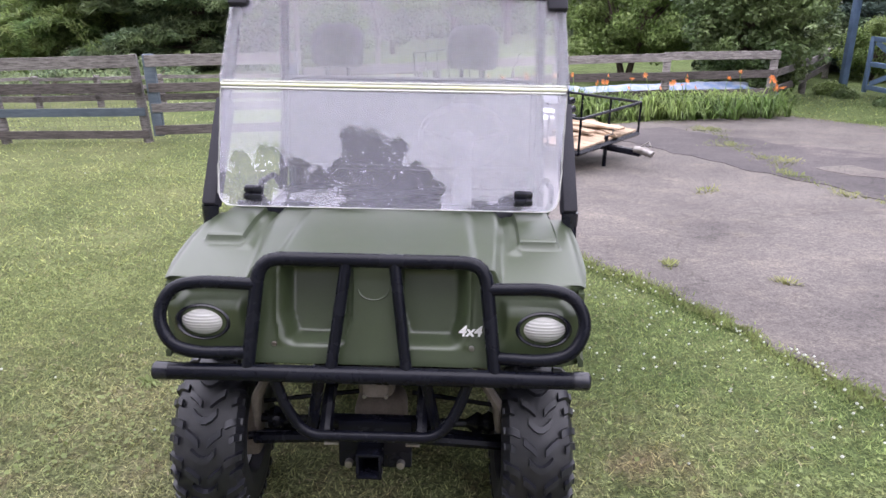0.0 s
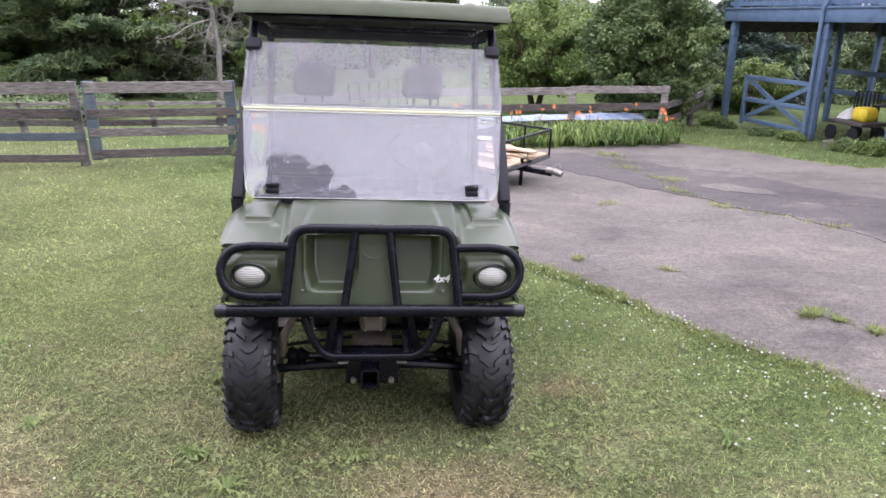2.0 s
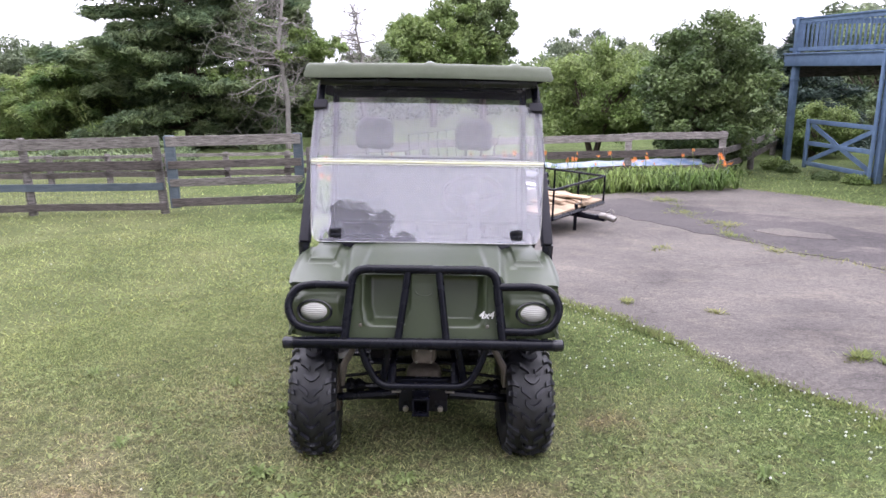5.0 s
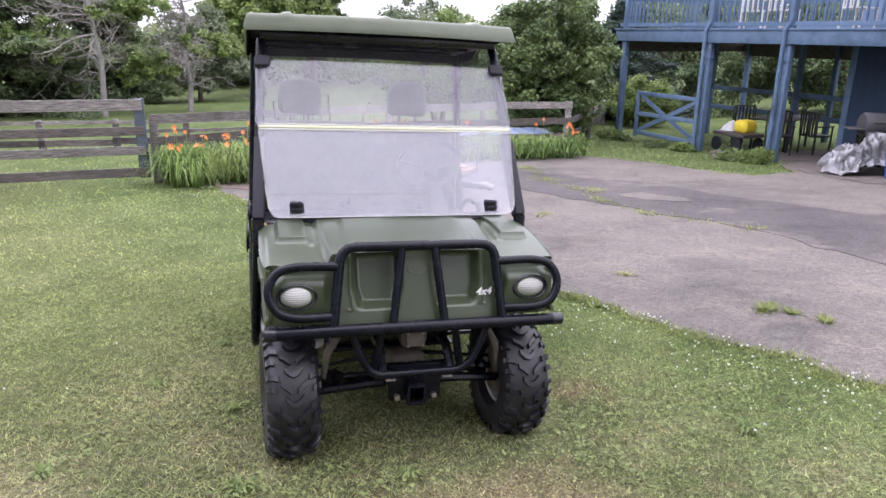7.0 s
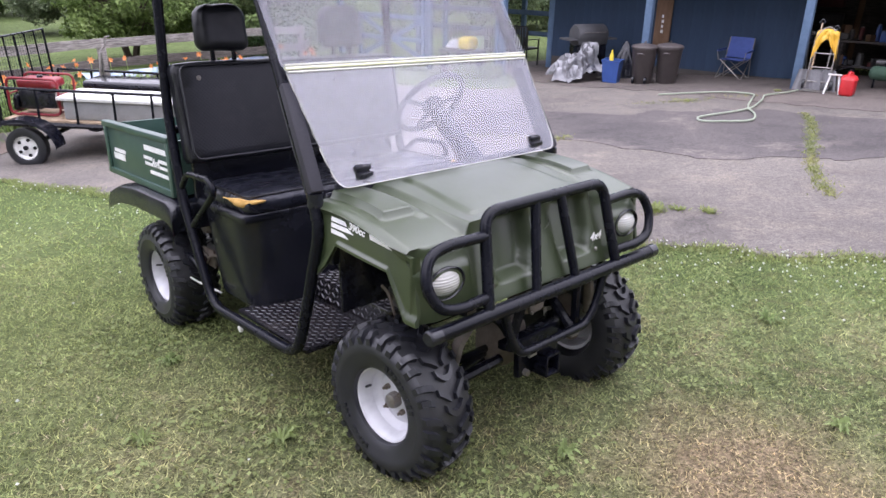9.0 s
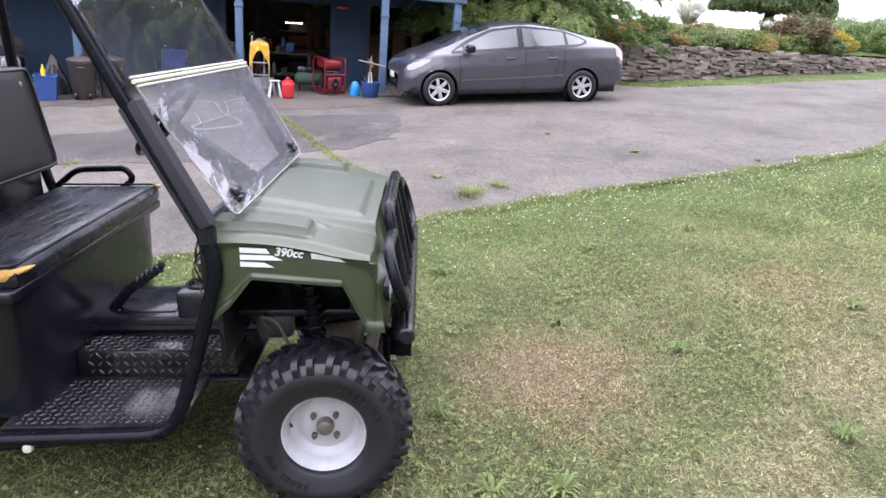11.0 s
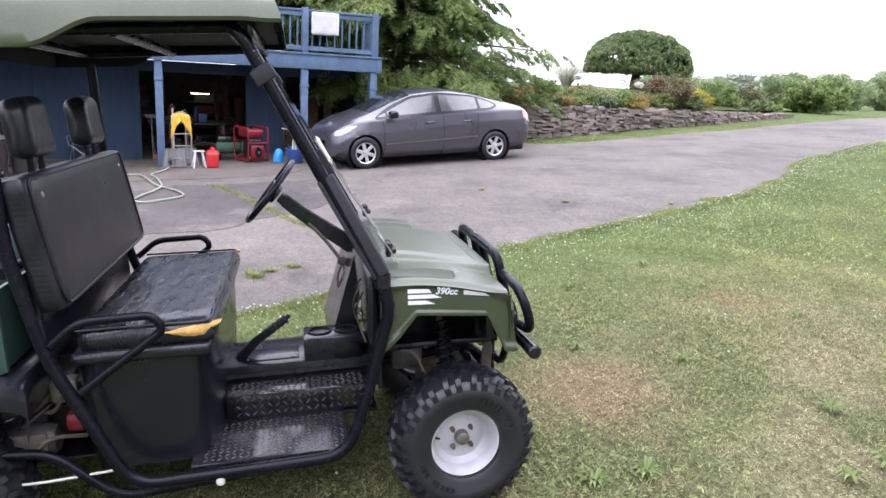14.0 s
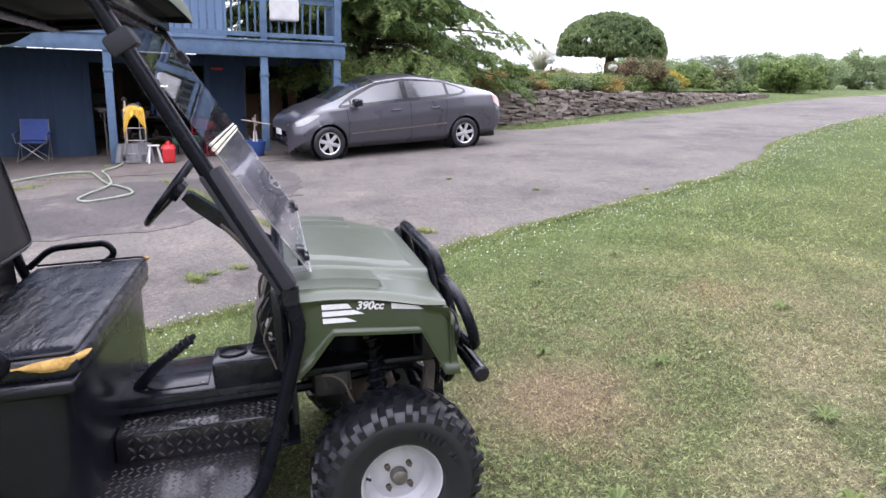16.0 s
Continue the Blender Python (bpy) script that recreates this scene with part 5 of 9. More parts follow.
def cushion(x0, x1, y0, y1, z0, z1, edge, seed, round_top=0.0):
    """A stuffed block with soft edges and wrinkles."""
    bm = boxed(x0, x1, y0, y1, z0, z1)
    bmesh.ops.subdivide_edges(bm, edges=bm.edges[:], cuts=14, use_grid_fill=True)
    c = Vector(((x0 + x1) / 2, (y0 + y1) / 2, (z0 + z1) / 2))
    h = Vector(((x1 - x0) / 2, (y1 - y0) / 2, (z1 - z0) / 2))
    for v in bm.verts:
        p = v.co - c
        q = Vector((max(abs(p.x) - (h.x - edge), 0), max(abs(p.y) - (h.y - edge), 0), max(abs(p.z) - (h.z - edge), 0)))
        if q.length > edge:
            inner = Vector([math.copysign(min(abs(p[i]), h[i] - edge), p[i]) for i in range(3)])
            p = inner + (p - inner).normalized() * edge
        if round_top and p.z > 0:
            f = p.z / h.z
            p.x *= 1 - round_top * .5 * f ** 4
        n1 = noise.noise(Vector((v.co.x * 5 + seed, v.co.y * 9, v.co.z * 9)))
        n2 = noise.noise(Vector((v.co.x * 22 + seed, v.co.y * 26, v.co.z * 22)))
        p += p.normalized() * (.007 * n1 + .003 * n2) * min(1, h.length / .15)
        v.co = c + p
    return bm


def label_text(parent, words, size, at, turn, material):
    """Words as a thin raised mesh."""
    cu = bpy.data.curves.new("lettering", "FONT")
    cu.body, cu.size, cu.extrude, cu.shear, cu.offset = words, size, .0006, .2, size * .028
    tmp = bpy.data.objects.new("lettering", cu)
    scene.collection.objects.link(tmp)
    bpy.context.view_layer.update()
    me = bpy.data.meshes.new_from_object(tmp.evaluated_get(bpy.context.evaluated_depsgraph_get()))
    bpy.data.objects.remove(tmp)
    bpy.data.curves.remove(cu)
    me.materials.clear()
    me.materials.append(material)
    ob = new("lettering", me)
    ob.parent = parent
    ob.matrix_local = Matrix.Translation(at) @ turn
    ob["label"] = "white lettering " + words
    return ob


def tread_bars(w, d, m, pitch=.0325):
    """Raised lozenges of a tread plate, turned crosswise by turns, over a w by d field."""
    bm = bmesh.new()
    for i in range(int(w / pitch)):
        for j in range(int(d / pitch)):
            a = radians(45 if (i + j) % 2 else -45)
            c, s = math.cos(a), math.sin(a)
            o = Vector(((i + .5) * pitch, (j + .5) * pitch, 0))
            k_ = pitch / .0325
            low = [o + Vector((x * c - y * s, x * s + y * c, -.001)) for x, y in ((-.0175 * k_, 0), (0, -.0060 * k_), (.0175 * k_, 0), (0, .0060 * k_))]
            top = [o + Vector((x * c - y * s, x * s + y * c, .0026)) for x, y in ((-.0115 * k_, 0), (0, -.0030 * k_), (.0115 * k_, 0), (0, .0030 * k_))]
            lo, hi = [bm.verts.new(m @ p) for p in low], [bm.verts.new(m @ p) for p in top]
            bm.faces.new(hi)
            for k in range(4):
                bm.faces.new((lo[k], lo[(k + 1) % 4], hi[(k + 1) % 4], hi[k]))
    return bm


def plate_material():
    """Black painted steel plate, worn shiny and muddy."""
    m, n, l, p = nodes_of("black_treadplate")
    co = n.new("ShaderNodeTexCoord").outputs["Object"]
    mud = ramp_node(n, l, noise_node(n, l, co, 7, 5, .7), [(.48, (0, 0, 0)), (.75, (.45, .45, .45))])
    worn = ramp_node(n, l, noise_node(n, l, co, 40, 4, .7), [(.35, (.006, .006, .008)), (.7, (.018, .017, .020))])
    l.new(mix_node(n, l, mud, worn, (.042, .034, .030)), p.inputs["Base Color"])
    rr = n.new("ShaderNodeMapRange")
    rr.inputs["To Min"].default_value, rr.inputs["To Max"].default_value = .13, .45
    l.new(mud, rr.inputs["Value"])
    l.new(rr.outputs[0], p.inputs["Roughness"])
    bn = n.new("ShaderNodeBump")
    bn.inputs["Strength"].default_value, bn.inputs["Distance"].default_value = .3, .003
    l.new(mud, bn.inputs["Height"])
    l.new(bn.outputs[0], p.inputs["Normal"])
    return m


M_PLATE = plate_material()
M_BARS = plain("worn_tread_bars", (0.055, 0.055, 0.062), (0.150, 0.147, 0.155), 0.24, 0.4, 5, 90, 0.05, 0.0006, 0, 0.5, None, (0.055, 0.048, 0.044), 0.5)
M_GREYSTEEL = plain("worn_grey_steel", (0.055, 0.055, 0.058), (0.085, 0.083, 0.08), 0.45, 0.4, 18, 150, 0.1)
# near-black for hollows and undersides, whose shade sits in the colour
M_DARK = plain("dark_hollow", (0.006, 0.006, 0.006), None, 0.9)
M_ROOF = plain("faded_olive_plastic", (0.082, 0.098, 0.062), (0.104, 0.120, 0.080), 0.36, 0, 4, 200, 0.08, 0.0008, 0.15, 0.5, None, (0.08, 0.08, 0.065), 0.35)
M_CHROME = plain("bright_reflector", (0.75, 0.75, 0.74), (0.65, 0.65, 0.64), 0.22, 0.9, 9, 90, 0.2)


def lens_material():
    m, n, l, p = nodes_of("ribbed_lens")
    p.inputs["Base Color"].default_value = (0.82, 0.82, 0.78, 1)
    p.inputs["Roughness"].default_value = 0.08
    p.inputs["Transmission Weight"].default_value = 0.55
    co = n.new("ShaderNodeTexCoord").outputs["Object"]
    wv = n.new("ShaderNodeTexWave")
    wv.bands_direction = "Z"
    wv.inputs["Scale"].default_value = 34
    l.new(co, wv.inputs["Vector"])
    bn = n.new("ShaderNodeBump")
    bn.inputs["Strength"].default_value, bn.inputs["Distance"].default_value = 0.5, 0.003
    l.new(wv.outputs["Fac"], bn.inputs["Height"])
    l.new(bn.outputs[0], p.inputs["Normal"])
    return m


M_LENS = lens_material()
M_DROP = plain("pale_drop", (0.62, 0.62, 0.66), (0.7, 0.7, 0.72), 0.1, 0, 20, 60, 0.0, 0.001, 0.5)
utv()


# ---- the house with its deck and garage ----
HM = Matrix.Translation((10.3, 5.63, 0)) @ Matrix.Rotation(radians(12.4), 4, "Z")


def hw(x, y, z=0.0):
    return HM @ Vector((x, y, z))


def hground(x, y):
    p = hw(x, y)
    return ground(p.x, p.y)


def shared(name, me, parent, m, label=""):
    ob = new(name, me)
    ob.parent = parent
    ob.matrix_local = m
    if label:
        ob["label"] = label
    return ob


def mesh_of(name, bm, material, angle=40.0):
    ob = link(name, bm, material, angle)
    me = ob.data
    bpy.data.objects.remove(ob)
    return me


def house():
    h = thing("house", "blue wooden house with an open garage below a deck", "house", HM)
    z0, z1, rail = 1.59, 1.86, 2.68
    # garage walls: planked front with a wide opening
    def planks(wall, y0, y1, zb, zt, x, paint=None):
        w = .205
        k = max(1, round((y1 - y0) / w))
        w = (y1 - y0) / k
        me = mesh_of("wall_plank", boxed(0, .016, .0008, w - .0008, 0, zt - zb, .0012, 1), paint or M_BLUEDARK)
        for i in range(k):
            shared("wall_plank", me, wall, Matrix.Translation((x - .016, y0 + i * w, zb)))
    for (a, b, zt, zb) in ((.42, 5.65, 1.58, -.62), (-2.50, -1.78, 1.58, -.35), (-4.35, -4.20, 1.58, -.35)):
        wall = part("garage_wall", boxed(1.52, 1.66, a, b, zb, zt), M_BLUEDARK, h, "blue planked wall, darkened for the shade under the deck")
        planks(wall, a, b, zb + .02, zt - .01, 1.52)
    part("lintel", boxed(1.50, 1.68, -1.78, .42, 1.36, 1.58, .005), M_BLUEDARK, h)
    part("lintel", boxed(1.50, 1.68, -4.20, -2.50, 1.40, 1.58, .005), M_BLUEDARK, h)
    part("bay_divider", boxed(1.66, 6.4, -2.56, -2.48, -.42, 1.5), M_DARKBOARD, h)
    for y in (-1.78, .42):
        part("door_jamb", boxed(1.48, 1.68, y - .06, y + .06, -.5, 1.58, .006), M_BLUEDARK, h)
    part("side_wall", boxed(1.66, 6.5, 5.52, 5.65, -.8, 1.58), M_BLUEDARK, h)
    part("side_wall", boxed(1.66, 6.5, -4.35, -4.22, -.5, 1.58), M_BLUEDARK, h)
    # dark boards and floor: the gloom inside the garage is put into their colours
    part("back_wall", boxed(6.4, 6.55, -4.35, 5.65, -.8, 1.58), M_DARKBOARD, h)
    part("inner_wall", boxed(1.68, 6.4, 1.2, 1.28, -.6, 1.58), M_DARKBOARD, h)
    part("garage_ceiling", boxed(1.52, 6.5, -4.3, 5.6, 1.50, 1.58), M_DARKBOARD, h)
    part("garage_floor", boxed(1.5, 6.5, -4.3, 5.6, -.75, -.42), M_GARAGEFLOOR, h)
    part("siding_joint", boxed(1.485, 1.505, 5.58, 5.72, -.7, 1.58, .005), M_BLUE, h)
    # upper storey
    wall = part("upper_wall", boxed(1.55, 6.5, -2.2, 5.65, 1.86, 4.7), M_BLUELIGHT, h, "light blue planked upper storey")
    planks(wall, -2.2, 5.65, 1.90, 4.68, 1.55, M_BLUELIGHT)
    for (a, b, za, zb) in ((1.22, 1.92, 2.55, 3.6), (-1.33, -.38, 2.5, 3.7), (3.3, 4.3, 2.0, 3.7)):
        win = part("window", boxed(1.50, 1.535, a - .07, b + .07, za - .07, zb + .07, .008), M_WHITEPAINT, h, "white framed window")
        for c, d in ((a, (a + b) / 2 - .02), ((a + b) / 2 + .02, b)):
            part("pane", boxed(1.488, 1.502, c, d, za, zb, .002), M_DARKGLASS, win, "dark window pane")
    roof = bmesh.new()
    box(roof, 1.0, 7.2, -2.8, 6.2, 4.70, 4.86, .02)
    part("roof", roof, M_DARKBOARD, h)
    # deck
    deck = part("deck", boxed(.05, 1.52, -4.2, 5.6, z1 - .05, z1 - .012, .004), M_OLDWOOD, h, "blue railed timber deck on posts")
    part("deck_boards", boxed(.05, 4.6, 5.6, 11.25, z1 - .05, z1 - .012, .004), M_OLDWOOD, deck)
    part("fascia", boxed(-.045, .0, -4.22, 11.35, z0, z1, .006), M_BLUE, deck, "blue painted fascia board")
    part("fascia_cap", boxed(-.075, .06, -4.24, 11.37, z1, z1 + .035, .006), M_BLUE, deck)
    part("end_fascia", boxed(0, 4.6, 11.30, 11.345, z0, z1, .006), M_BLUE, deck)
    part("end_fascia", boxed(0, 1.52, -4.22, -4.18, z0, z1, .006), M_BLUE, deck)
    joist = mesh_of("joist", boxed(0, 1.5, -.02, .02, z0 + .02, z1 - .06, .003), M_DARKBOARD)
    for i in range(22):
        shared("joist", joist, deck, Matrix.Translation((.02, -4.0 + i * .45, 0)))
    joist2 = mesh_of("joist", boxed(0, 4.5, -.02, .02, z0 + .02, z1 - .06, .003), M_DARKBOARD)
    for i in range(13):
        shared("joist", joist2, deck, Matrix.Translation((.02, 5.8 + i * .45, 0)))
    for y, pipe in ((0, 0), (-2.67, 0), (-4.07, 0), (2.76, 0), (6.03, 1), (8.10, 1), (11.02, 0)):
        zb = hground(0, y) + .01
        p = part("deck_post", boxed(-.01, .125, y - .068, y + .068, zb, z0, .008), M_BLUE, deck, "blue square post")
        part("post_collar", boxed(-.022, .137, y - .080, y + .080, z0 - .36, z0 - .30, .005), M_BLUE, p)
        part("post_top", boxed(-.03, .09, y - .06, y + .06, z1 + .03, rail + .05, .006), M_BLUE, p)
        if pipe:
            part("downpipe", tubed([(-.085, y + .06, zb), (-.085, y + .06, z1 + .02), (-.03, y - .02, z1 + .16), (-.05, y - .05, 3.4)], .042, 10, .08), M_BLUE, p, "blue painted downpipe")
    for x in (3.2, 4.5):
        for y in (6.1, 8.2, 11.0):
            part("back_post", boxed(x - .06, x + .06, y - .06, y + .06, hground(x, y) - .05, z0, .008), M_BLUE, deck)
    part("back_beam", boxed(4.5, 4.6, 5.6, 11.3, 1.20, z0, .006), M_DARKBOARD, deck)
    part("side_beam", boxed(.3, 4.5, 11.2, 11.28, 1.32, z0, .006), M_DARKBOARD, deck)
    # railing with its balusters
    def railing(xa, ya, xb, yb):
        d = Vector((xb - xa, yb - ya, 0))
        n = d.length
        mm = Matrix.Translation((xa, ya, 0)) @ Matrix.Rotation(math.atan2(d.y, d.x), 4, "Z")
        r = part("railing", boxed(0, n, -.045, .045, rail - .02, rail + .018, .006, 2, mm), M_BLUE, deck, "blue wooden railing")
        part("top_rail", boxed(0, n, -.018, .018, rail - .11, rail - .02, .004, 1, mm), M_BLUE, r)
        part("lower_rail", boxed(0, n, -.018, .018, z1 + .08, z1 + .16, .004, 1, mm), M_BLUE, r)
        me = mesh_of("baluster", boxed(-.016, .016, -.016, .016, z1 + .09, rail - .03, .003, 1), M_BLUE)
        k = int(n / .135)
        for i in range(1, k):
            shared("baluster", me, r, mm @ Matrix.Translation((n * i / k, -.03, 0)))
    for a, b in ((-4.15, -2.67), (-2.67, 0), (0, 2.76), (2.76, 6.03), (6.03, 8.1), (8.1, 11.25)):
        railing(.02, a, .02, b)
    railing(.02, 11.25, 4.5, 11.25)
    railing(4.5, 5.7, 4.5, 11.25)
    railing(.02, -4.15, 1.5, -4.15)
    # cross-braced gate under the deck
    g = part("braced_gate", boxed(.02, .065, 8.18, 10.32, .27, .37, .005), M_BLUE, deck, "blue cross-braced rail under the deck")
    part("middle_rail", boxed(.02, .065, 8.18, 10.32, -.24, -.14, .005), M_BLUE, g)
    part("bottom_rail", boxed(.02, .065, 8.18, 10.32, -.72, -.62, .005), M_BLUE, g)
    part("stile", boxed(.015, .07, 10.28, 10.38, -.78, .37, .005), M_BLUE, g)
    for (ya, za, yb, zb) in ((8.3, -.60, 9.26, -.19), (10.2, -.60, 9.26, -.19), (8.3, .26, 9.26, -.19), (10.2, .26, 9.26, -.19)):
        d = Vector((0, yb - ya, zb - za))
        mm = Matrix.Translation((.043, ya, za)) @ d.to_track_quat("Z", "X").to_matrix().to_4x4()
        part("brace", boxed(-.05, .05, -.02, .02, 0, d.length, .004, 1, mm), M_BLUE, g)
    for z in (.36, -.15):
        part("back_rail", boxed(3.18, 3.22, 6.0, 11.2, z - .06, z + .06, .004), M_BLUE, deck)
    return h


def garage_lamp():
    t = thing("strip_light", "lit fluorescent strip light under the garage ceiling", "lamp", HM @ Matrix.Translation((5.0, -.97, .82)) @ Matrix.Diagonal((.8, .64, .9, 1)))
    part("housing", boxed(-.05, .05, -.36, .36, .01, .05, .006), M_WHITEPAINT, t)
    part("tube", tubed([(0, -.33, 0), (0, .33, 0)], .018, 10), M_LAMP, t, "glowing tube")


def dark_glass():
    m, n, l, p = nodes_of("dark_window_glass")
    p.inputs["Base Color"].default_value = (0.012, 0.014, 0.018, 1)
    p.inputs["Roughness"].default_value = 0.05
    return m


def lamp_material():
    m, n, l, p = nodes_of("lamp_glow")
    p.inputs["Emission Color"].default_value = (1, 0.93, 0.72, 1)
    p.inputs["Emission Strength"].default_value = 6.0
    return m


M_WHITEPAINT = plain("white_paint", (0.72, 0.72, 0.71), (0.62, 0.62, 0.60), 0.55, 0, 8, 120, 0.1)
M_DARKGLASS, M_LAMP = dark_glass(), lamp_material()
# concrete darkened because the garage is dim inside, no oil meant
M_GARAGEFLOOR = plain("dimmed_garage_concrete", (0.060, 0.052, 0.047), (0.085, 0.074, 0.066), 0.85, 0, 3, 60, 0.3, 0.004)
house()
garage_lamp()


# ---- stone wall, terrace ----
WALL = [(13.7, -1.6), (14.6, -3.6), (15.9, -6.0), (17.0, -8.5), (18.3, -11.2), (19.4, -13.4)]


def wall_point(s):
    """A place s metres along the stone wall, and its direction."""
    for (xa, ya), (xb, yb) in zip(WALL, WALL[1:]):
        n = math.hypot(xb - xa, yb - ya)
        if s <= n or (xb, yb) == WALL[-1]:
            return Vector((xa + (xb - xa) * s / n, ya + (yb - ya) * s / n, 0)), math.atan2(yb - ya, xb - xa)
        s -= n


def terrace():
    bm = bmesh.new()
    def f(u, v):
        p, a = wall_point(u * 14.2)
        out = Vector((-math.sin(a), math.cos(a), 0))
        top = 1.05 + .08 * sm(.5, 1, u)
        q = p + out * (.16 + 26 * v ** 2)
        return Vector((q.x, q.y, top + .25 * sm(0, .3, v) + .05 * noise.noise(q * .5)))
    sheet(bm, 30, 14, f)
    ob = link("terrace", bm, M_GROUND, 60)
    tagged(ob, "planted terrace behind the stone wall", "terrace", kind="structure")


M_STONE = plain("layered_fieldstone", (0.165, 0.138, 0.122), (0.300, 0.255, 0.225), 0.9, 0, 9, 60, 0.6, 0.008, 0, 0.3, None, (0.07, 0.06, 0.055), 0.6, 0, 0.5)


def stone_wall():
    r = random.Random(4)
    w = thing("stone_wall", "dry-stacked brown fieldstone retaining wall beside the road", "stone wall", Matrix.Identity(4), kind="structure")
    meshes = []
    for k in range(7):
        bm = boxed(-.5, .5, -.5, .5, -.5, .5)
        bmesh.ops.subdivide_edges(bm, edges=bm.edges[:], cuts=1, use_grid_fill=True)
        for v in bm.verts:
            n1 = noise.noise_vector(v.co * 1.7 + Vector((k * 7, 0, 0)))
            v.co += n1 * .13
            if v.co.length > .62:
                v.co *= .90
        meshes.append(mesh_of("stone", bm, M_STONE, 28))
    core = bmesh.new()
    def f(u, v):
        p, a = wall_point(u * 14.2)
        out = Vector((-math.sin(a), math.cos(a), 0))
        zb = ground(p.x, p.y) - .1
        q = p + out * .10
        return Vector((q.x, q.y, zb + max(.02, 1.00 - zb) * v))
    sheet(core, 30, 3, f)
    part("wall_core", core, M_SOIL, w)
    count, rest = 0, []
    for j in range(19):
        h = .058
        s = r.uniform(0, .2)
        while s < 13.0:
            p, a = wall_point(s)
            zb = ground(p.x, p.y) - .04
            n = r.uniform(.16, .50)
            zc = zb + h * (j + .5) + r.uniform(-.014, .014)
            if zc < 1.010 + .03 * noise.noise((s * 1.3, 0, 0)):
                mm = Matrix.Translation((p.x, p.y, zc)) @ Matrix.Rotation(a + r.uniform(-.16, .16), 4, "Z") @ Matrix.Rotation(r.uniform(-.10, .10), 4, "Y") @ Matrix.Diagonal((n * 1.06, r.uniform(.20, .36), h * r.uniform(.75, 1.75), 1))
                if count < 300 and s < 8.5 and r.random() < .9:
                    shared("stone", meshes[r.randrange(7)], w, mm)
                    count += 1
                else:
                    rest.append((meshes[r.randrange(7)], mm))
            s += n * .96
    bm = bmesh.new()
    for me, mm in rest:
        k = len(bm.verts)
        bm.from_mesh(me)
        bm.verts.ensure_lookup_table()
        bmesh.ops.transform(bm, matrix=mm, verts=bm.verts[k:])
    ob = part("small_stone", bm, M_STONE, w, "", 28)
    ob["kind"] = "stuff"
    return w


terrace()
stone_wall()


# ---- trees and plants ----
def leaves(centres, size, n_each, spread, up=0.35, long=1.5, seed=1, droop=0.0, broad=False):
    """Many small leaves round the given centres (x, y, z, r): pointed blades, or broad ones of four corners."""
    g = np.random.default_rng(seed)
    c = np.repeat(np.asarray(centres, dtype=float), n_each, axis=0)
    n = len(c)
    d = g.normal(size=(n, 3))
    d /= np.linalg.norm(d, axis=1, keepdims=True)
    p = c[:, :3] + d * (g.random((n, 1)) ** .5) * c[:, 3:4] * np.asarray(spread)
    nrm = g.normal(size=(n, 3)) + np.array([0, 0, up * 3]) + d * .8
    nrm /= np.linalg.norm(nrm, axis=1, keepdims=True)
    t = np.cross(nrm, g.normal(size=(n, 3)))
    t[:, 2] -= droop
    t /= np.linalg.norm(t, axis=1, keepdims=True)
    b = np.cross(nrm, t)
    s = size * (.6 + .8 * g.random((n, 1)))
    if broad:
        v = np.stack([p - t * s * long * .5, p + b * s * .5 + nrm * s * .08, p + t * s * long * .5, p - b * s * .5 + nrm * s * .08], 1).reshape(-1, 3)
        return v, np.arange(n * 4).reshape(-1, 4)
    v = np.stack([p - t * s * long * .38 + b * s * .5, p - t * s * long * .38 - b * s * .5, p + t * s * long * .62], 1).reshape(-1, 3)
    return v, np.arange(n * 3).reshape(-1, 3)


def crown(name, v, f, material, parent, label=""):
    ob = soup(name, v, f, material)
    ob.parent = parent
    if label:
        ob["label"] = label
    return ob


def blob_centres(g, n, rx, ry, rz, zc, hollow=0.45, r=(.25, .5)):
    """Clump centres through an uneven egg-shaped crown."""
    out = []
    while len(out) < n:
        d = g.normal(size=3)
        d /= np.linalg.norm(d)
        k = hollow + (1 - hollow) * g.random() ** .6
        w = 1 + .34 * noise.noise(Vector(d * 1.6) + Vector((rx * 3, ry, n * .01))) + .22 * noise.noise(Vector(d * 4.5) + Vector((ry, rx * 5, n * .02)))
        out.append((d[0] * rx * k * w, d[1] * ry * k * w, zc + d[2] * rz * k * w, g.uniform(*r)))
    return out


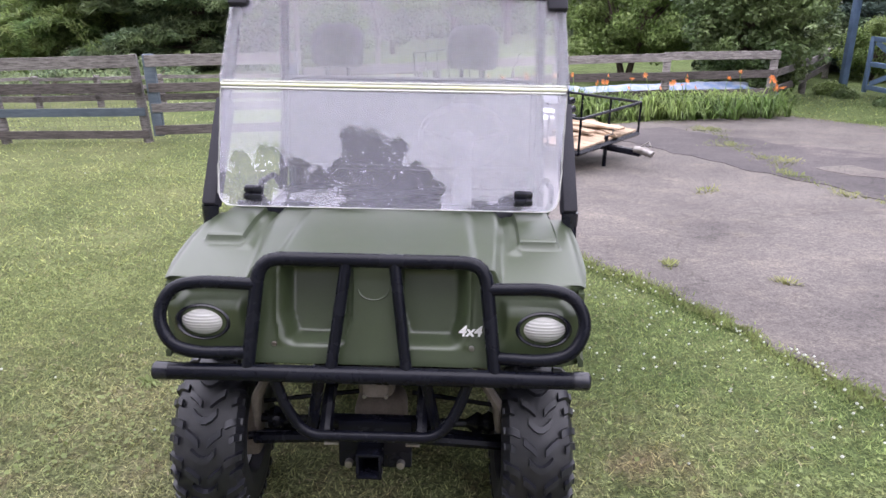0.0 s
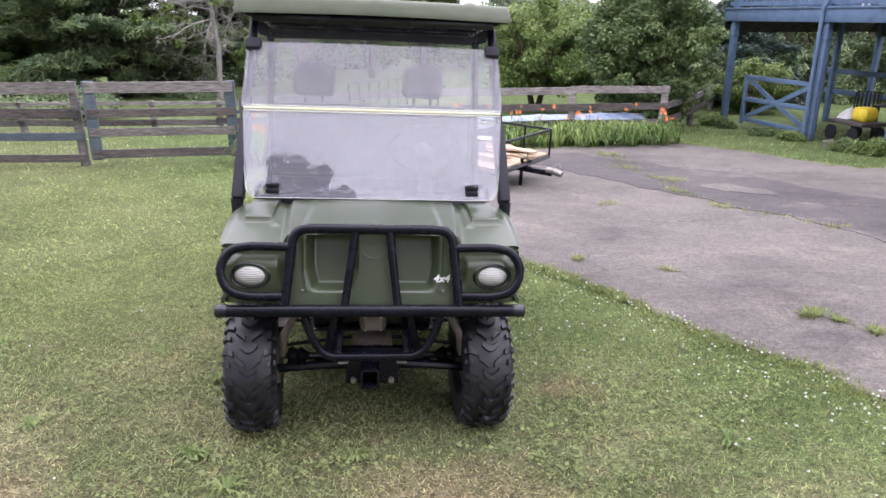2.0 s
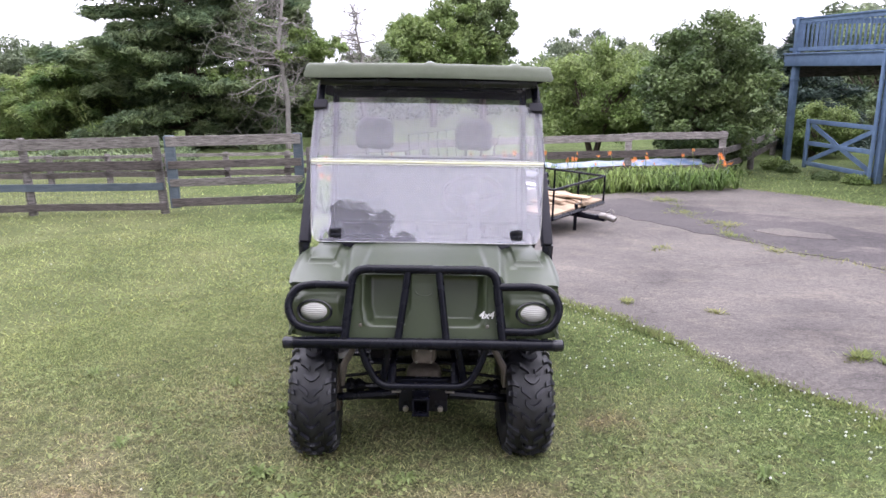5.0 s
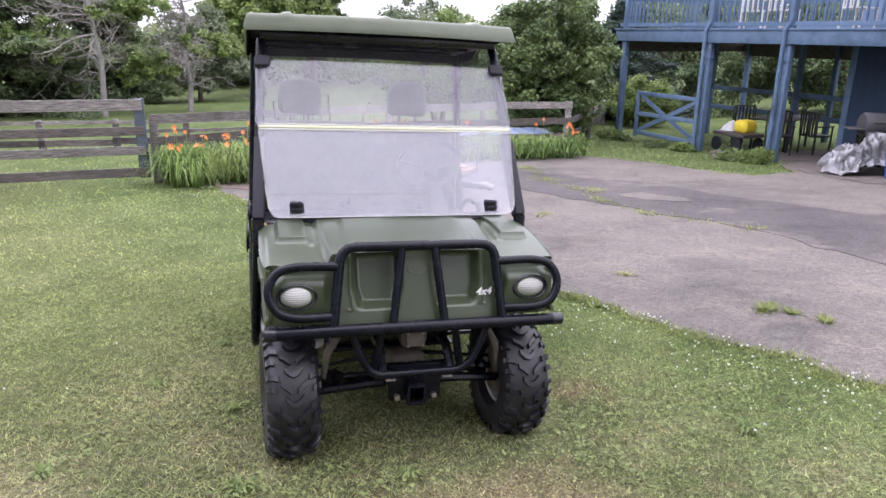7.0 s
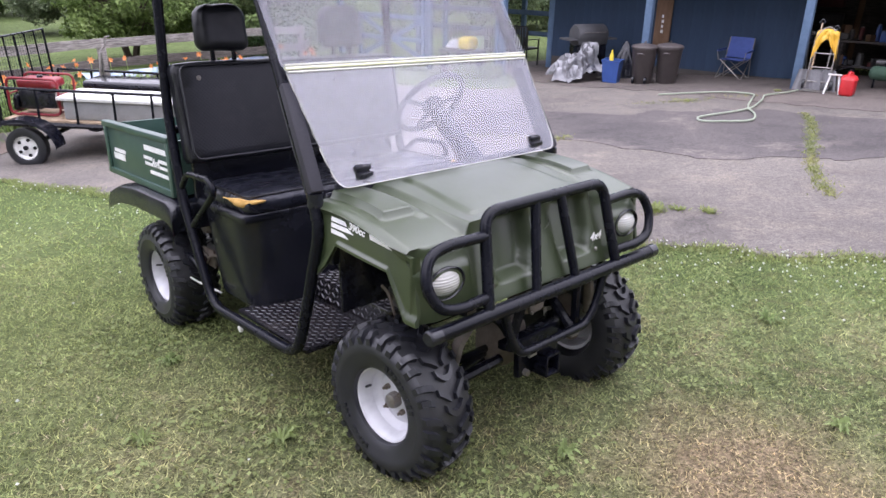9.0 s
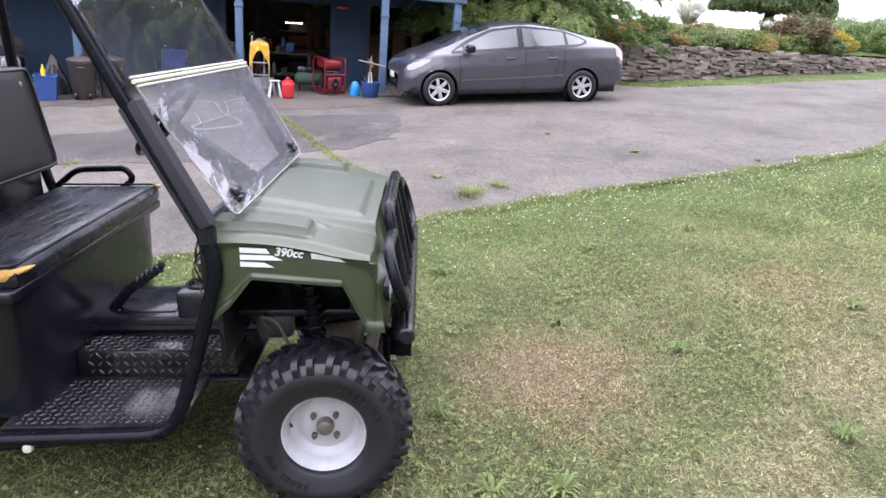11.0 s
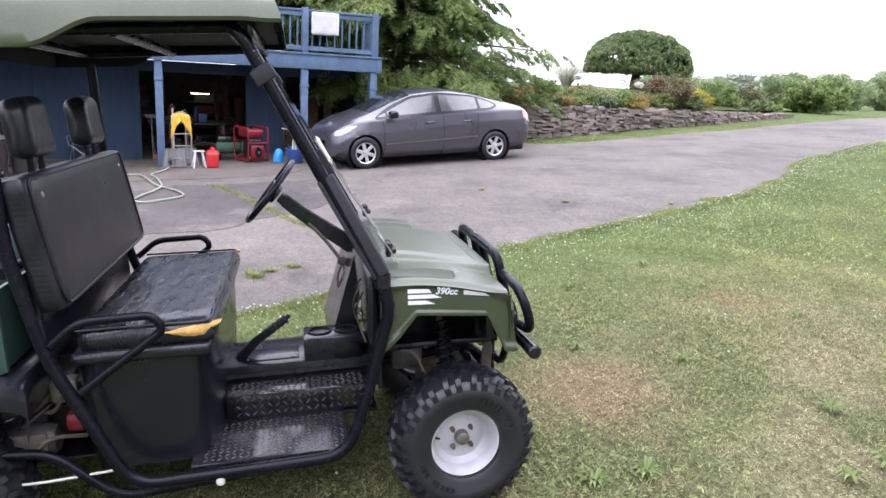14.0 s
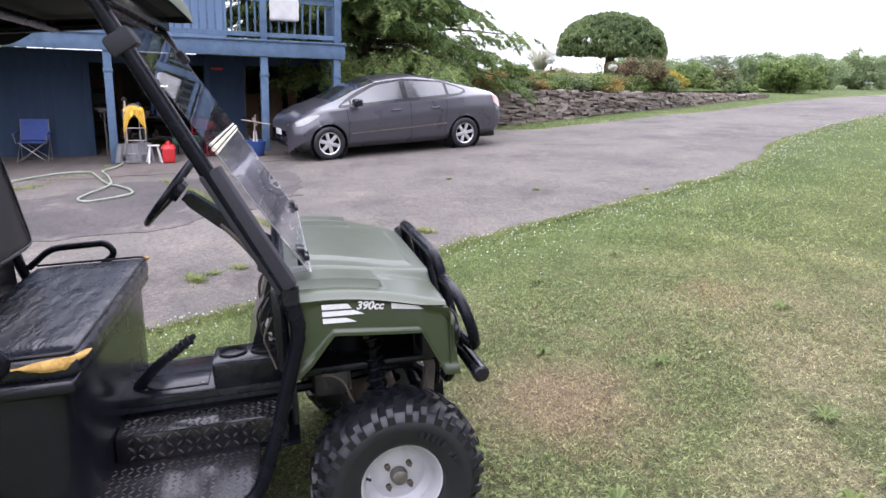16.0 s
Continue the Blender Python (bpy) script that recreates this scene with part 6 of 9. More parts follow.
def broadleaf(name, label, x, y, height, rx, rz, clumps, per, size, material, seed, trunk_r=.14, stems=1, base=None, ry=None, low=0.3, bark=None):
    """A leafy tree: stem or stems, limbs that reach the clumps, a crown of many leaves."""
    g = np.random.default_rng(seed)
    z0 = ground(x, y) if base is None else base
    t = thing(name, label, "tree" if height > 3 else "bush", Matrix.Translation((x, y, z0 - .03)))
    zc = height - rz
    cs = blob_centres(g, clumps, rx, ry or rx, rz, zc, .45, (.10 * rx + .07, .19 * rx + .10))
    bm = bmesh.new()
    for s in range(stems):
        a = 2 * PI * s / stems + g.random()
        lean = Vector((math.cos(a), math.sin(a), 0)) * (.0 if stems == 1 else rx * .35)
        top = lean + Vector((0, 0, zc + rz * .35))
        tube(bm, [lean * .1, lean * .45 + Vector((0, 0, zc * .5)), top], [trunk_r, trunk_r * .75, trunk_r * .25], 8)
    for k in range(min(26, clumps)):
        c = Vector(cs[k][:3])
        st = Vector((c.x * .12, c.y * .12, zc * (low + .5 * g.random())))
        mid = st.lerp(c, .5) + Vector((0, 0, .12 * rz))
        tube(bm, [st, mid, c], [trunk_r * .4, trunk_r * .22, trunk_r * .06], 5)
    part("trunk", bm, bark or M_BARK, t)
    v, f = leaves(cs, size * .74, int(per * 1.8), (1, 1, .8), .35, 1.6, seed)
    crown("crown", v, f, material, t)
    return t


def conifer(name, label, x, y, height, reach, material, seed, levels=22, bare=.06, twigs=13, per=16, needle=.06, droop=.25, base=None, sag=0.0, flat=.22, fans=False):
    """A conifer: whorls of boughs, each with side twigs that carry tufts of fine needles; gaps between the layers."""
    g = np.random.default_rng(seed)
    z0 = ground(x, y) if base is None else base
    t = thing(name, label, "tree", Matrix.Translation((x, y, z0 - .05)))
    bm = bmesh.new()
    tube(bm, [(0, 0, 0), (.05, 0, height * .5), (0, .03, height)], [.028 * height, .018 * height, .01], 9)
    cs, ds = [], []
    for i in range(levels):
        k = i / (levels - 1)
        z = height * (bare + (1 - bare) * k ** .92)
        ln = reach * (1 - k) ** .68 * (.7 + .55 * g.random()) + .2
        m = 5 + int(4 * g.random())
        for j in range(m):
            a = 2 * PI * (j + g.random() * .8) / m + i * 1.3
            L = ln * (.55 + .6 * g.random())
            d = Vector((math.cos(a), math.sin(a), 0))
            n = Vector((-d.y, d.x, 0))
            rise = (.12 - droop) * L + .10 * L * g.normal()
            mid = d * L * .55 + n * .06 * L * g.normal() + Vector((0, 0, z + .04 * L + .4 * rise))
            tip = d * L + n * .1 * L * g.normal() + Vector((0, 0, z + rise))
            tube(bm, [(0, 0, z), mid, tip], [.02 + .010 * L, .012 + .005 * L, .005], 4)
            nn = max(4, int(twigs * L / reach))
            for q in range(nn):
                s = .22 + .78 * (q + g.random()) / nn
                p = (Vector((0, 0, z)).lerp(mid, s * 2) if s < .5 else mid.lerp(tip, s * 2 - 1))
                sgn = 1 if q % 2 else -1
                reach_out = abs(g.normal()) * (.17 * L * (1.2 - s) + .08)
                e = (d * .75 + n * sgn).normalized()
                c = p + e * reach_out + Vector((0, 0, .05 * g.normal() - sag * .35 * reach_out - sag * .08 * abs(g.normal())))
                cs.append((c.x, c.y, c.z, .14 + .055 * L * (1.2 - s)))
                ds.append((e.x + d.x * .6, e.y + d.y * .6, .25 - sag))
    part("trunk", bm, M_BARK, t)
    c = np.repeat(np.array(cs), per, axis=0)
    dd = np.repeat(np.array(ds), per, axis=0)
    n = len(c)
    r = g.normal(size=(n, 3))
    r /= np.linalg.norm(r, axis=1, keepdims=True)
    p = c[:, :3] + r * g.random((n, 1)) ** .5 * c[:, 3:4] * np.array([1.25, 1.25, flat * 2])
    if fans:
        # flat hanging sprays: needles in two ranks along each twig, narrowing to its tip
        ax = dd / np.linalg.norm(dd, axis=1, keepdims=True)
        cross = np.cross(ax, np.array([0, 0, 1.0]))
        cross /= np.linalg.norm(cross, axis=1, keepdims=True)
        along = g.random((n, 1)) * 1.9 - .5
        rank = np.where(g.random((n, 1)) < .5, -1.0, 1.0)
        p = c[:, :3] + ax * along * c[:, 3:4] + cross * rank * g.random((n, 1)) * (1.5 - along) * .30 * c[:, 3:4]
        p[:, 2:3] += -.22 * (along + .5) ** 2 * c[:, 3:4] * .5 + .02 * g.normal(size=(n, 1))
        dd = ax + cross * rank * .7
    tt = dd / np.linalg.norm(dd, axis=1, keepdims=True) + g.normal(size=(n, 3)) * .42
    tt /= np.linalg.norm(tt, axis=1, keepdims=True)
    bb = np.cross(tt, g.normal(size=(n, 3)) + np.array([0, 0, 1.5]))
    bb /= np.linalg.norm(bb, axis=1, keepdims=True)
    ln = needle * (2.4 + 2.4 * g.random((n, 1)))
    v = np.stack([p - tt * ln * .4 + bb * needle * .36, p - tt * ln * .4 - bb * needle * .36, p + tt * ln * .6], 1).reshape(-1, 3)
    crown("crown", v, np.arange(n * 3).reshape(-1, 3), material, t, "layered boughs of fine needles")
    return t


L_PINE = leaf_material("pine_needles", (0.092, 0.140, 0.078), (0.235, 0.292, 0.145), None, .55, .4, .45)
L_HEMLOCK = leaf_material("hemlock_needles", (0.098, 0.160, 0.053), (0.255, 0.315, 0.115), None, .55, .4, .55)
L_OAK = leaf_material("broad_leaves", (0.095, 0.142, 0.056), (0.180, 0.230, 0.098))
L_LIGHT = leaf_material("light_leaves", (0.120, 0.180, 0.050), (0.190, 0.245, 0.085))
L_GREY = leaf_material("grey_green_leaves", (0.118, 0.152, 0.092), (0.188, 0.222, 0.136))
L_BUSH = leaf_material("bush_leaves", (0.066, 0.108, 0.040), (0.140, 0.188, 0.072), None, .40)
L_LILY = leaf_material("lily_blades", (0.095, 0.160, 0.040), (0.205, 0.270, 0.082), None, .45, .65)
L_ORANGE = leaf_material("orange_petals", (0.76, 0.24, 0.07), (0.84, 0.36, 0.14), None, .5, .2)
L_RUSSET = leaf_material("russet_leaves", (0.150, 0.105, 0.060), (0.120, 0.150, 0.062), None, .5)
L_PALEGRASS = leaf_material("pale_grass", (0.42, 0.43, 0.34), (0.55, 0.54, 0.46), None, .6, .25)
L_YELLOW = leaf_material("yellow_leaves", (0.42, 0.34, 0.05), (0.28, 0.26, 0.06), None, .5, .25)
L_WHITEF = leaf_material("white_petals", (0.62, 0.62, 0.58), (0.55, 0.58, 0.5), None, .6, .15)
L_PINKF = leaf_material("yellow_brown_leaves", (0.260, 0.190, 0.075), (0.200, 0.210, 0.080), None, .6, .2)
L_AMBER = leaf_material("amber_petals", (0.42, 0.26, 0.09), (0.24, 0.24, 0.08), None, .6, .25)
# pale, even greens: the haze of distance is put into the leaf colour
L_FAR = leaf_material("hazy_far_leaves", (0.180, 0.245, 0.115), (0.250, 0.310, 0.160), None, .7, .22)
L_SPRUCE = leaf_material("spruce_needles", (0.034, 0.056, 0.045), (0.070, 0.100, 0.078), None, .55, .35, .2)
L_MASS = leaf_material("far_foliage", (0.140, 0.185, 0.085), (0.205, 0.240, 0.120))


def dead_tree(x, y, height, seed):
    """A bare tree: crooked limbs that fork three times into fine drooping twigs."""
    g = np.random.default_rng(seed)
    t = thing("dead_tree", "bare grey tree with twisted broken branches", "tree", Matrix.Translation((x, y, ground(x, y) - .05)))

    def limb(bm, p, d, ln, r, depth):
        pts, q = [p], p
        for _ in range(5):
            d = (d + Vector(g.normal(size=3)) * .34 + Vector((0, 0, .05))).normalized()
            q = q + d * ln / 5
            pts.append(q)
        tube(bm, pts, [r, r * .85, r * .7, r * .55, r * .42, r * .25], 4 if depth else 3, 0, False, False)
        if depth:
            for _ in range(5 if depth > 1 else 6):
                i = 1 + int(g.random() * 5)
                nd = (d * .6 + Vector(g.normal(size=3)) * .8).normalized()
                limb(bm, pts[min(i, 5)], nd, ln * (.38 + .28 * g.random()), max(.007, r * .5), depth - 1)
    part("trunk", tubed([(0, 0, 0), (.10, 0, height * .22), (-.10, .05, height * .45), (.12, .1, height * .62), (-.08, .05, height * .82), (0.1, 0, height)], [.11, .09, .075, .055, .032, .012], 8), M_DEADBARK, t)
    for k in range(34):
        bm = bmesh.new()
        a = g.random() * 2 * PI if k % 3 else PI + g.normal() * .6
        z = height * (.16 + .80 * g.random())
        limb(bm, Vector((0, 0, z)), Vector((math.cos(a), math.sin(a), .25 * g.normal() + .1)), height * (.36 - .27 * z / height) * (.7 + .6 * g.random()), .030, 2)
        part("branch", bm, M_DEADBARK, t)
    cs = [(-1.6 + a, b, c, .26) for a, b, c in g.normal(size=(34, 3)) * np.array([.55, .5, .3]) + np.array([0, 0, height * .30])]
    cs += [(1.2 + a, b, c, .24) for a, b, c in g.normal(size=(34, 3)) * np.array([.6, .5, .28]) + np.array([0, 0, height * .44])]
    v, f = leaves(cs, .085, 90, (1, 1, .7), .4, 1.6, seed)
    crown("vine_leaves", v, f, L_LIGHT, t, "light green climbing leaves")


def lily_bed(x, y, w, d, turn, n, flowers, seed, tall=1.0):
    """A clump of day lilies: long arching blades in fans, tall stems with orange blooms."""
    g = np.random.default_rng(seed)
    mm = Matrix.Translation((x, y, ground(x, y))) @ Matrix.Rotation(radians(turn), 4, "Z")
    t = thing("day_lilies", "clump of orange day lilies beside the driveway", "flowers", mm)
    V, F = [], []
    fans = [((g.random() - .5) * w, (g.random() - .5) * d) for _ in range(max(6, n // 16))]
    for k in range(n):
        fx, fy = fans[k % len(fans)]
        px, py = fx + g.normal() * .03, fy + g.normal() * .03
        a, hgt, out = g.random() * 2 * PI, (.24 + .24 * g.random()) * tall, (.28 + .36 * g.random()) * (.5 + .5 * tall)
        dx, dy = math.cos(a), math.sin(a)
        prev = None
        for s in range(7):
            u = s / 6
            r = out * u ** 1.25
            z = hgt * (math.sin(u * 2.55) * 1.02 - .12 * u * u)
            wd = .014 * (1 - u * .92) + .001
            b = len(V)
            V += [(px + dx * r - dy * wd, py + dy * r + dx * wd, z), (px + dx * r + dy * wd, py + dy * r - dx * wd, z)]
            if prev is not None:
                F.append((prev, prev + 1, b + 1, b))
            prev = b
    ob = crown("foliage", V, F, L_LILY, t, "arching green blades")
    ob["kind"] = "stuff"
    for k in range(flowers):
        px, py = (g.random() - .5) * w, (g.random() - .5) * d
        hgt = (.48 + .30 * g.random()) * (.4 + .6 * tall)
        tip = Vector((px + g.normal() * .08, py + g.normal() * .08, hgt))
        stem = part("stem", tubed([(px, py, 0), (px * .5 + tip.x * .5, py * .5 + tip.y * .5, hgt * .55), tip], .005, 4), L_LILY, t)
        ax = Vector((g.normal(), g.normal() - .6, .5)).normalized()
        q = ax.to_track_quat("Z", "Y").to_matrix()
        bm = bmesh.new()
        k2 = .44 + .32 * g.random()
        for i in range(6):
            a = i * PI / 3
            e = q @ Vector((math.cos(a), math.sin(a), 0))
            sd = q @ Vector((-math.sin(a), math.cos(a), 0))
            bm.faces.new([bm.verts.new(v) for v in (tip, tip + (ax * .05 + e * .045 + sd * .024) * k2, tip + (ax * .055 + e * .095) * k2, tip + (ax * .05 + e * .045 - sd * .024) * k2)])
        part("bloom", bm, L_ORANGE, stem, "orange bloom")


def umbrella_tree(x, y, base):
    """A grafted weeping tree: clipped dome of hanging leaves on a short stem."""
    g = np.random.default_rng(12)
    t = thing("weeping_tree", "dome-shaped weeping tree on a short stout stem", "tree", Matrix.Translation((x, y, base)) @ Matrix.Diagonal((.87, .87, .96, 1)))
    bm = bmesh.new()
    tube(bm, [(0, 0, -.2), (.03, 0, .35), (0, 0, .9), (0, 0, 1.6)], [.24, .19, .17, .08], 9)
    for k in range(14):
        a = k * 2 * PI / 14
        d = Vector((math.cos(a), math.sin(a), 0))
        tube(bm, [(0, 0, 1.2), d * .9 + Vector((0, 0, 1.75)), d * 1.75 + Vector((0, 0, .95))], [.06, .035, .012], 5)
    part("trunk", bm, M_BARK, t)
    cs = []
    for k in range(1900):
        a, u = g.random() * 2 * PI, g.random() ** .5
        r = 2.05 * u * (1 + .04 * math.sin(5 * a))
        z = .80 + 1.30 * math.sqrt(max(0, 1 - (r / 2.12) ** 2.1)) - .12 * g.random()
        if k % 3 == 0:
            z = .74 + .16 * g.random() + .22 * (1 - u)
        cs.append((r * math.cos(a), r * math.sin(a), z + .05 * math.sin(r * 9 + a * 4), .15))
    for k in range(420):
        a, r = g.random() * 2 * PI, 1.55 + .48 * g.random()
        cs.append((r * math.cos(a), r * math.sin(a), .74 + .30 * g.random(), .14))
    v, f = leaves(cs, .062, 38, (1, 1, .8), .3, 2.2, 5, .9)
    crown("crown", v, f, L_OAK, t)


# behind the paddock
conifer("pine_tree", "large dark green pine behind the paddock fence", -11.5, 28.0, 14.2, 4.9, L_PINE, 21, 30, .01, 52, 38, .105, .10, None, .22, .40)
conifer("pine_tree", "dark green pine behind the paddock fence", -8.6, 33.0, 7.2, 2.8, L_PINE, 23, 20, .02, 28, 32, .12, .10, None, .25, .55)
conifer("pine_tree", "lower green pine behind the paddock fence", -16.8, 28.5, 4.0, 4.0, L_HEMLOCK, 22, 17, .02, 34, 34, .10, .14, None, .30, .6)
dead_tree(-6.9, 25.5, 8.6, 31)
dead_tree(-4.3, 27.5, 5.6, 33)
broadleaf("oak_tree", "broad green tree behind the vehicle and the fence", -1.9, 39.0, 6.6, 3.2, 2.4, 230, 120, .15, L_LIGHT, 41, .2)
broadleaf("oak_tree", "green tree beyond the fence", 1.0, 41.0, 8.3, 2.1, 2.7, 160, 110, .16, L_OAK, 46, .2)
broadleaf("ash_tree", "grey-green tree beyond the fence", 6.0, 33.0, 4.4, 2.7, 2.0, 250, 120, .115, L_GREY, 42, .16)
broadleaf("ash_tree", "grey-green tree beyond the fence", 9.4, 31.0, 3.9, 2.5, 1.8, 190, 110, .115, L_OAK, 43, .16)
broadleaf("maple_tree", "light green tree behind the lily bed", 3.9, 20.5, 3.35, 1.8, 1.5, 190, 120, .085, L_LIGHT, 44, .10, 2)
broadleaf("lilac_bush", "tall dark green bush at the end of the fence", 5.85, 16.2, 3.72, 1.45, 1.80, 270, 130, .080, L_BUSH, 45, .09, 5, None, 1.4, .15)
broadleaf("maple_tree", "green tree behind the deck", 15.5, 25.5, 4.6, 3.6, 2.2, 200, 110, .13, L_PINE, 47, .16)
broadleaf("maple_tree", "green tree behind the deck", 20.5, 22.0, 4.8, 3.6, 2.3, 200, 110, .13, L_PINE, 48, .16)
conifer("spruce_tree", "dark blue-green spruce behind the deck", 11.0, 22.6, 3.9, 1.9, L_SPRUCE, 74, 18, .02, 22, 24, .085, .12, None, .15, .5)
broadleaf("round_bush", "clipped light green bush behind the deck rail", 10.1, 19.4, 1.5, 1.05, .72, 80, 100, .06, L_LIGHT, 49, .05, 3)
broadleaf("ash_tree", "grey-green tree beyond the field", -4.6, 34.0, 4.0, 2.0, 1.7, 130, 90, .13, L_GREY, 50, .12)
broadleaf("ash_tree", "grey-green tree beyond the field", -25.0, 38.0, 5.4, 3.6, 2.6, 130, 90, .17, L_GREY, 51, .12)
for i, (x, y, hh, r) in enumerate(((-33, 44, 4.6, 5), (-20, 46, 4.2, 5), (-10, 48, 3.8, 5), (-4, 50, 3.6, 5), (4, 50, 4.0, 5), (13, 46, 4.6, 5), (24, 38, 7, 6), (31, 30, 7, 6), (38, 20, 7, 6), (13.5, 36, 4.2, 4))):
    broadleaf("woodland_tree", "dense green tree in the wood beyond the field", x, y, hh, r, hh * .46, 95, 70, .29, (L_GREY, L_OAK, L_MASS)[i % 3], 60 + i, .2)
for i in range(6):
    broadleaf("brush_clump", "dark tangled brush beyond the far fence", -23 + 2.7 * i, 18.6 + .5 * (i % 2), .60 + .12 * (i % 3), 1.6, .42, 45, 60, .085, L_PINE, 120 + i, .04, 3)
for i, (x, y) in enumerate(((6.8, 19.2), (9.0, 21.5), (11.6, 23.0), (14.2, 23.5))):
    broadleaf("brush_clump", "dark tangled brush behind the fence", x, y, 1.9 + .3 * (i % 3), 1.6, 1.0, 80, 80, .10, L_PINE, 140 + i, .04, 3)
# beside the house
conifer("hemlock_tree", "broad drooping hemlock beside the house", 14.9, .80, 7.4, 3.3, L_HEMLOCK, 71, 36, .15, 42, 40, .047, .26, .35, .9, .34, True)
conifer("hemlock_tree", "drooping hemlock behind the house", 17.0, 2.5, 6.4, 2.6, L_HEMLOCK, 72, 22, .10, 22, 34, .055, .26, .4, .9, .34, True)
umbrella_tree(20.5, -8.25, 1.44)
# maples across and behind the lawn: seen in the windshield
for i, (x, y, hh, r) in enumerate(((-1.0, -7.8, 17.2, 2.0), (-4.3, -7.2, 15.4, 2.1), (1.9, -8.2, 14.3, 1.8))):
    broadleaf("maple_tree", "tall maple at the edge of the lawn", x, y, hh, r, 5.6, 120, 110, .14, L_OAK, 81 + i, .24)
# added trees, never in view: they block side light and darken reflections
for i, (x, y, hh, r) in enumerate(((-18, 5, 11, 4.5), (-20, -4, 12, 5), (-19, -13, 11, 5), (-11, -17, 10, 5), (-3, -19, 9, 5), (5, -21, 9, 5))):
    broadleaf("woodland_tree", "unseen tree added past the lawn to darken side light and reflections", x, y, hh, r, hh * .48, 80, 70, .34, (L_OAK, L_BUSH)[i % 2], 90 + i, .2)


# ---- paddock fence ----
def fence_run(points, label, boards, post_h=1.33, wire=0.0):
    f = thing("board_fence", label, "fence", Matrix.Identity(4))
    r = random.Random(len(points) * 7 + int(points[0][0]))
    for i, (x, y) in enumerate(points):
        z = ground(x, y)
        lean = pose(x, y, z - .05, r.uniform(-2.5, 2.5), r.uniform(-3, 3), r.uniform(0, 30))
        bm = lathed([(.078, 0), (.080, post_h * .4), (.072, post_h), (.060, post_h + .03), (.0, post_h + .035)], 9, "z", lean)
        for v in bm.verts:
            v.co.x += .008 * noise.noise(v.co * 4)
        part("post", bm, M_OLDWOOD, f, "round weathered post")
    for (xa, ya), (xb, yb) in zip(points, points[1:]):
        n = math.hypot(xb - xa, yb - ya)
        for z, w, m in boards:
            za, zb = ground(xa, ya) + z + r.uniform(-.02, .02), ground(xb, yb) + z + r.uniform(-.02, .02)
            d = Vector((xb - xa, yb - ya, zb - za))
            bm = boxed(-.016, .016, -w / 2, w / 2, -.06, n + .06, 0)
            bmesh.ops.subdivide_edges(bm, edges=[e for e in bm.edges if e.calc_length() > .5], cuts=8)
            for v in bm.verts:
                v.co.y += .010 * noise.noise((v.co.z * 1.3, xa + z, v.co.y)) + .006 * noise.noise((v.co.z * 7, xb, v.co.y * 20))
            q = d.normalized()
            side = q.cross(Vector((0, 0, 1))).normalized()
            upv = side.cross(q)
            rot = Matrix((side, upv, q)).transposed().to_4x4()
            bmesh.ops.transform(bm, matrix=Matrix.Translation(Vector((xa, ya, za)) - side * (-.07)) @ rot, verts=bm.verts[:])
            part("board", bm, m, f)
        if wire:
            bm = bmesh.new()
            za, zb = ground(xa, ya), ground(xb, yb)
            for k in range(int(n / .10)):
                u = (k + .5) / int(n / .10)
                x, y, z = xa + (xb - xa) * u, ya + (yb - ya) * u + .05, za + (zb - za) * u
                tube(bm, [(x, y, z + .04), (x, y, z + wire)], .0022, 3, 0, False, False)
            for k in range(int(wire / .10)):
                z = .05 + .10 * k
                tube(bm, [(xa, ya + .05, za + z), (xb, yb + .05, zb + z)], .0022, 3, 0, False, False)
            ob = part("wire_mesh", bm, M_WIRE, f, "thin grey welded wire behind the boards")
            ob["kind"] = "stuff"
    return f


M_WIRE = plain("dull_fence_wire", (0.16, 0.16, 0.16), (0.10, 0.09, 0.085), 0.6, 0.4)
BOARDS = [(1.30, .19, M_OLDWOOD), (.90, .16, M_DARKBOARD), (.50, .13, M_GATEWOOD), (.15, .13, M_DARKBOARD)]
fence_run([(-15.8, 10.85), (-13.2, 10.9), (-10.6, 10.95), (-8.0, 11.0), (-5.55, 11.02)], "grey weathered four-board paddock fence", BOARDS, 1.42, 1.2)
fence_run([(-2.95, 11.55), (-0.87, 12.75), (1.35, 13.6), (3.48, 14.0), (5.6, 14.25)], "grey weathered board fence behind the lilies", [(1.06, .15, M_OLDWOOD), (.70, .15, M_DARKBOARD), (.36, .14, M_DARKBOARD)], 1.14)
fence_run([(5.6, 14.25), (7.2, 16.6), (9.2, 20.0)], "low weathered fence running behind the bush", [(.7, .14, M_OLDWOOD), (.35, .14, M_DARKBOARD)], .8)
fence_run([(-24 + 1.5 * k, 15.6 + .02 * k) for k in range(16)], "low weathered fence across the field", [(.66, .075, M_OLDWOOD), (.46, .075, M_OLDWOOD), (.22, .14, M_DARKBOARD)], .74)


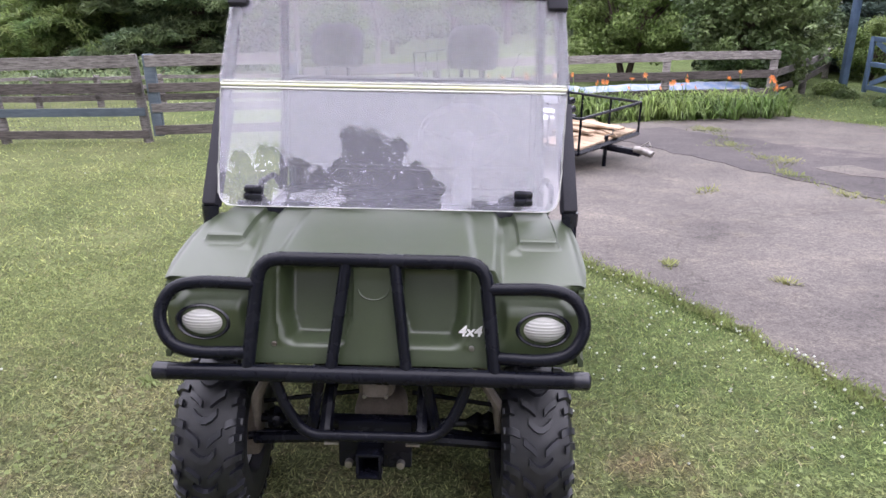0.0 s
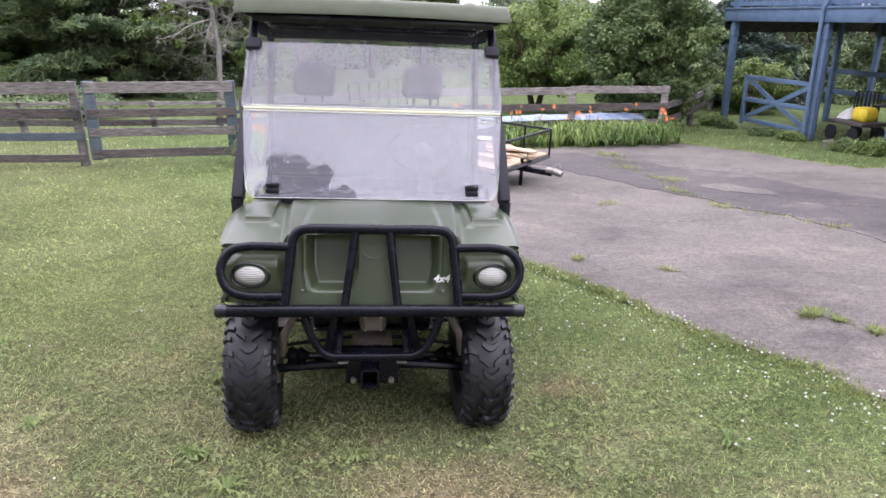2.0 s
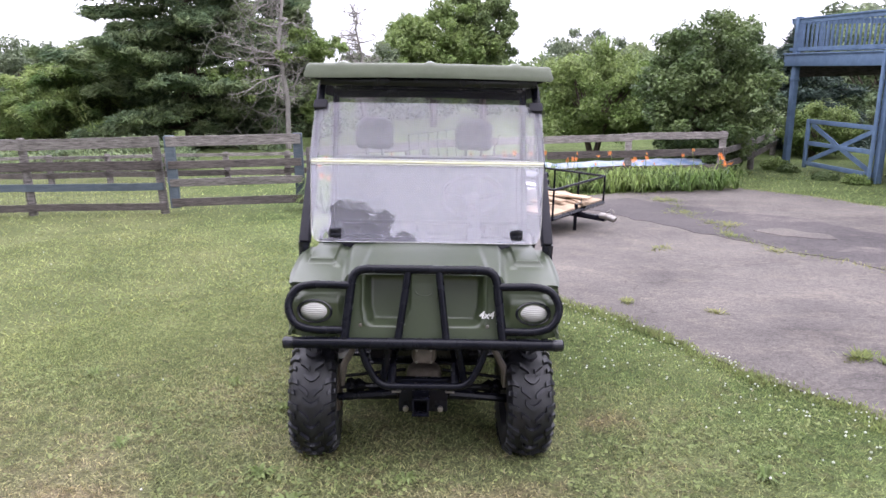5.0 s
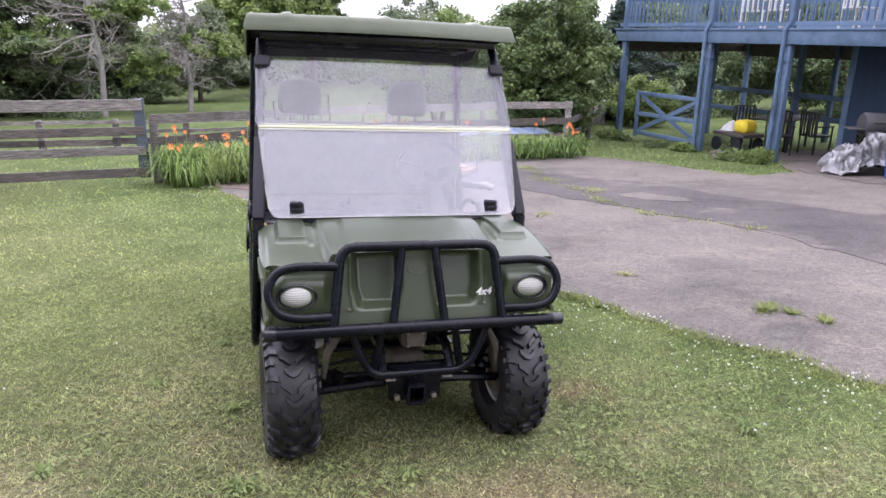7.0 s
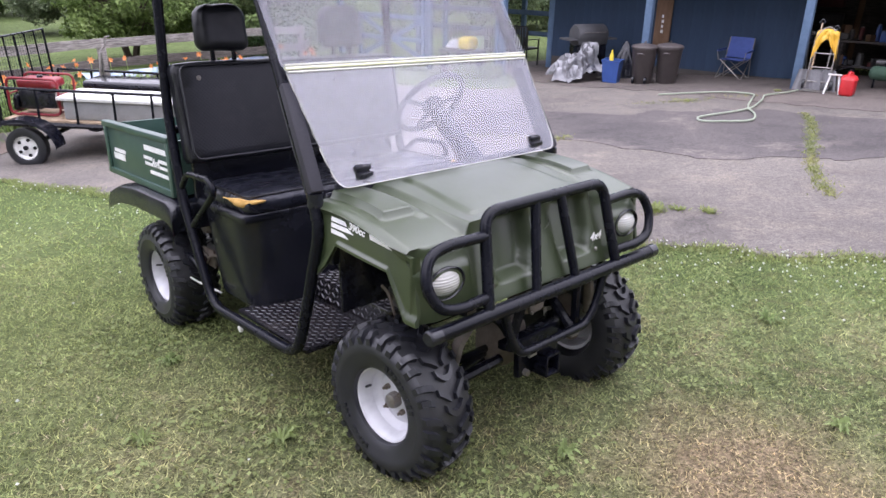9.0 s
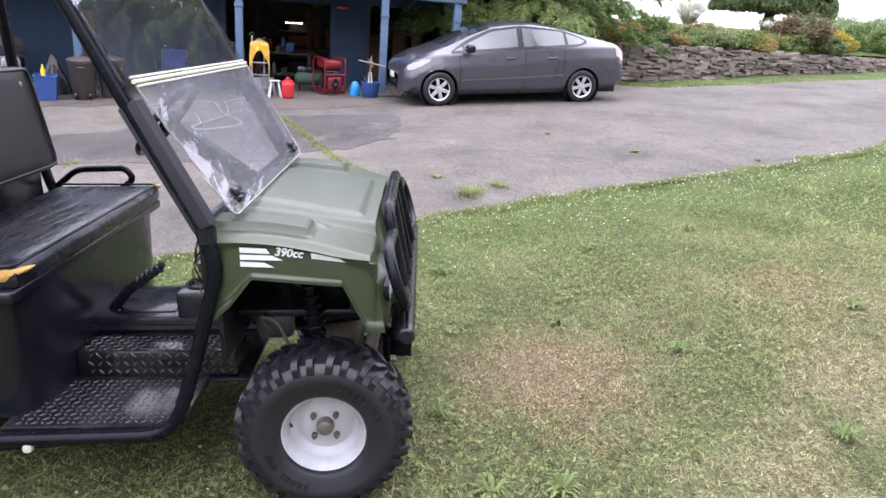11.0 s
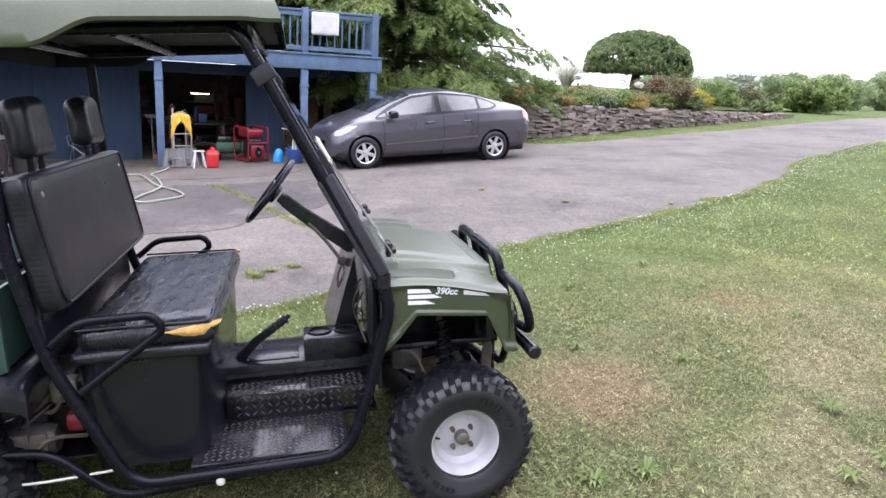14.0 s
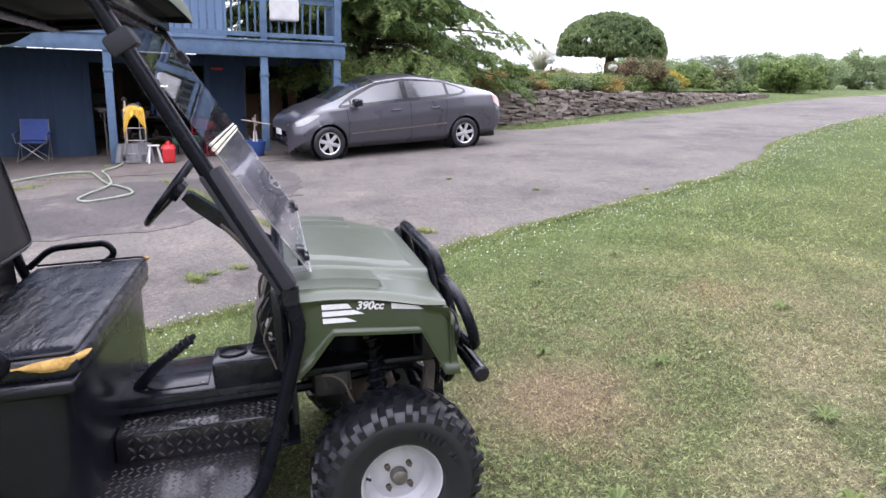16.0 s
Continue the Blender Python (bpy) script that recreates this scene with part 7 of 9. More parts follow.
def gate():
    """The wide board gate between two square blue-grey posts."""
    a, b = Vector((-5.33, 11.0, ground(-5.3, 11.0))), Vector((-3.12, 11.38, ground(-3.12, 11.38)))
    g = thing("field_gate", "wooden field gate with blue-grey end posts", "gate", Matrix.Identity(4))
    n = (b - a).length
    d = (b - a).normalized()
    side = d.cross(Vector((0, 0, 1))).normalized()
    upv = side.cross(d)
    rot = Matrix((side, upv, d)).transposed().to_4x4()
    mm = Matrix.Translation(a) @ rot
    for z in (0.0, n):
        part("gate_post", boxed(-.05, .05, .10, 1.40, z - .085, z + .085, .008, 1, mm), M_GATEWOOD, g, "square blue-grey gate post")
    for y, w, m in ((1.30, .18, M_OLDWOOD), (.88, .14, M_DARKBOARD), (.56, .14, M_OLDWOOD), (.20, .15, M_DARKBOARD)):
        part("gate_board", boxed(.03, .065, y - w / 2, y + w / 2, -.05, n + .05, .004, 1, mm), m, g)
    return g


gate()


# ---- the utility trailer ----
def trailer():
    ang = math.degrees(math.atan2(-.62, .78))
    ax, ay = -.67 + .62 * .74, 9.36 + .78 * .74
    gz = ground(ax, ay)
    t = thing("utility_trailer", "black steel utility trailer with a ramp gate, loaded with goods", "trailer", pose(ax, ay, gz + .02, 0, 0, ang) @ Matrix.Rotation(radians(2.3), 4, "Y"))
    x0, x1, w, zf = -.33, 2.25, .72, .46
    frame_ = bmesh.new()
    for a, b in (((x0, -w, zf), (x1, -w, zf)), ((x0, w, zf), (x1, w, zf)), ((x0, -w, zf), (x0, w, zf)), ((x1, -w, zf), (x1, w, zf)), ((x0 + 1.0, -w, zf), (x0 + 1.0, w, zf)), ((x0 + 2.0, -w, zf), (x0 + 2.0, w, zf))):
        tube(frame_, [a, b], .032, 4)
    part("chassis", frame_, M_BLACKSTEEL, t)
    for k in range(10):
        y = -w + .02 + k * .142
        part("deck_plank", boxed(x0 + .02, x1 - .02, y, y + .134, zf + .02, zf + .05, .004, 1), M_PALEWOOD, t)
    for s in (-1, 1):
        part("side_rail", tubed([(x0, s * w, zf + .40), (x1, s * w, zf + .40)], .018, 6), M_BLACKSTEEL, t)
        for k in range(7):
            x = x0 + k * (x1 - x0) / 6
            part("stake", tubed([(x, s * w, zf), (x, s * w, zf + .40)], .015, 5), M_BLACKSTEEL, t)
        fender = bmesh.new()
        arc = [(.38 * math.cos(a), .31 * math.sin(a) + .26) for a in (PI * k / 12 for k in range(13))]
        prof = [[fender.verts.new((px, s * yy, pz - dz)) for px, pz in arc] for yy, dz in ((w + .05, 0), (w + .27, 0), (w + .28, .03))]
        for a, b in zip(prof, prof[1:]):
            for i in range(12):
                fender.faces.new((a[i], a[i + 1], b[i + 1], b[i]))
        part("mudguard", fender, M_BLACKSTEEL, t)
        wh = new("wheel")
        wh.parent = t
        wh.matrix_local = pose(0, s * (w + .15), .232, 0, 0, 90 if s > 0 else -90) @ Matrix.Diagonal((.87, .87, .87, 1))
        part("tyre", lathed([(.15, -.055), (.17, -.066), (.22, -.07), (.256, -.056), (.262, -.02), (.262, .02), (.256, .056), (.22, .07), (.17, .066), (.15, .055)], 36, "x"), M_RUBBER, wh)
        rim = lathed([(.152, .05), (.157, .062), (.150, .05), (.12, .03), (.10, .036), (.05, .046), (.0, .046)], 32, "x")
        part("rim", rim, M_WHITEPAINT, wh, "white spoked trailer rim", 30)
        for k in range(5):
            a = 2 * PI * k / 5
            part("rim_slot", lathed([(.0, .050), (.022, .049), (.024, .03)], 10, "x", Matrix.Translation((0, .105 * math.cos(a), .105 * math.sin(a)))), M_DARK, wh)
        part("hub", lathed([(.030, .04), (.030, .075), (.0, .08)], 12, "x"), M_BLACKPLASTIC, wh)
    part("axle", tubed([(0, -w - .1, .232), (0, w + .1, .232)], .028, 8), M_BLACKSTEEL, t)
    part("front_rail", tubed([(x1, -w, zf + .40), (x1, w, zf + .40)], .018, 6), M_BLACKSTEEL, t)
    # tongue with jack and coupler
    part("tongue", boxed(x1 - .5, x1 + .42, -.035, .035, zf - .09, zf - .02, .004), M_BLACKSTEEL, t)
    part("coupler", tubed([(x1 + .34, 0, zf - .02), (x1 + .46, 0, zf - .02), (x1 + .57, 0, zf - .045)], [.045, .05, .04], 10), M_STEEL, t, "bright steel coupler")
    part("coupler_latch", tubed([(x1 + .42, 0, zf + .03), (x1 + .50, .02, zf + .09), (x1 + .54, .0, zf + .05)], .010, 6), M_STEEL, t)
    part("safety_chain", tubed([(x1 + .36, .05, zf - .05), (x1 + .46, .12, zf - .12), (x1 + .57, .05, zf - .03)], .009, 6), M_STEEL, t)
    jack = part("jack", tubed([(x1 - .02, -.06, -.02), (x1 - .02, -.06, zf + .10)], .026, 8), M_BLACKSTEEL, t)
    part("jack_foot", lathed([(.09, 0), (.085, .015), (.03, .03)], 14, "z", Matrix.Translation((x1 - .02, -.06, -.02)), True), M_BLACKSTEEL, jack)
    part("jack_crank", tubed([(x1 - .02, -.06, zf + .10), (x1 + .06, -.06, zf + .13), (x1 + .06, -.06, zf + .20)], .009, 6), M_STEEL, jack)
    # ramp gate standing at the rear
    gate_ = part("ramp_gate", tubed([(x0 - .03, -w + .03, zf), (x0 - .10, -w + .03, zf + .90), (x0 - .10, w - .03, zf + .90), (x0 - .03, w - .03, zf)], .016, 6), M_BLACKSTEEL, t, "black steel mesh ramp gate")
    for k in range(1, 6):
        y = -w + .03 + k * (2 * w - .06) / 6
        part("ramp_bar", tubed([(x0 - .03, y, zf), (x0 - .10, y, zf + .90)], .011, 5), M_BLACKSTEEL, gate_)
    bm = bmesh.new()
    for k in range(26):
        y = -w + .05 + k * (2 * w - .1) / 25
        tube(bm, [(x0 - .032, y, zf + .02), (x0 - .098, y, zf + .88)], .0025, 3, 0, False, False)
    for k in range(17):
        z = zf + .05 + k * .05
        tube(bm, [(x0 - .03 - .07 * (z - zf) / .90, -w + .03, z), (x0 - .03 - .07 * (z - zf) / .90, w - .03, z)], .0025, 3, 0, False, False)
    part("wire_mesh", bm, M_BLACKSTEEL, gate_)
    return t, zf


M_COVER = plain("dark_grey_cover", (0.055, 0.055, 0.060), (0.075, 0.075, 0.08), 0.7, 0, 6, 90, 0.3, 0.005)
M_PALEWOOD = wood_material("pale_sawn_wood", (0.34, 0.25, 0.17), (0.46, 0.35, 0.25), (1, 1, 1), 6.0, 0.8, .2)
TRAILER, TRAILER_FLOOR = trailer()


def on_trailer(x, y, z=0.0, turn=0.0):
    return TRAILER.matrix_world @ pose(x, y, TRAILER_FLOOR + .05 + z, 0, 0, turn)


def generator(name, label, m, size=1.0, panel=None):
    """A petrol generator in a tube frame: engine, tank, panel, wheels."""
    g = thing(name, label, "generator", m @ Matrix.Diagonal((size, size, size, 1)))
    for y in (-.24, .24):
        part("frame_tube", tubed([(-.34, y, .03), (-.34, y, .52), (.34, y, .52), (.34, y, .03)], .018, 8, .09, True), M_GENRED, g, "red frame tube")
    for x, z in ((-.34, .30), (.34, .30), (-.30, .05), (.30, .05)):
        part("cross_tube", tubed([(x, -.24, z), (x, .24, z)], .014, 8), M_GENRED, g)
    part("fuel_tank", boxed(-.25, .25, -.20, .20, .37, .50, .05, 3), M_GENRED, g, "fuel tank")
    part("engine", boxed(-.24, .06, -.17, .17, .08, .35, .03, 3), M_BLACKPLASTIC, g)
    part("alternator", lathed([(.02, -.02), (.13, 0), (.13, .17), (.10, .2), (.0, .2)], 18, "x", Matrix.Translation((.06, 0, .2))), M_STEEL, g)
    part("recoil_cover", lathed([(.0, -.03), (.07, -.03), (.11, 0), (.11, .03)], 18, "x", Matrix.Translation((-.25, 0, .2))), M_BLACKPLASTIC, g)
    part("control_panel", boxed(.02, .28, -.235, -.20, .12, .33, .01), panel or M_GENRED, g)
    end = part("end_cover", boxed(-.345, -.27, -.17, .17, .05, .27, .05, 3), panel or M_GENRED, g)
    part("end_ring", lathed([(.0, -.02), (.035, -.02), (.075, -.012), (.085, .01)], 18, "x", Matrix.Translation((-.345, 0, .16))), M_BLACKPLASTIC, end, "black round recoil cover")
    part("end_boss", lathed([(.0, -.012), (.022, -.010), (.024, .01)], 12, "x", Matrix.Translation((-.365, 0, .16))), M_STEEL, end)
    part("outlet", lathed([(.0, -.012), (.045, -.012), (.05, 0)], 16, "y", Matrix.Translation((.15, -.235, .21))), M_BLACKPLASTIC, g)
    part("filler_cap", lathed([(.04, 0), (.04, .03), (.0, .035)], 14, "z", Matrix.Translation((0, 0, .50))), M_BLACKPLASTIC, g)
    return g


generator("generator", "red-framed petrol generator standing on the trailer", on_trailer(-.02, -.34, 0, 0), .84, M_BLACKPLASTIC)
chest = thing("storage_chest", "long pale chest with a flat white lid on the trailer", "chest", on_trailer(1.00, -.36))
part("body", boxed(-.66, .66, -.27, .27, 0, .22, .02), plain("pale_grey_plastic", (0.27, 0.27, 0.275), (0.22, 0.22, 0.225), 0.55), chest)
part("lid", boxed(-.72, .72, -.31, .31, .22, .265, .018), M_WHITEPAINT, chest, "white flat lid")
tonneau = thing("folded_cover", "black folded cover lying on the trailer", "cover", on_trailer(.80, .36))
for k in range(3):
    part("fold", boxed(-.62 + .03 * k, .60 - .02 * k, -.26, .26, .11 * k, .11 * k + .10, .04, 3), M_BLACKPLASTIC, tonneau)
handle = thing("hand_winch", "bare steel winch stand on the trailer rail", "winch", on_trailer(.30, .56))
part("stand", tubed([(0, -.10, 0), (.02, 0, .62), (0, .10, 0)], .014, 6, .03), M_STEEL, handle)
part("crank", tubed([(.02, 0, .62), (.10, 0, .70), (.10, 0, .80), (.16, .0, .82)], .012, 6, .02), M_STEEL, handle)
for k in range(7):
    r_ = random.Random(k)
    scrap = thing("timber_offcut", "pale offcut board lying in the trailer", "board", on_trailer(1.72 + r_.uniform(-.22, .22), r_.uniform(-.4, .4), .004 + .012 * k, r_.uniform(-40, 40)), "timber offcuts in the trailer")
    part("board", boxed(-.42, .42, -.07, .07, 0, .026, .003), M_PALEWOOD, scrap)

# long blue cover behind the lilies
bm = bmesh.new()
def pool(u, v):
    x = -2.4 + 4.8 * u
    a = PI * v
    return Vector((x, .45 * math.cos(a), (.36 + .05 * noise.noise((x * 2.3, v * 4, 1))) * math.sin(a) ** .6 + .03 * noise.noise((x * 6, v * 9, 4))))
sheet(bm, 60, 16, pool)
M_TARPBLUE = plain("blue_and_silver_tarp", (0.13, 0.21, 0.36), (0.36, 0.37, 0.40), 0.45, 0, 5.0, 40, 0.3, 0.01)
cov = thing("tarp_roll", "long blue and silver tarp-covered roll behind the lilies", "tarp", pose(3.6, 15.1, ground(3.6, 15.1) + .05, 0, 0, 6))
part("tarp", bm, M_TARPBLUE, cov)

lily_bed(3.75, 13.25, 3.6, .9, 4, 1500, 24, 5)
lily_bed(-1.85, 11.25, 1.75, 1.2, 14, 1250, 24, 6, 1.45)
lily_bed(0.6, 12.75, 2.6, .7, 20, 900, 20, 8, 1.2)


# ---- the parked car ----
def hatchback():
    f = Vector((-.29, .957, 0)).normalized()
    ang = math.degrees(math.atan2(f.y, f.x))
    rx, ry = 10.13 + .74 * .957, -.69 + .74 * .29
    m = pose(rx, ry, ground(rx, ry) + .015, 0, 0, ang) @ Matrix.Rotation(radians(3.4), 4, "Y")
    c = thing("hatchback_car", "dark grey hatchback car parked before the garage", "car", m)
    #           x     roof  belt  w_roof w_belt w_mid  bottom
    table = np.array([(-.86, .80, .74, .50, .60, .66, .40), (-.82, 1.00, .88, .58, .72, .78, .30), (-.70, 1.055, .97, .60, .76, .82, .26), (-.45, 1.125, .985, .585, .785, .85, .24), (0.0, 1.235, .975, .58, .80, .862, .20), (.5, 1.345, .955, .58, .805, .865, .19),
                      (.95, 1.40, .93, .58, .805, .865, .19), (1.3, 1.39, .915, .58, .80, .865, .19), (1.7, 1.350, .90, .565, .80, .865, .19), (2.1, 1.215, .885, .56, .79, .865, .19), (2.45, 1.055, .87, .58, .78, .862, .19), (2.65, .975, .86, .62, .775, .86, .20),
                      (2.88, .905, .83, .60, .76, .855, .20), (3.06, .825, .77, .58, .73, .835, .20), (3.20, .745, .70, .54, .67, .775, .22), (3.30, .65, .62, .46, .57, .65, .25), (3.345, .53, .51, .34, .44, .50, .28)])

    def section(x, v, push=0.0):
        """A place on the body for v from 0 (roof centre) to 1 (sill), on the left side."""
        r = [np.interp(x, table[:, 0], table[:, k]) for k in range(1, 7)]
        roof_, belt, wr, wb, wm, zb = r
        pts = [(0, roof_), (wr * .6, roof_ - .012), (wr, roof_ - .06 * min(1, (roof_ - belt) / .3 + .25)), (wb, belt), (wm, belt - .22), (wm, belt - .40), (wm - .03, zb + .08), (wm - .12, zb)]
        vs = [0, .14, .26, .5, .64, .78, .92, 1.0]
        y = np.interp(v, vs, [p[0] for p in pts])
        z = np.interp(v, vs, [p[1] for p in pts])
        return Vector((x, y + push * (.9 if v > .2 else .2), z + push * (.3 if v > .2 else .9)))

    wheels = ((0.0, .290), (2.70, .290))
    for s in (1, -1):
        bm = bmesh.new()
        nu, nv = 130, 40
        grid = []
        for i in range(nu + 1):
            x = -.86 + 4.205 * i / nu
            row = []
            for j in range(nv + 1):
                p = section(x, j / nv)
                if j / nv > .45:
                    for wx, wr in wheels:
                        d = math.hypot(p.x - wx, p.z - wr)
                        if .29 < d < .38:
                            k = .333 / d
                            p.x, p.z = wx + (p.x - wx) * k, wr + (p.z - wr) * k
                p.y *= s
                row.append(bm.verts.new(p))
            grid.append(row)
        for i in range(nu):
            for j in range(nv):
                q = (grid[i][j], grid[i + 1][j], grid[i + 1][j + 1], grid[i][j + 1])
                mid = sum((v.co for v in q), Vector()) / 4
                if j / nv > .45 and any(math.hypot(mid.x - wx, mid.z - wr) < .331 for wx, wr in wheels):
                    continue
                bm.faces.new(q)
        part("body_side", bm, M_CARPAINT, c, "dark grey metallic body", 70)

        def pane(name, outline, label="", mat=None, push=.006):
            """A patch over the body given by its corners (x, v)."""
            bm = bmesh.new()
            (xa, va), (xb, vb), (xc, vc), (xd, vd) = outline
            def f(u, w):
                x = (xa * (1 - u) + xb * u) * (1 - w) + (xd * (1 - u) + xc * u) * w
                v = (va * (1 - u) + vb * u) * (1 - w) + (vd * (1 - u) + vc * u) * w
                p = section(x, v, push)
                p.y *= s
                return p
            sheet(bm, 14, 8, f)
            return part(name, bm, mat or M_CARGLASS, c, label, 70)
        def y_at(x, z):
            """How far out the body lies at a place along it and a height."""
            q = [section(x, k / 60) for k in range(10, 61)]
            return float(np.interp(-z, [-p.z for p in q], [p.y for p in q]))

        def light(name, xs, lows, tops, label="", mat=None, push=.008):
            """A pane or trim on the body side, between a lower and an upper line."""
            bm = bmesh.new()
            def f(u, w):
                x = xs[0] + (xs[-1] - xs[0]) * u
                lo, hi = np.interp(x, xs, lows), np.interp(x, xs, tops)
                z = lo + (hi - lo) * w
                return Vector((x, s * (y_at(x, z) + push), z + push * .3))
            sheet(bm, 20, 6, f)
            return part(name, bm, mat or M_CARGLASS, c, label, 70)
        light("window_trim", (-.09, .10, .38, 1.16, 1.72, 2.16, 2.47), (1.045, .990, .970, .938, .908, .888, .875), (1.095, 1.180, 1.262, 1.332, 1.275, 1.095, .905), "", M_BLACKPLASTIC, .005)
        light("side_window", (1.255, 1.72, 2.12, 2.22), (.985, .955, .935, .930), (1.285, 1.225, 1.05, 1.00), "tinted front side window")
        light("quarter_light", (2.26, 2.40), (.925, .915), (.985, .925), "small corner window")
        light("side_window", (.36, .50, 1.15), (1.020, 1.010, .985), (1.215, 1.245, 1.287), "tinted rear side window")
        light("quarter_window", (-.04, .08, .30), (1.065, 1.025, 1.020), (1.082, 1.140, 1.200), "small tinted quarter window")
        pane("windshield", [(1.72, .0), (2.58, .0), (2.52, .25), (1.72, .25)], "sloping windshield")
        pane("rear_glass", [(-.60, .0), (.15, .0), (.15, .24), (-.60, .24)], "sloping hatch glass")
        light("headlight", (2.84, 2.98, 3.14, 3.23), (.765, .685, .610, .600), (.790, .775, .715, .665), "clear swept-back headlight", M_LENS, .008)
        light("fuel_flap", (-.12, .04), (.80, .80), (.92, .92), "", M_CARPAINT, .004)
        pane("tail_light", [(-.80, .36), (-.62, .40), (-.66, .60), (-.83, .60)], "white and red tail light", M_TAIL, .008)
        pane("side_strip", [(.40, .80), (2.30, .80), (2.30, .815), (.40, .815)], "bright side strip", M_STEEL, .010)
        for x in (1.12, 2.33):
            pane("door_gap", [(x, .49), (x + .012, .49), (x + .012, .90), (x, .90)], "", M_DARK, .0025)
        pane("door_gap", [(.36, .49), (.372, .49), (.44, .90), (.428, .90)], "", M_DARK, .0025)
        for x in (.62, 1.42):
            hnd = part("door_handle", tubed([(x - .09, s * .855, .80), (x + .09, s * .858, .795)], .016, 8), M_CARPAINT, c)
        part("mirror", boxed(2.10, 2.26, min(s * .82, s * 1.0), max(s * .82, s * 1.0), .90, 1.03, .04, 3), M_BLACKPLASTIC, c, "black door mirror")
        for wx, wr in wheels:
            part("arch_liner", lathed([(.338, 0), (.338, .30), (.0, .30)], 28, "y", Matrix.Translation((wx, s * .85, wr)) @ Matrix.Diagonal((1, -s, 1, 1))), M_DARK, c)
            wh = new("wheel")
            wh.parent = c
            wh.matrix_local = pose(wx, s * .755, wr, 0, 0, 90 * s) @ Matrix.Rotation(radians(12 if wx else 40), 4, "X") @ Matrix.Diagonal((1, .92, .92, 1))
            part("tyre", lathed([(.20, -.08), (.22, -.095), (.28, -.10), (.308, -.08), (.315, -.03), (.315, .03), (.308, .08), (.28, .10), (.225, .097), (.205, .085)], 44, "x"), M_RUBBER, wh)
            part("rim_barrel", lathed([(.205, .085), (.195, .06), (.185, -.02), (.0, -.02)], 32, "x"), M_DARK, wh)
            part("rim_ring", lathed([(.190, .075), (.205, .088), (.209, .090), (.209, .080)], 36, "x"), M_ALLOY, wh)
            for k in range(6):
                a = 2 * PI * k / 6
                bm = boxed(.045, .075, -.034, .034, .03, .20, .010, 2, Matrix.Rotation(a, 4, "X"))
                part("spoke", bm, M_ALLOY, wh, "silver alloy spoke")
            part("rim_hub", lathed([(.058, .05), (.055, .078), (.03, .086), (.0, .086)], 18, "x"), M_ALLOY, wh)
    part("underside", boxed(-.75, 3.2, -.68, .70, .17, .30, .02), M_DARK, c)
    part("front_grille", boxed(3.25, 3.34, -.34, .34, .30, .42, .02), M_BLACKPLASTIC, c)
    part("number_plate", boxed(3.340, 3.360, -.15, .15, .42, .52, .004), M_WHITE, c, "pale number plate")
    part("rear_bumper", boxed(-.89, -.76, -.66, .66, .36, .56, .05, 3), M_CARPAINT, c)
    return c


M_CARPAINT = plain("grey_metallic_paint", (0.062, 0.060, 0.077), (0.067, 0.064, 0.082), 0.30, 0.30, 2.5, 500, 0.01, 0.0003, 1.0, 0.5)
M_CARGLASS = plain("tinted_car_glass", (0.022, 0.025, 0.031), (0.026, 0.029, 0.035), 0.06, 0, 3, 300, 0.0, 0.0003, 0.6, 1.0)
M_ALLOY = plain("silver_alloy", (0.62, 0.62, 0.63), (0.55, 0.55, 0.56), 0.32, 0.5, 9, 120, 0.03)
M_TAIL = plain("clear_tail_lens", (0.66, 0.58, 0.57), (0.60, 0.30, 0.28), 0.15, 0, 6, 60, 0.0)
hatchback()


# ---- things before the garage ----
def stand(x, y, turn=0.0, lift=0.022):
    return pose(x, y, ground(x, y) + lift, 0, 0, turn)


M_CAN = plain("dark_brown_plastic", (0.060, 0.050, 0.050), (0.075, 0.064, 0.062), 0.5)
M_TOTE = plain("blue_plastic", (0.030, 0.075, 0.26), (0.038, 0.090, 0.30), 0.42)
M_CHAIRBLUE = plain("blue_canvas", (0.055, 0.090, 0.28), (0.070, 0.110, 0.33), 0.85, 0, 9, 200, 0.3)
M_YELLOW = plain("yellow_oilcloth", (0.68, 0.40, 0.03), (0.58, 0.33, 0.03), 0.45, 0, 7, 60, 0.3, 0.006)
M_BRIGHTYELLOW = plain("bright_yellow_cloth", (0.80, 0.62, 0.05), (0.70, 0.52, 0.04), 0.6, 0, 7, 60, 0.3, 0.006)
M_SILVER = plain("silver_tarp", (0.27, 0.27, 0.285), (0.13, 0.13, 0.14), 0.34, 0.3, 5, 60, 0.3, 0.006)
M_HOSE = plain("green_grey_hose", (0.30, 0.34, 0.26), (0.24, 0.28, 0.21), 0.5)
M_SNOW = plain("grey_plastic_scoop", (0.20, 0.20, 0.21), (0.14, 0.14, 0.15), 0.5)
M_DGREEN = plain("green_canvas", (0.040, 0.085, 0.055), (0.05, 0.10, 0.065), 0.8)
M_CLOTH = plain("white_cloth", (0.66, 0.66, 0.66), (0.56, 0.56, 0.57), 0.85, 0, 6, 60, 0.3, 0.006)
M_DRIFTWOOD = wood_material("grey_driftwood", (0.20, 0.17, 0.14), (0.34, 0.29, 0.25), (1, 1, .3), 8, .85, .1)
M_BROWNWOOD = wood_material("brown_board", (0.13, 0.075, 0.045), (0.20, 0.125, 0.08), (1, 1, .3), 5, .7, .1)


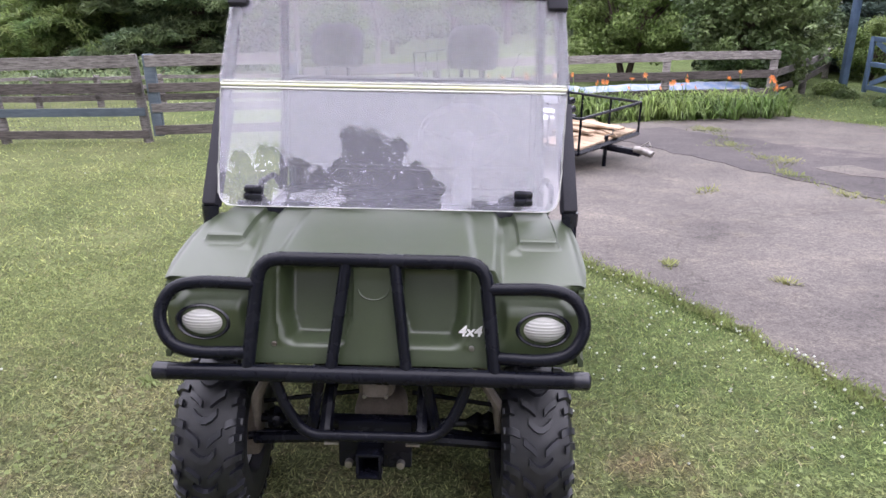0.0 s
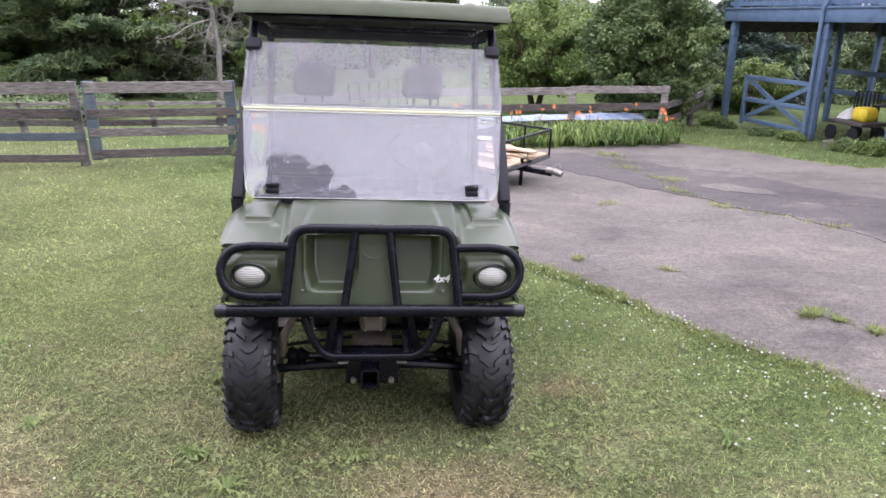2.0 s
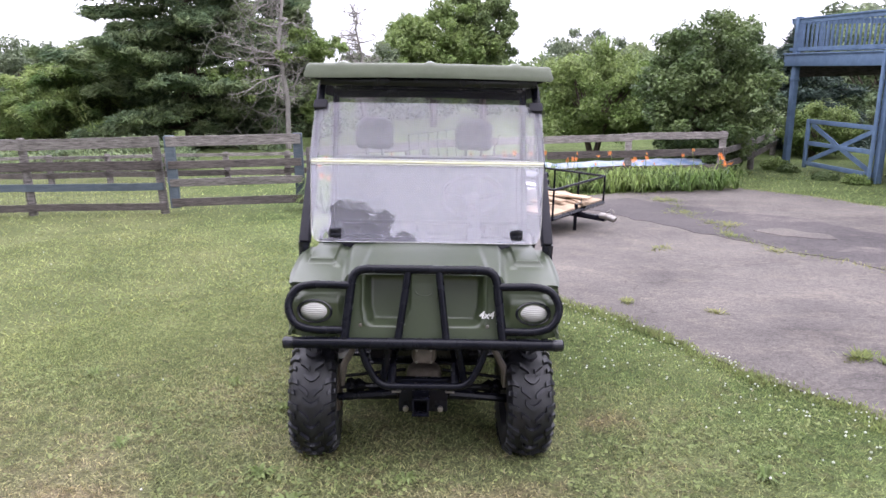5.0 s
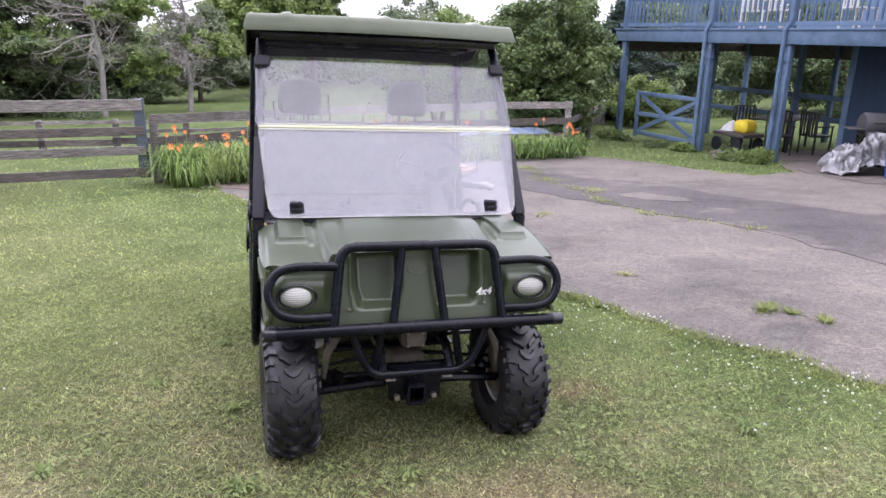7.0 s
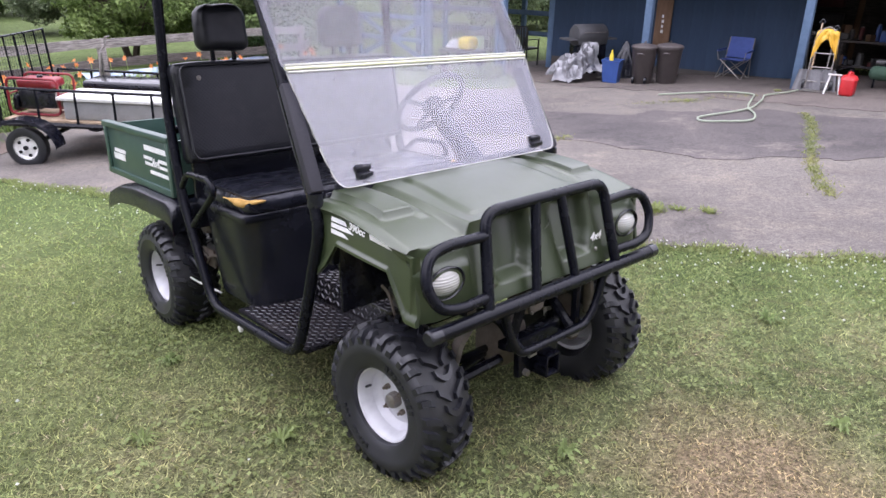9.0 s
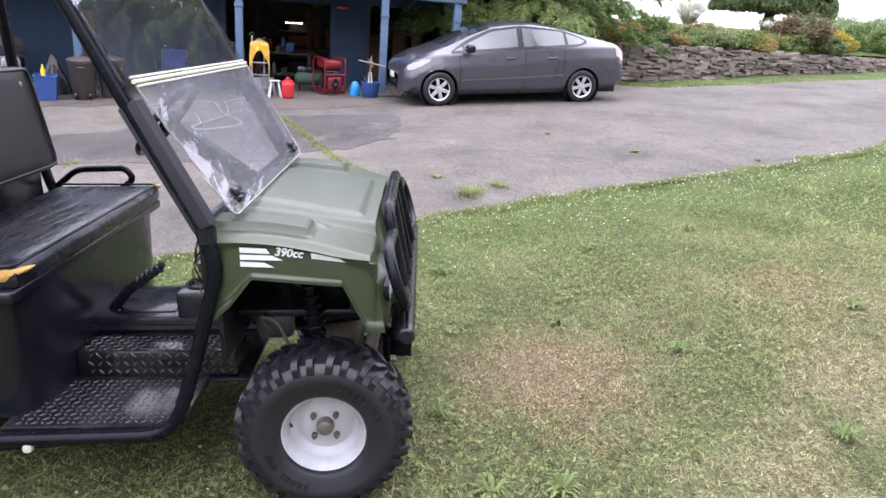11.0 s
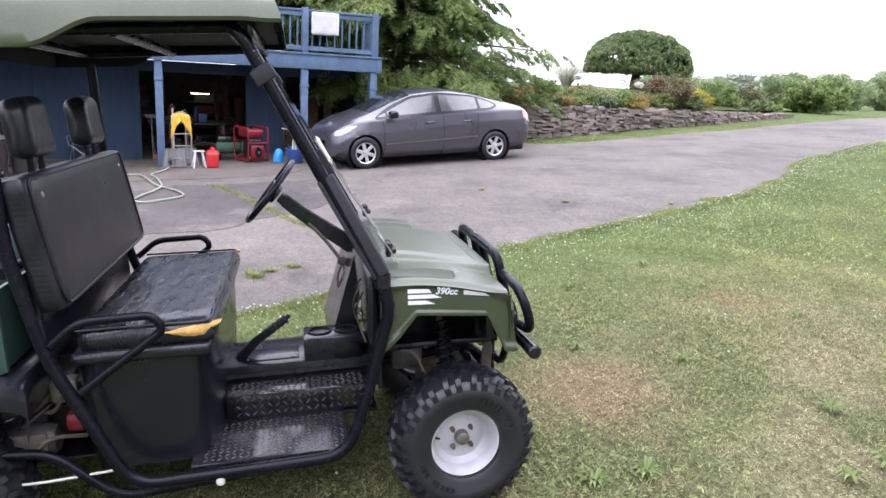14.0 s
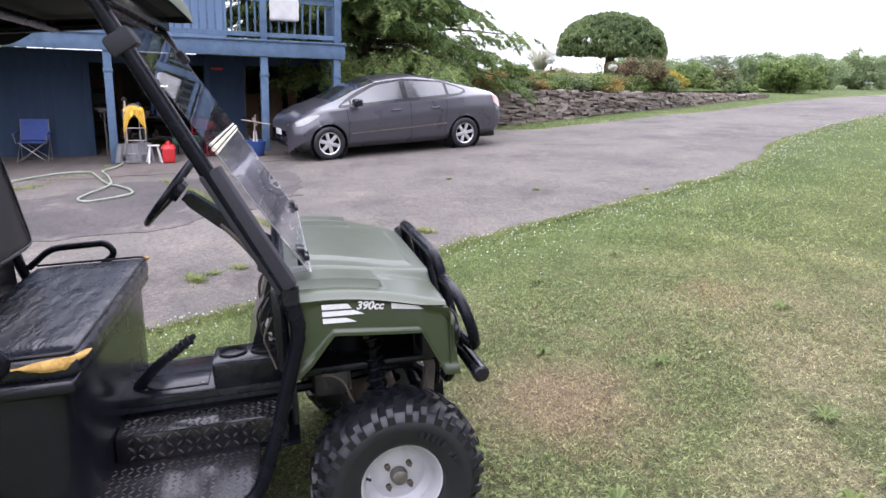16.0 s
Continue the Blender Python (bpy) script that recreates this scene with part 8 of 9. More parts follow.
def dustbin(x, y, turn):
    c = thing("dustbin", "dark brown plastic dustbin with a domed lid by the wall", "dustbin", stand(x, y, turn) @ Matrix.Diagonal((.88, .88, .94, 1)), "dustbins by the wall")
    part("bin_body", lathed([(.19, 0), (.20, .01), (.262, .66), (.272, .67), (.272, .70), (.25, .70)], 28, "z"), M_CAN, c)
    part("lid", lathed([(.285, .69), (.285, .715), (.25, .745), (.10, .775), (.0, .78)], 28, "z"), M_CAN, c)
    part("lid_handle", tubed([(-.07, 0, .77), (-.05, 0, .81), (.05, 0, .81), (.07, 0, .77)], .012, 6, .02), M_CAN, c)
    for s in (-1, 1):
        part("side_handle", tubed([(s * .255, -.07, .58), (s * .31, -.05, .60), (s * .31, .05, .60), (s * .255, .07, .58)], .013, 6, .03), M_CAN, c)
        part("wheel", lathed([(.0, -.02), (.07, -.02), (.075, 0), (.07, .02), (.0, .02)], 14, "y", Matrix.Translation((-.19, s * .13, .07))), M_BLACKPLASTIC, c)


dustbin(9.52, 8.18, 20)
dustbin(9.80, 7.82, 200)

tote = thing("storage_tote", "blue plastic tote with odds and ends inside", "tote", stand(9.30, 8.72, 15))
part("tub", lathed([(.20, 0), (.21, .01), (.265, .40), (.28, .41), (.28, .43), (.25, .43), (.20, .03)], 4, "z", Matrix.Rotation(radians(45), 4, "Z") @ Matrix.Diagonal((1.15, .85, 1, 1))), M_TOTE, tote, "", 20)
part("bottle", lathed([(.0, .3), (.04, .3), (.04, .5), (.015, .56), (.015, .6), (.0, .6)], 12, "z", Matrix.Translation((.05, .05, 0))), M_BRIGHTYELLOW, tote, "yellow bottle")


def heap(name, label, category, m, rx, ry, h, material, seed, sharp=7.0):
    """A crumpled heap of sheet."""
    t = thing(name, label, category, m)
    bm = bmesh.new()
    def f(u, v):
        a, r = u * 2 * PI, v
        k = 1 + .30 * noise.noise((math.cos(a) * 1.6, math.sin(a) * 1.6, seed))
        x, y = rx * r * k * math.cos(a), ry * r * k * math.sin(a)
        q = noise.noise((x * sharp, y * sharp, seed)) + .5 * noise.noise((x * sharp * 2.3, y * sharp * 2.3, seed + 5))
        ridge = 1 - abs(noise.noise((x * 4.2, y * 4.2, seed + 9))) * 2
        return Vector((x, y, max(.008, h * (1 - r ** 1.7) * (.72 + .28 * ridge) + .05 * q * (1 - r * .5))))
    sheet(bm, 72, 26, f)
    part("sheet", bm, material, t, "", 180)
    return t


def crumple(name, label, category, m, lumps, fold, material, seed):
    """A sheet thrown over lumps (x, y, radius, height), with sharp folds and an uneven hem."""
    t = thing(name, label, category, m)
    bm = bmesh.new()
    def f(u, v):
        a = u * 2 * PI
        r = v * (.78 + .22 * noise.noise((math.cos(a) * 2.2, math.sin(a) * 2.2, seed)))
        x, y = .74 * r * math.cos(a), .52 * r * math.sin(a)
        z = 0
        for lx, ly, lr, lh in lumps:
            d = math.hypot(x - lx, y - ly) / lr
            z = max(z, lh * max(0, 1 - d ** 2.2))
        f1 = 1 - abs(noise.noise((x * 6 + seed, y * 6, 1))) * 2.6
        f2 = 1 - abs(noise.noise((x * 16, y * 16 + seed, 4))) * 2.6
        x += fold * .8 * noise.noise((x * 7, y * 7, seed + 3))
        y += fold * .8 * noise.noise((x * 7, y * 7, seed + 8))
        return Vector((x, y, max(.012 + .012 * (f2 + 1), z + fold * (.65 * f1 + .35 * f2) * min(1, (1.06 - v) * 5))))
    sheet(bm, 110, 34, f)
    part("sheet", bm, material, t, "", 24)
    return t


crumple("tarp_heap", "crumpled silver tarp heaped on the concrete", "tarp", stand(9.14, 9.44, -15), ((-.08, .1, .50, .38), (.30, .12, .34, .58), (.1, -.22, .5, .22)), .17, M_SILVER, 3)
# a covered grill behind the tarp
gr = thing("gas_grill", "gas grill with a black cover under the deck", "grill", stand(9.95, 9.88, -20) @ Matrix.Diagonal((.82, .82, .90, 1)))
part("firebox", boxed(-.42, .42, -.26, .26, .72, .92, .05, 3), M_COVER, gr)
part("hood", lathed([(.0, -.42), (.26, -.42), (.29, -.38), (.29, .38), (.26, .42), (.0, .42)], 20, "x", Matrix.Translation((0, 0, .92)) @ Matrix.Diagonal((1, 1, .85, 1))), M_COVER, gr)
part("hood_handle", tubed([(-.3, -.31, 1.0), (.3, -.31, 1.0)], .014, 8), M_STEEL, gr)
part("cabinet", boxed(-.40, .40, -.24, .24, .08, .72, .02), M_BLACKPLASTIC, gr)
for s in (-1, 1):
    part("side_shelf", boxed(min(s * .42, s * .72), max(s * .42, s * .72), -.22, .22, .82, .86, .01), M_COVER, gr)
    for y in (-.2, .2):
        part("leg", boxed(s * .38 - .02, s * .38 + .02, y - .02, y + .02, 0, .1, .004), M_BLACKSTEEL, gr)
bg = heap("black_bag", "bulging black bin bag beside the grill", "bag", stand(10.15, 9.05, 0), .30, .28, .72, M_BLACKPLASTIC, 12, 5)


def camp_chair(x, y, turn):
    c = thing("camp_chair", "blue folding canvas camp chair by the wall", "chair", stand(x, y, turn) @ Matrix.Diagonal((.84, .84, .86, 1)))
    for s in (-1, 1):
        part("leg", tubed([(s * .30, -.22, 0), (-s * .26, -.20, .42)], .011, 6), M_STEEL, c)
        part("leg", tubed([(s * .30, .24, 0), (-s * .26, .20, .42)], .011, 6), M_STEEL, c)
        part("leg", tubed([(s * .30, -.22, 0), (s * .29, .20, .42)], .011, 6), M_STEEL, c)
        part("back_post", tubed([(s * .30, .24, 0), (s * .29, .22, .42), (s * .28, .32, .88)], .011, 6), M_STEEL, c)
        part("arm", tubed([(s * .33, -.22, .60), (s * .32, .25, .62)], .022, 6), M_CHAIRBLUE, c)
        part("arm_post", tubed([(s * .29, -.20, .40), (s * .33, -.22, .60)], .011, 6), M_STEEL, c)
    bm = bmesh.new()
    sheet(bm, 10, 10, lambda u, v: Vector((-.27 + .54 * u, -.22 + .44 * v, .42 - .05 * math.sin(PI * u) * math.sin(PI * v))))
    part("seat", bm, M_CHAIRBLUE, c)
    bm = bmesh.new()
    sheet(bm, 10, 10, lambda u, v: Vector((-.28 + .56 * u, .22 + .10 * v + .03 * math.sin(PI * u), .44 + .44 * v)))
    part("backrest", bm, M_CHAIRBLUE, c)


camp_chair(11.12, 7.22, 102 - 90 - 95)

sign = thing("brown_panel", "brown wooden board with worn white lettering against the wall", "board", HM @ pose(1.44, 3.0, hground(1.4, 3) + .55, 0, 0, 0))
part("board", boxed(0, .03, -.17, .17, 0, .95, .006), M_BROWNWOOD, sign)
for k in range(4):
    part("lettering_bar", boxed(-.004, 0, -.02 + .01 * (k % 2), .03, .30 + .10 * k, .36 + .10 * k, 0), M_WHITE, sign, "worn white lettering bar")

# yard tools at the garage post
dolly = thing("hand_truck", "hand truck with a yellow oilskin hung over it", "hand truck", stand(10.22, 5.24, -75))
for s in (-1, 1):
    part("rail", tubed([(s * .17, 0, .05), (s * .17, .11, .84), (s * .08, .15, .98), (0, .16, 1.01)], .014, 6, .05), M_STEEL, dolly)
    part("wheel", lathed([(.0, -.03), (.06, -.03), (.09, -.02), (.09, .02), (.06, .03), (.0, .03)], 16, "x", Matrix.Translation((s * .21, .09, .09))), M_RUBBER, dolly)
for z in (.15, .38, .6):
    part("rung", tubed([(-.17, .12 * z, z), (.17, .12 * z, z)], .010, 6), M_STEEL, dolly)
part("toe_plate", boxed(-.2, .2, -.2, .02, .01, .02, .003), M_STEEL, dolly)
coat = thing("yellow_coat", "yellow oilskin coat hung over the hand truck", "coat", stand(10.22, 5.24, -75))
bm = bmesh.new()
def cloth(u, v):
    """A coat thrown over the handle: it falls on both sides, in folds, further at its two ends."""
    x = -.165 + .33 * u
    drop = .15 + .30 * abs(2 * u - 1) ** 1.3 + .05 * noise.noise((u * 5, 3, 1))
    w = 2 * v - 1
    k = abs(w)
    fold = .022 * math.sin(u * 19 + 2 * w) * k + .02 * noise.noise((u * 6, w * 3, 5))
    return Vector((x * (1 + .12 * k), .145 + math.copysign(.035 + .05 * k, w) * min(1, k * 6) + fold, .99 - .05 * (2 * u - 1) ** 2 - drop * k))
sheet(bm, 44, 26, cloth)
part("coat_cloth", bm, M_YELLOW, coat)
for i, (dx, col, hh) in enumerate(((-.12, M_SNOW, 1.08), (.14, M_SNOW, .98))):
    p = hw(-.05 + .05 * i, -.22 - .22 * i)
    sh = thing("snow_shovel", "grey plastic snow shovel leaning on the post", "shovel", stand(p.x, p.y, -78), "snow shovels at the garage post")
    part("shaft", tubed([(0, -.04, .25), (0, .12, hh)], .014, 8), M_STEEL if i else M_PALEWOOD, sh)
    part("grip", tubed([(-.05, .12, hh), (0, .125, hh + .06), (.05, .12, hh), (-.05, .12, hh)], .011, 6, .02), M_BLACKPLASTIC, sh)
    bm = bmesh.new()
    sheet(bm, 64, 8, lambda u, v: Vector(((-.22 + .44 * u) * (1 - .25 * v), -.10 + .05 * v + .007 * math.sin(u * 8 * PI) - .05 * (2 * u - 1) ** 2, .34 * v)))
    r = bmesh.ops.extrude_face_region(bm, geom=bm.faces[:])
    for v in r["geom"]:
        if isinstance(v, bmesh.types.BMVert):
            v.co.y += .008
    part("scoop", bm, col, sh, "ribbed grey scoop")


def fuel_can(x, y, turn):
    c = thing("fuel_can", "red plastic fuel can on the concrete", "fuel can", stand(x, y, turn) @ Matrix.Diagonal((.86, .86, .92, 1)))
    part("tank", boxed(-.14, .14, -.12, .12, 0, .30, .04, 3), M_REDPLASTIC, c)
    part("shoulder", lathed([(.15, .27), (.12, .33), (.05, .36), (.05, .40), (.0, .41)], 18, "z"), M_REDPLASTIC, c)
    part("cap", lathed([(.035, .40), (.035, .44), (.0, .445)], 12, "z"), M_BLACKPLASTIC, c)
    part("handle", tubed([(-.11, 0, .30), (-.08, 0, .39), (.05, 0, .42)], .018, 8, .03), M_REDPLASTIC, c)


M_REDPLASTIC = plain("red_plastic", (0.55, 0.025, 0.03), (0.46, 0.02, 0.025), 0.4)
fuel_can(9.98, 4.66, 10)
step = thing("stepladder", "small white folding step stool", "step stool", stand(10.06, 4.92, -70))
for s in (-1, 1):
    part("leg", tubed([(s * .11, -.12, 0), (s * .06, 0, .30)], .016, 6), M_WHITEPAINT, step)
    part("leg", tubed([(s * .11, .12, 0), (s * .06, 0, .30)], .016, 6), M_WHITEPAINT, step)
part("tread", boxed(-.1, .1, -.05, .05, .29, .31, .005), M_WHITEPAINT, step)
generator("generator", "red-framed petrol generator at the garage opening", stand(10.80, 4.05, 32) @ Matrix.Diagonal((.9, .86, 1.28, 1)), 1.0)
comp = thing("air_compressor", "dark green air compressor tank on the garage floor", "compressor", stand(11.15, 4.52, 12))
part("tank", lathed([(.0, -.27), (.05, -.265), (.105, -.23), (.12, -.19), (.12, .19), (.105, .23), (.05, .265), (.0, .27)], 20, "y", Matrix.Translation((0, 0, .24))), M_DGREEN, comp)
for s in (-1, 1):
    part("foot", boxed(-.09, .09, s * .17 - .012, s * .17 + .012, 0, .15, .004), M_BLACKSTEEL, comp)
part("pump", boxed(-.06, .06, -.08, .06, .35, .46, .02), M_BLACKPLASTIC, comp)
part("motor", lathed([(.0, .06), (.05, .06), (.055, .08), (.055, .2), (.0, .21)], 14, "y", Matrix.Translation((0, 0, .41))), M_GREYSTEEL, comp)
part("tow_handle", tubed([(0, .22, .30), (-.05, .50, .34), (-.08, .78, .22)], .011, 6, .05), M_BLACKSTEEL, comp)
bucket = thing("bucket", "blue plastic bucket by the garage post", "bucket", stand(10.28, 3.18, 0))
part("pail", lathed([(.13, 0), (.135, .005), (.175, .26), (.185, .265), (.185, .28), (.165, .28), (.13, .02), (0, .02)], 24, "z"), M_TOTE, bucket)
part("bail", tubed([(.18, 0, .26), (.15, .10, .34), (0, .14, .37), (-.15, .10, .34), (-.18, 0, .26)], .005, 5, .06), M_STEEL, bucket)
orn = thing("garden_ornament", "weathered cross-shaped garden ornament standing in a bucket", "ornament", stand(10.28, 3.18, 12, .05))
bm = tubed([(0, 0, .02), (.01, .02, .45), (0, 0, .72)], [.020, .016, .012], 7)
tube(bm, [(.01, -.27, .54), (0, -.05, .58), (.01, .25, .63)], [.014, .019, .012], 7)
tube(bm, [(.03, -.02, .52), (.03, .03, .66)], .035, 8)
part("cross", bm, M_DRIFTWOOD, orn)
part("white_rag", tubed([(.03, .0, .05), (.04, .01, .42)], [.055, .03], 9), M_CLOTH, orn, "white rag wound on the stick")
jug = thing("blue_jug", "small bright blue plastic scoop on the concrete", "scoop", stand(10.50, 3.50, 0))
part("scoop", lathed([(.10, 0), (.10, .12), (.07, .22), (.03, .26), (.0, .26)], 16, "z"), plain("bright_blue_plastic", (0.02, 0.26, 0.62), None, .4), jug)
gardenhose = thing("garden_hose", "pale green garden hose lying in loose loops on the driveway", "hose")
pts = [(10.05, 5.45), (9.6, 5.42), (9.17, 5.6), (8.7, 5.37), (7.83, 5.09), (7.4, 5.08), (6.93, 5.21), (6.54, 5.22), (6.35, 5.04), (6.53, 4.77), (6.81, 4.56), (7.3, 4.77), (7.81, 5.17), (8.6, 5.5), (9.2, 5.75), (9.15, 6.2), (8.75, 6.6), (8.17, 6.89)]
part("hose", tubed([(x, y, ground(x, y) + .040 + .006 * (k % 2)) for k, (x, y) in enumerate(pts)], .014, 7, .30), M_HOSE, gardenhose)
# shelf goods take dark colours that hold the dimness of the garage
M_DARKRED = plain("darkened_red_paint", (0.10, 0.012, 0.012), (0.075, 0.012, 0.012), 0.6)
# garage contents
for i, (x, y, w, d, hh, m_) in enumerate(((4.9, .6, .5, 1.0, 1.5, M_DARKBOARD), (5.6, -1.2, .5, 1.2, 1.3, M_DARKBOARD), (3.2, .85, .4, .4, 1.2, M_COVER), (3.6, -1.6, .5, .4, .8, M_CAN), (2.6, -2.4, .6, .5, .9, M_DGREEN))):
    s = thing("storage_shelf" if i < 2 else "stored_box", "stacked storage inside the garage, in darkened colours", "storage", HM @ pose(x, y, -.42, 0, 0, 5 * i))
    for k in range(4):
        part("board", boxed(-w / 2, w / 2, -d / 2, d / 2, hh * k / 4 + .02, hh * k / 4 + .05, .004), m_, s)
        part("carton", boxed(-w * .38, w * .36, -d * .42 + .03 * k, d * .30, hh * k / 4 + .05, hh * (k + .8) / 4, .01), (M_DARKBOARD, M_COVER, M_CAN, M_DARKRED)[(k + i) % 4], s)
for k, (x, y, hh, lean, head) in enumerate(((1.25, .04, .80, 3, 0), (1.32, .10, .74, -4, 1), (1.20, .15, .86, 4, 2))):
    br = thing("garden_tool", "long-handled garden tool leaning by the garage post", "tool", HM @ pose(x, y, hground(x, y), lean, 6, 20 * k), "tools leaning by the garage post")
    part("shaft", tubed([(0, 0, .02), (0, 0, hh)], .013, 7), (M_DARKBOARD, M_GREYSTEEL, M_DARKBOARD)[k], br)
    if head == 0:
        part("broom_head", boxed(-.04, .04, -.13, .13, .0, .12, .02), M_BROWNWOOD, br)
    elif head == 1:
        part("grip", tubed([(0, -.05, hh), (0, -.05, hh + .08), (0, .05, hh + .08), (0, .05, hh)], .012, 6, .02, True), M_BLACKPLASTIC, br)
    else:
        for j in range(7):
            part("tine", tubed([(0, -.12 + .04 * j, hh), (.02, -.12 + .04 * j, hh + .07)], .005, 5), M_STEEL, br)
        part("tine_bar", tubed([(0, -.13, hh), (0, .13, hh)], .009, 6), M_STEEL, br)
for k, (x, y, w, hh) in enumerate(((3.4, -1.60, .16, 1.45), (3.5, -1.36, .10, 1.6), (3.3, -1.86, .22, 1.2), (3.6, -.10, .12, 1.5))):
    lb = thing("leaning_board", "brown board leaning at the back of the garage", "board", HM @ pose(x + .9, y, -.42, 2 * k - 3, 7, 8 * k), "boards leaning in the garage")
    part("board", boxed(-.014, .014, -w / 2, w / 2, 0, hh, .004), M_BROWNWOOD, lb)
g_ = random.Random(61)
bench = thing("workbench", "cluttered workbench inside the garage", "workbench", HM @ pose(2.75, -.75, -.42, 0, 0, 2))
part("benchtop", boxed(-.25, .25, -.62, .62, .66, .70, .006), M_DARKBOARD, bench)
for sx in (-1, 1):
    for sy in (-1, 1):
        part("leg", boxed(sx * .21 - .03, sx * .21 + .03, sy * .56 - .03, sy * .56 + .03, 0, .66, .004), M_DARKBOARD, bench)
part("lower_shelf", boxed(-.22, .22, -.58, .58, .20, .225, .004), M_DARKBOARD, bench)
for k in range(22):
    y = -.92 + .055 * k + g_.uniform(-.15, .2)
    on_top = k % 2 == 0
    z = .70 if on_top else .225
    hh, rr = g_.uniform(.08, .30 if on_top else .26), g_.uniform(.03, .07)
    mat_ = (M_STEEL, M_DARKRED, M_COVER, M_WHITEPAINT, M_CAN, M_TOTE, M_GREYSTEEL, M_BROWNWOOD)[g_.randrange(8)]
    jar = thing("paint_tin", "dusty tin standing on the garage workbench", "tin", HM @ pose(2.75 + g_.uniform(-.16, .10), min(-.18, max(-1.32, y)), -.42 + z, 0, 0, 40 * k), "tins on the workbench")
    if k % 3:
        tin = part("can", lathed([(.0, 0), (rr, 0), (rr, hh * .85), (rr * .7, hh), (.0, hh)], 14, "z"), mat_, jar)
        part("lid", lathed([(rr * .72, hh - .004), (rr * .72, hh + .012), (.0, hh + .014)], 12, "z"), M_STEEL, tin)
    else:
        part("carton", boxed(-rr, rr, -rr * 1.4, rr * 1.4, 0, hh, .006), mat_, jar)
redlamp = thing("red_light", "small red light under the deck", "lamp", HM @ pose(1.30, -1.95, 1.32))
part("lens", boxed(-.03, .03, -.11, .11, -.02, .02, .008), M_REDPLASTIC, redlamp)
# dim boards leaning inside the open bay
for k, (y, tilt, w, hh) in enumerate(((-3.35, 8, .30, 1.55), (-3.75, 5, .22, 1.7), (-2.85, 11, .40, 1.2))):
    lb = thing("leaning_board", "dim brown board leaning inside the open bay", "board", HM @ pose(2.6, y, -.42, 0, tilt, 6 * k), "boards leaning in the bay")
    part("board", boxed(-.015, .015, -w / 2, w / 2, 0, hh, .004), M_BROWNWOOD, lb)
# cart under the deck
cart = thing("garden_cart", "garden cart loaded under the deck", "cart", stand(9.36, 13.20, 100) @ Matrix.Diagonal((.86, .86, 1.0, 1)))
part("tray", boxed(-.55, .55, -.36, .36, .36, .44, .02), M_CAN, cart)
for s in (-1, 1):
    for x in (-.35, .35):
        part("wheel", lathed([(.0, -.03), (.1, -.03), (.16, -.03), (.17, 0), (.16, .03), (.0, .03)], 18, "y", Matrix.Translation((x, s * .38, .17))), M_RUBBER, cart)
yc = thing("yellow_cushion", "bright yellow cushion lying on the cart", "cushion", cart.matrix_world @ pose(-.12, -.05, .43) @ Matrix.Diagonal((.9, .9, 1.1, 1)))
part("pad", cushion(-.30, .20, -.26, .26, 0, .27, .13, 4), M_BRIGHTYELLOW, yc)
heap("white_sheet", "crumpled white sheet lying on the cart", "sheet", cart.matrix_world @ pose(.32, -.1, .44), .26, .26, .24, M_CLOTH, 22, 6)
for k, (x, y) in enumerate(((8.85, 13.05), (9.05, 12.3), (8.6, 12.6))):
    bm = bmesh.new()
    bmesh.ops.create_icosphere(bm, subdivisions=3, radius=.2)
    for v in bm.verts:
        v.co += v.co.normalized() * .07 * noise.noise(v.co * 6 + Vector((k * 5, 0, 0)))
        v.co.z *= .4
    st_ = thing("field_stone", "flat grey stone lying in the grass", "stone", stand(x, y, k * 50, 0))
    part("stone", bm, M_STONE, st_)
for k, (hx, hy, r, hh) in enumerate(((-.25, 6.2, .34, .30), (-.30, 6.75, .26, .20), (-.2, 8.3, .24, .18), (-.35, 9.1, .22, .14), (-.15, 11.1, .30, .26), (-.2, 10.5, .22, .16))):
    p = hw(hx, hy)
    broadleaf("weed_clump", "leafy green weeds at the foot of a deck post", p.x, p.y, hh, r, hh * .5, 40, 45, .045, (L_LIGHT, L_OAK)[k % 2], 400 + k, .008, 4)
# furniture in the shade under the deck
M_DARKMETAL = plain("dark_metal_frame", (0.018, 0.018, 0.020), (0.030, 0.028, 0.028), 0.5, 0.2)
def dark_chair(x, y, turn):
    c = thing("garden_chair", "dark metal garden chair under the deck", "chair", HM @ pose(x, y, hground(x, y) + .01, 0, 0, turn), "garden chairs under the deck")
    part("seat", boxed(-.24, .24, -.24, .24, .40, .44, .012), M_DARKMETAL, c)
    for k in range(6):
        part("back_slat", boxed(-.22 + .08 * k, -.18 + .08 * k, .21, .235, .44, .92, .006), M_DARKMETAL, c)
    part("back_rail", tubed([(-.25, .22, .42), (-.25, .24, .94), (.25, .24, .94), (.25, .22, .42)], .015, 6, .06), M_DARKMETAL, c)
    for s in (-1, 1):
        part("arm", boxed(s * .26 - .02, s * .26 + .02, -.22, .22, .63, .655, .008), M_DARKMETAL, c)
        for yy in (-.21, .21):
            part("leg", boxed(s * .23 - .015, s * .23 + .015, yy - .015, yy + .015, 0, .64 if yy < 0 else .41, .004), M_DARKMETAL, c)
for x, y, a in ((2.0, 6.6, 80), (2.3, 8.9, 130), (1.2, 6.9, -40)):
    dark_chair(x, y, a)
tb = thing("garden_table", "dark garden table under the deck", "table", HM @ pose(2.2, 7.7, hground(2.2, 7.7) + .01, 0, 0, 20))
part("tabletop", boxed(-.8, .8, -.45, .45, .70, .74, .012), M_DARKMETAL, tb)
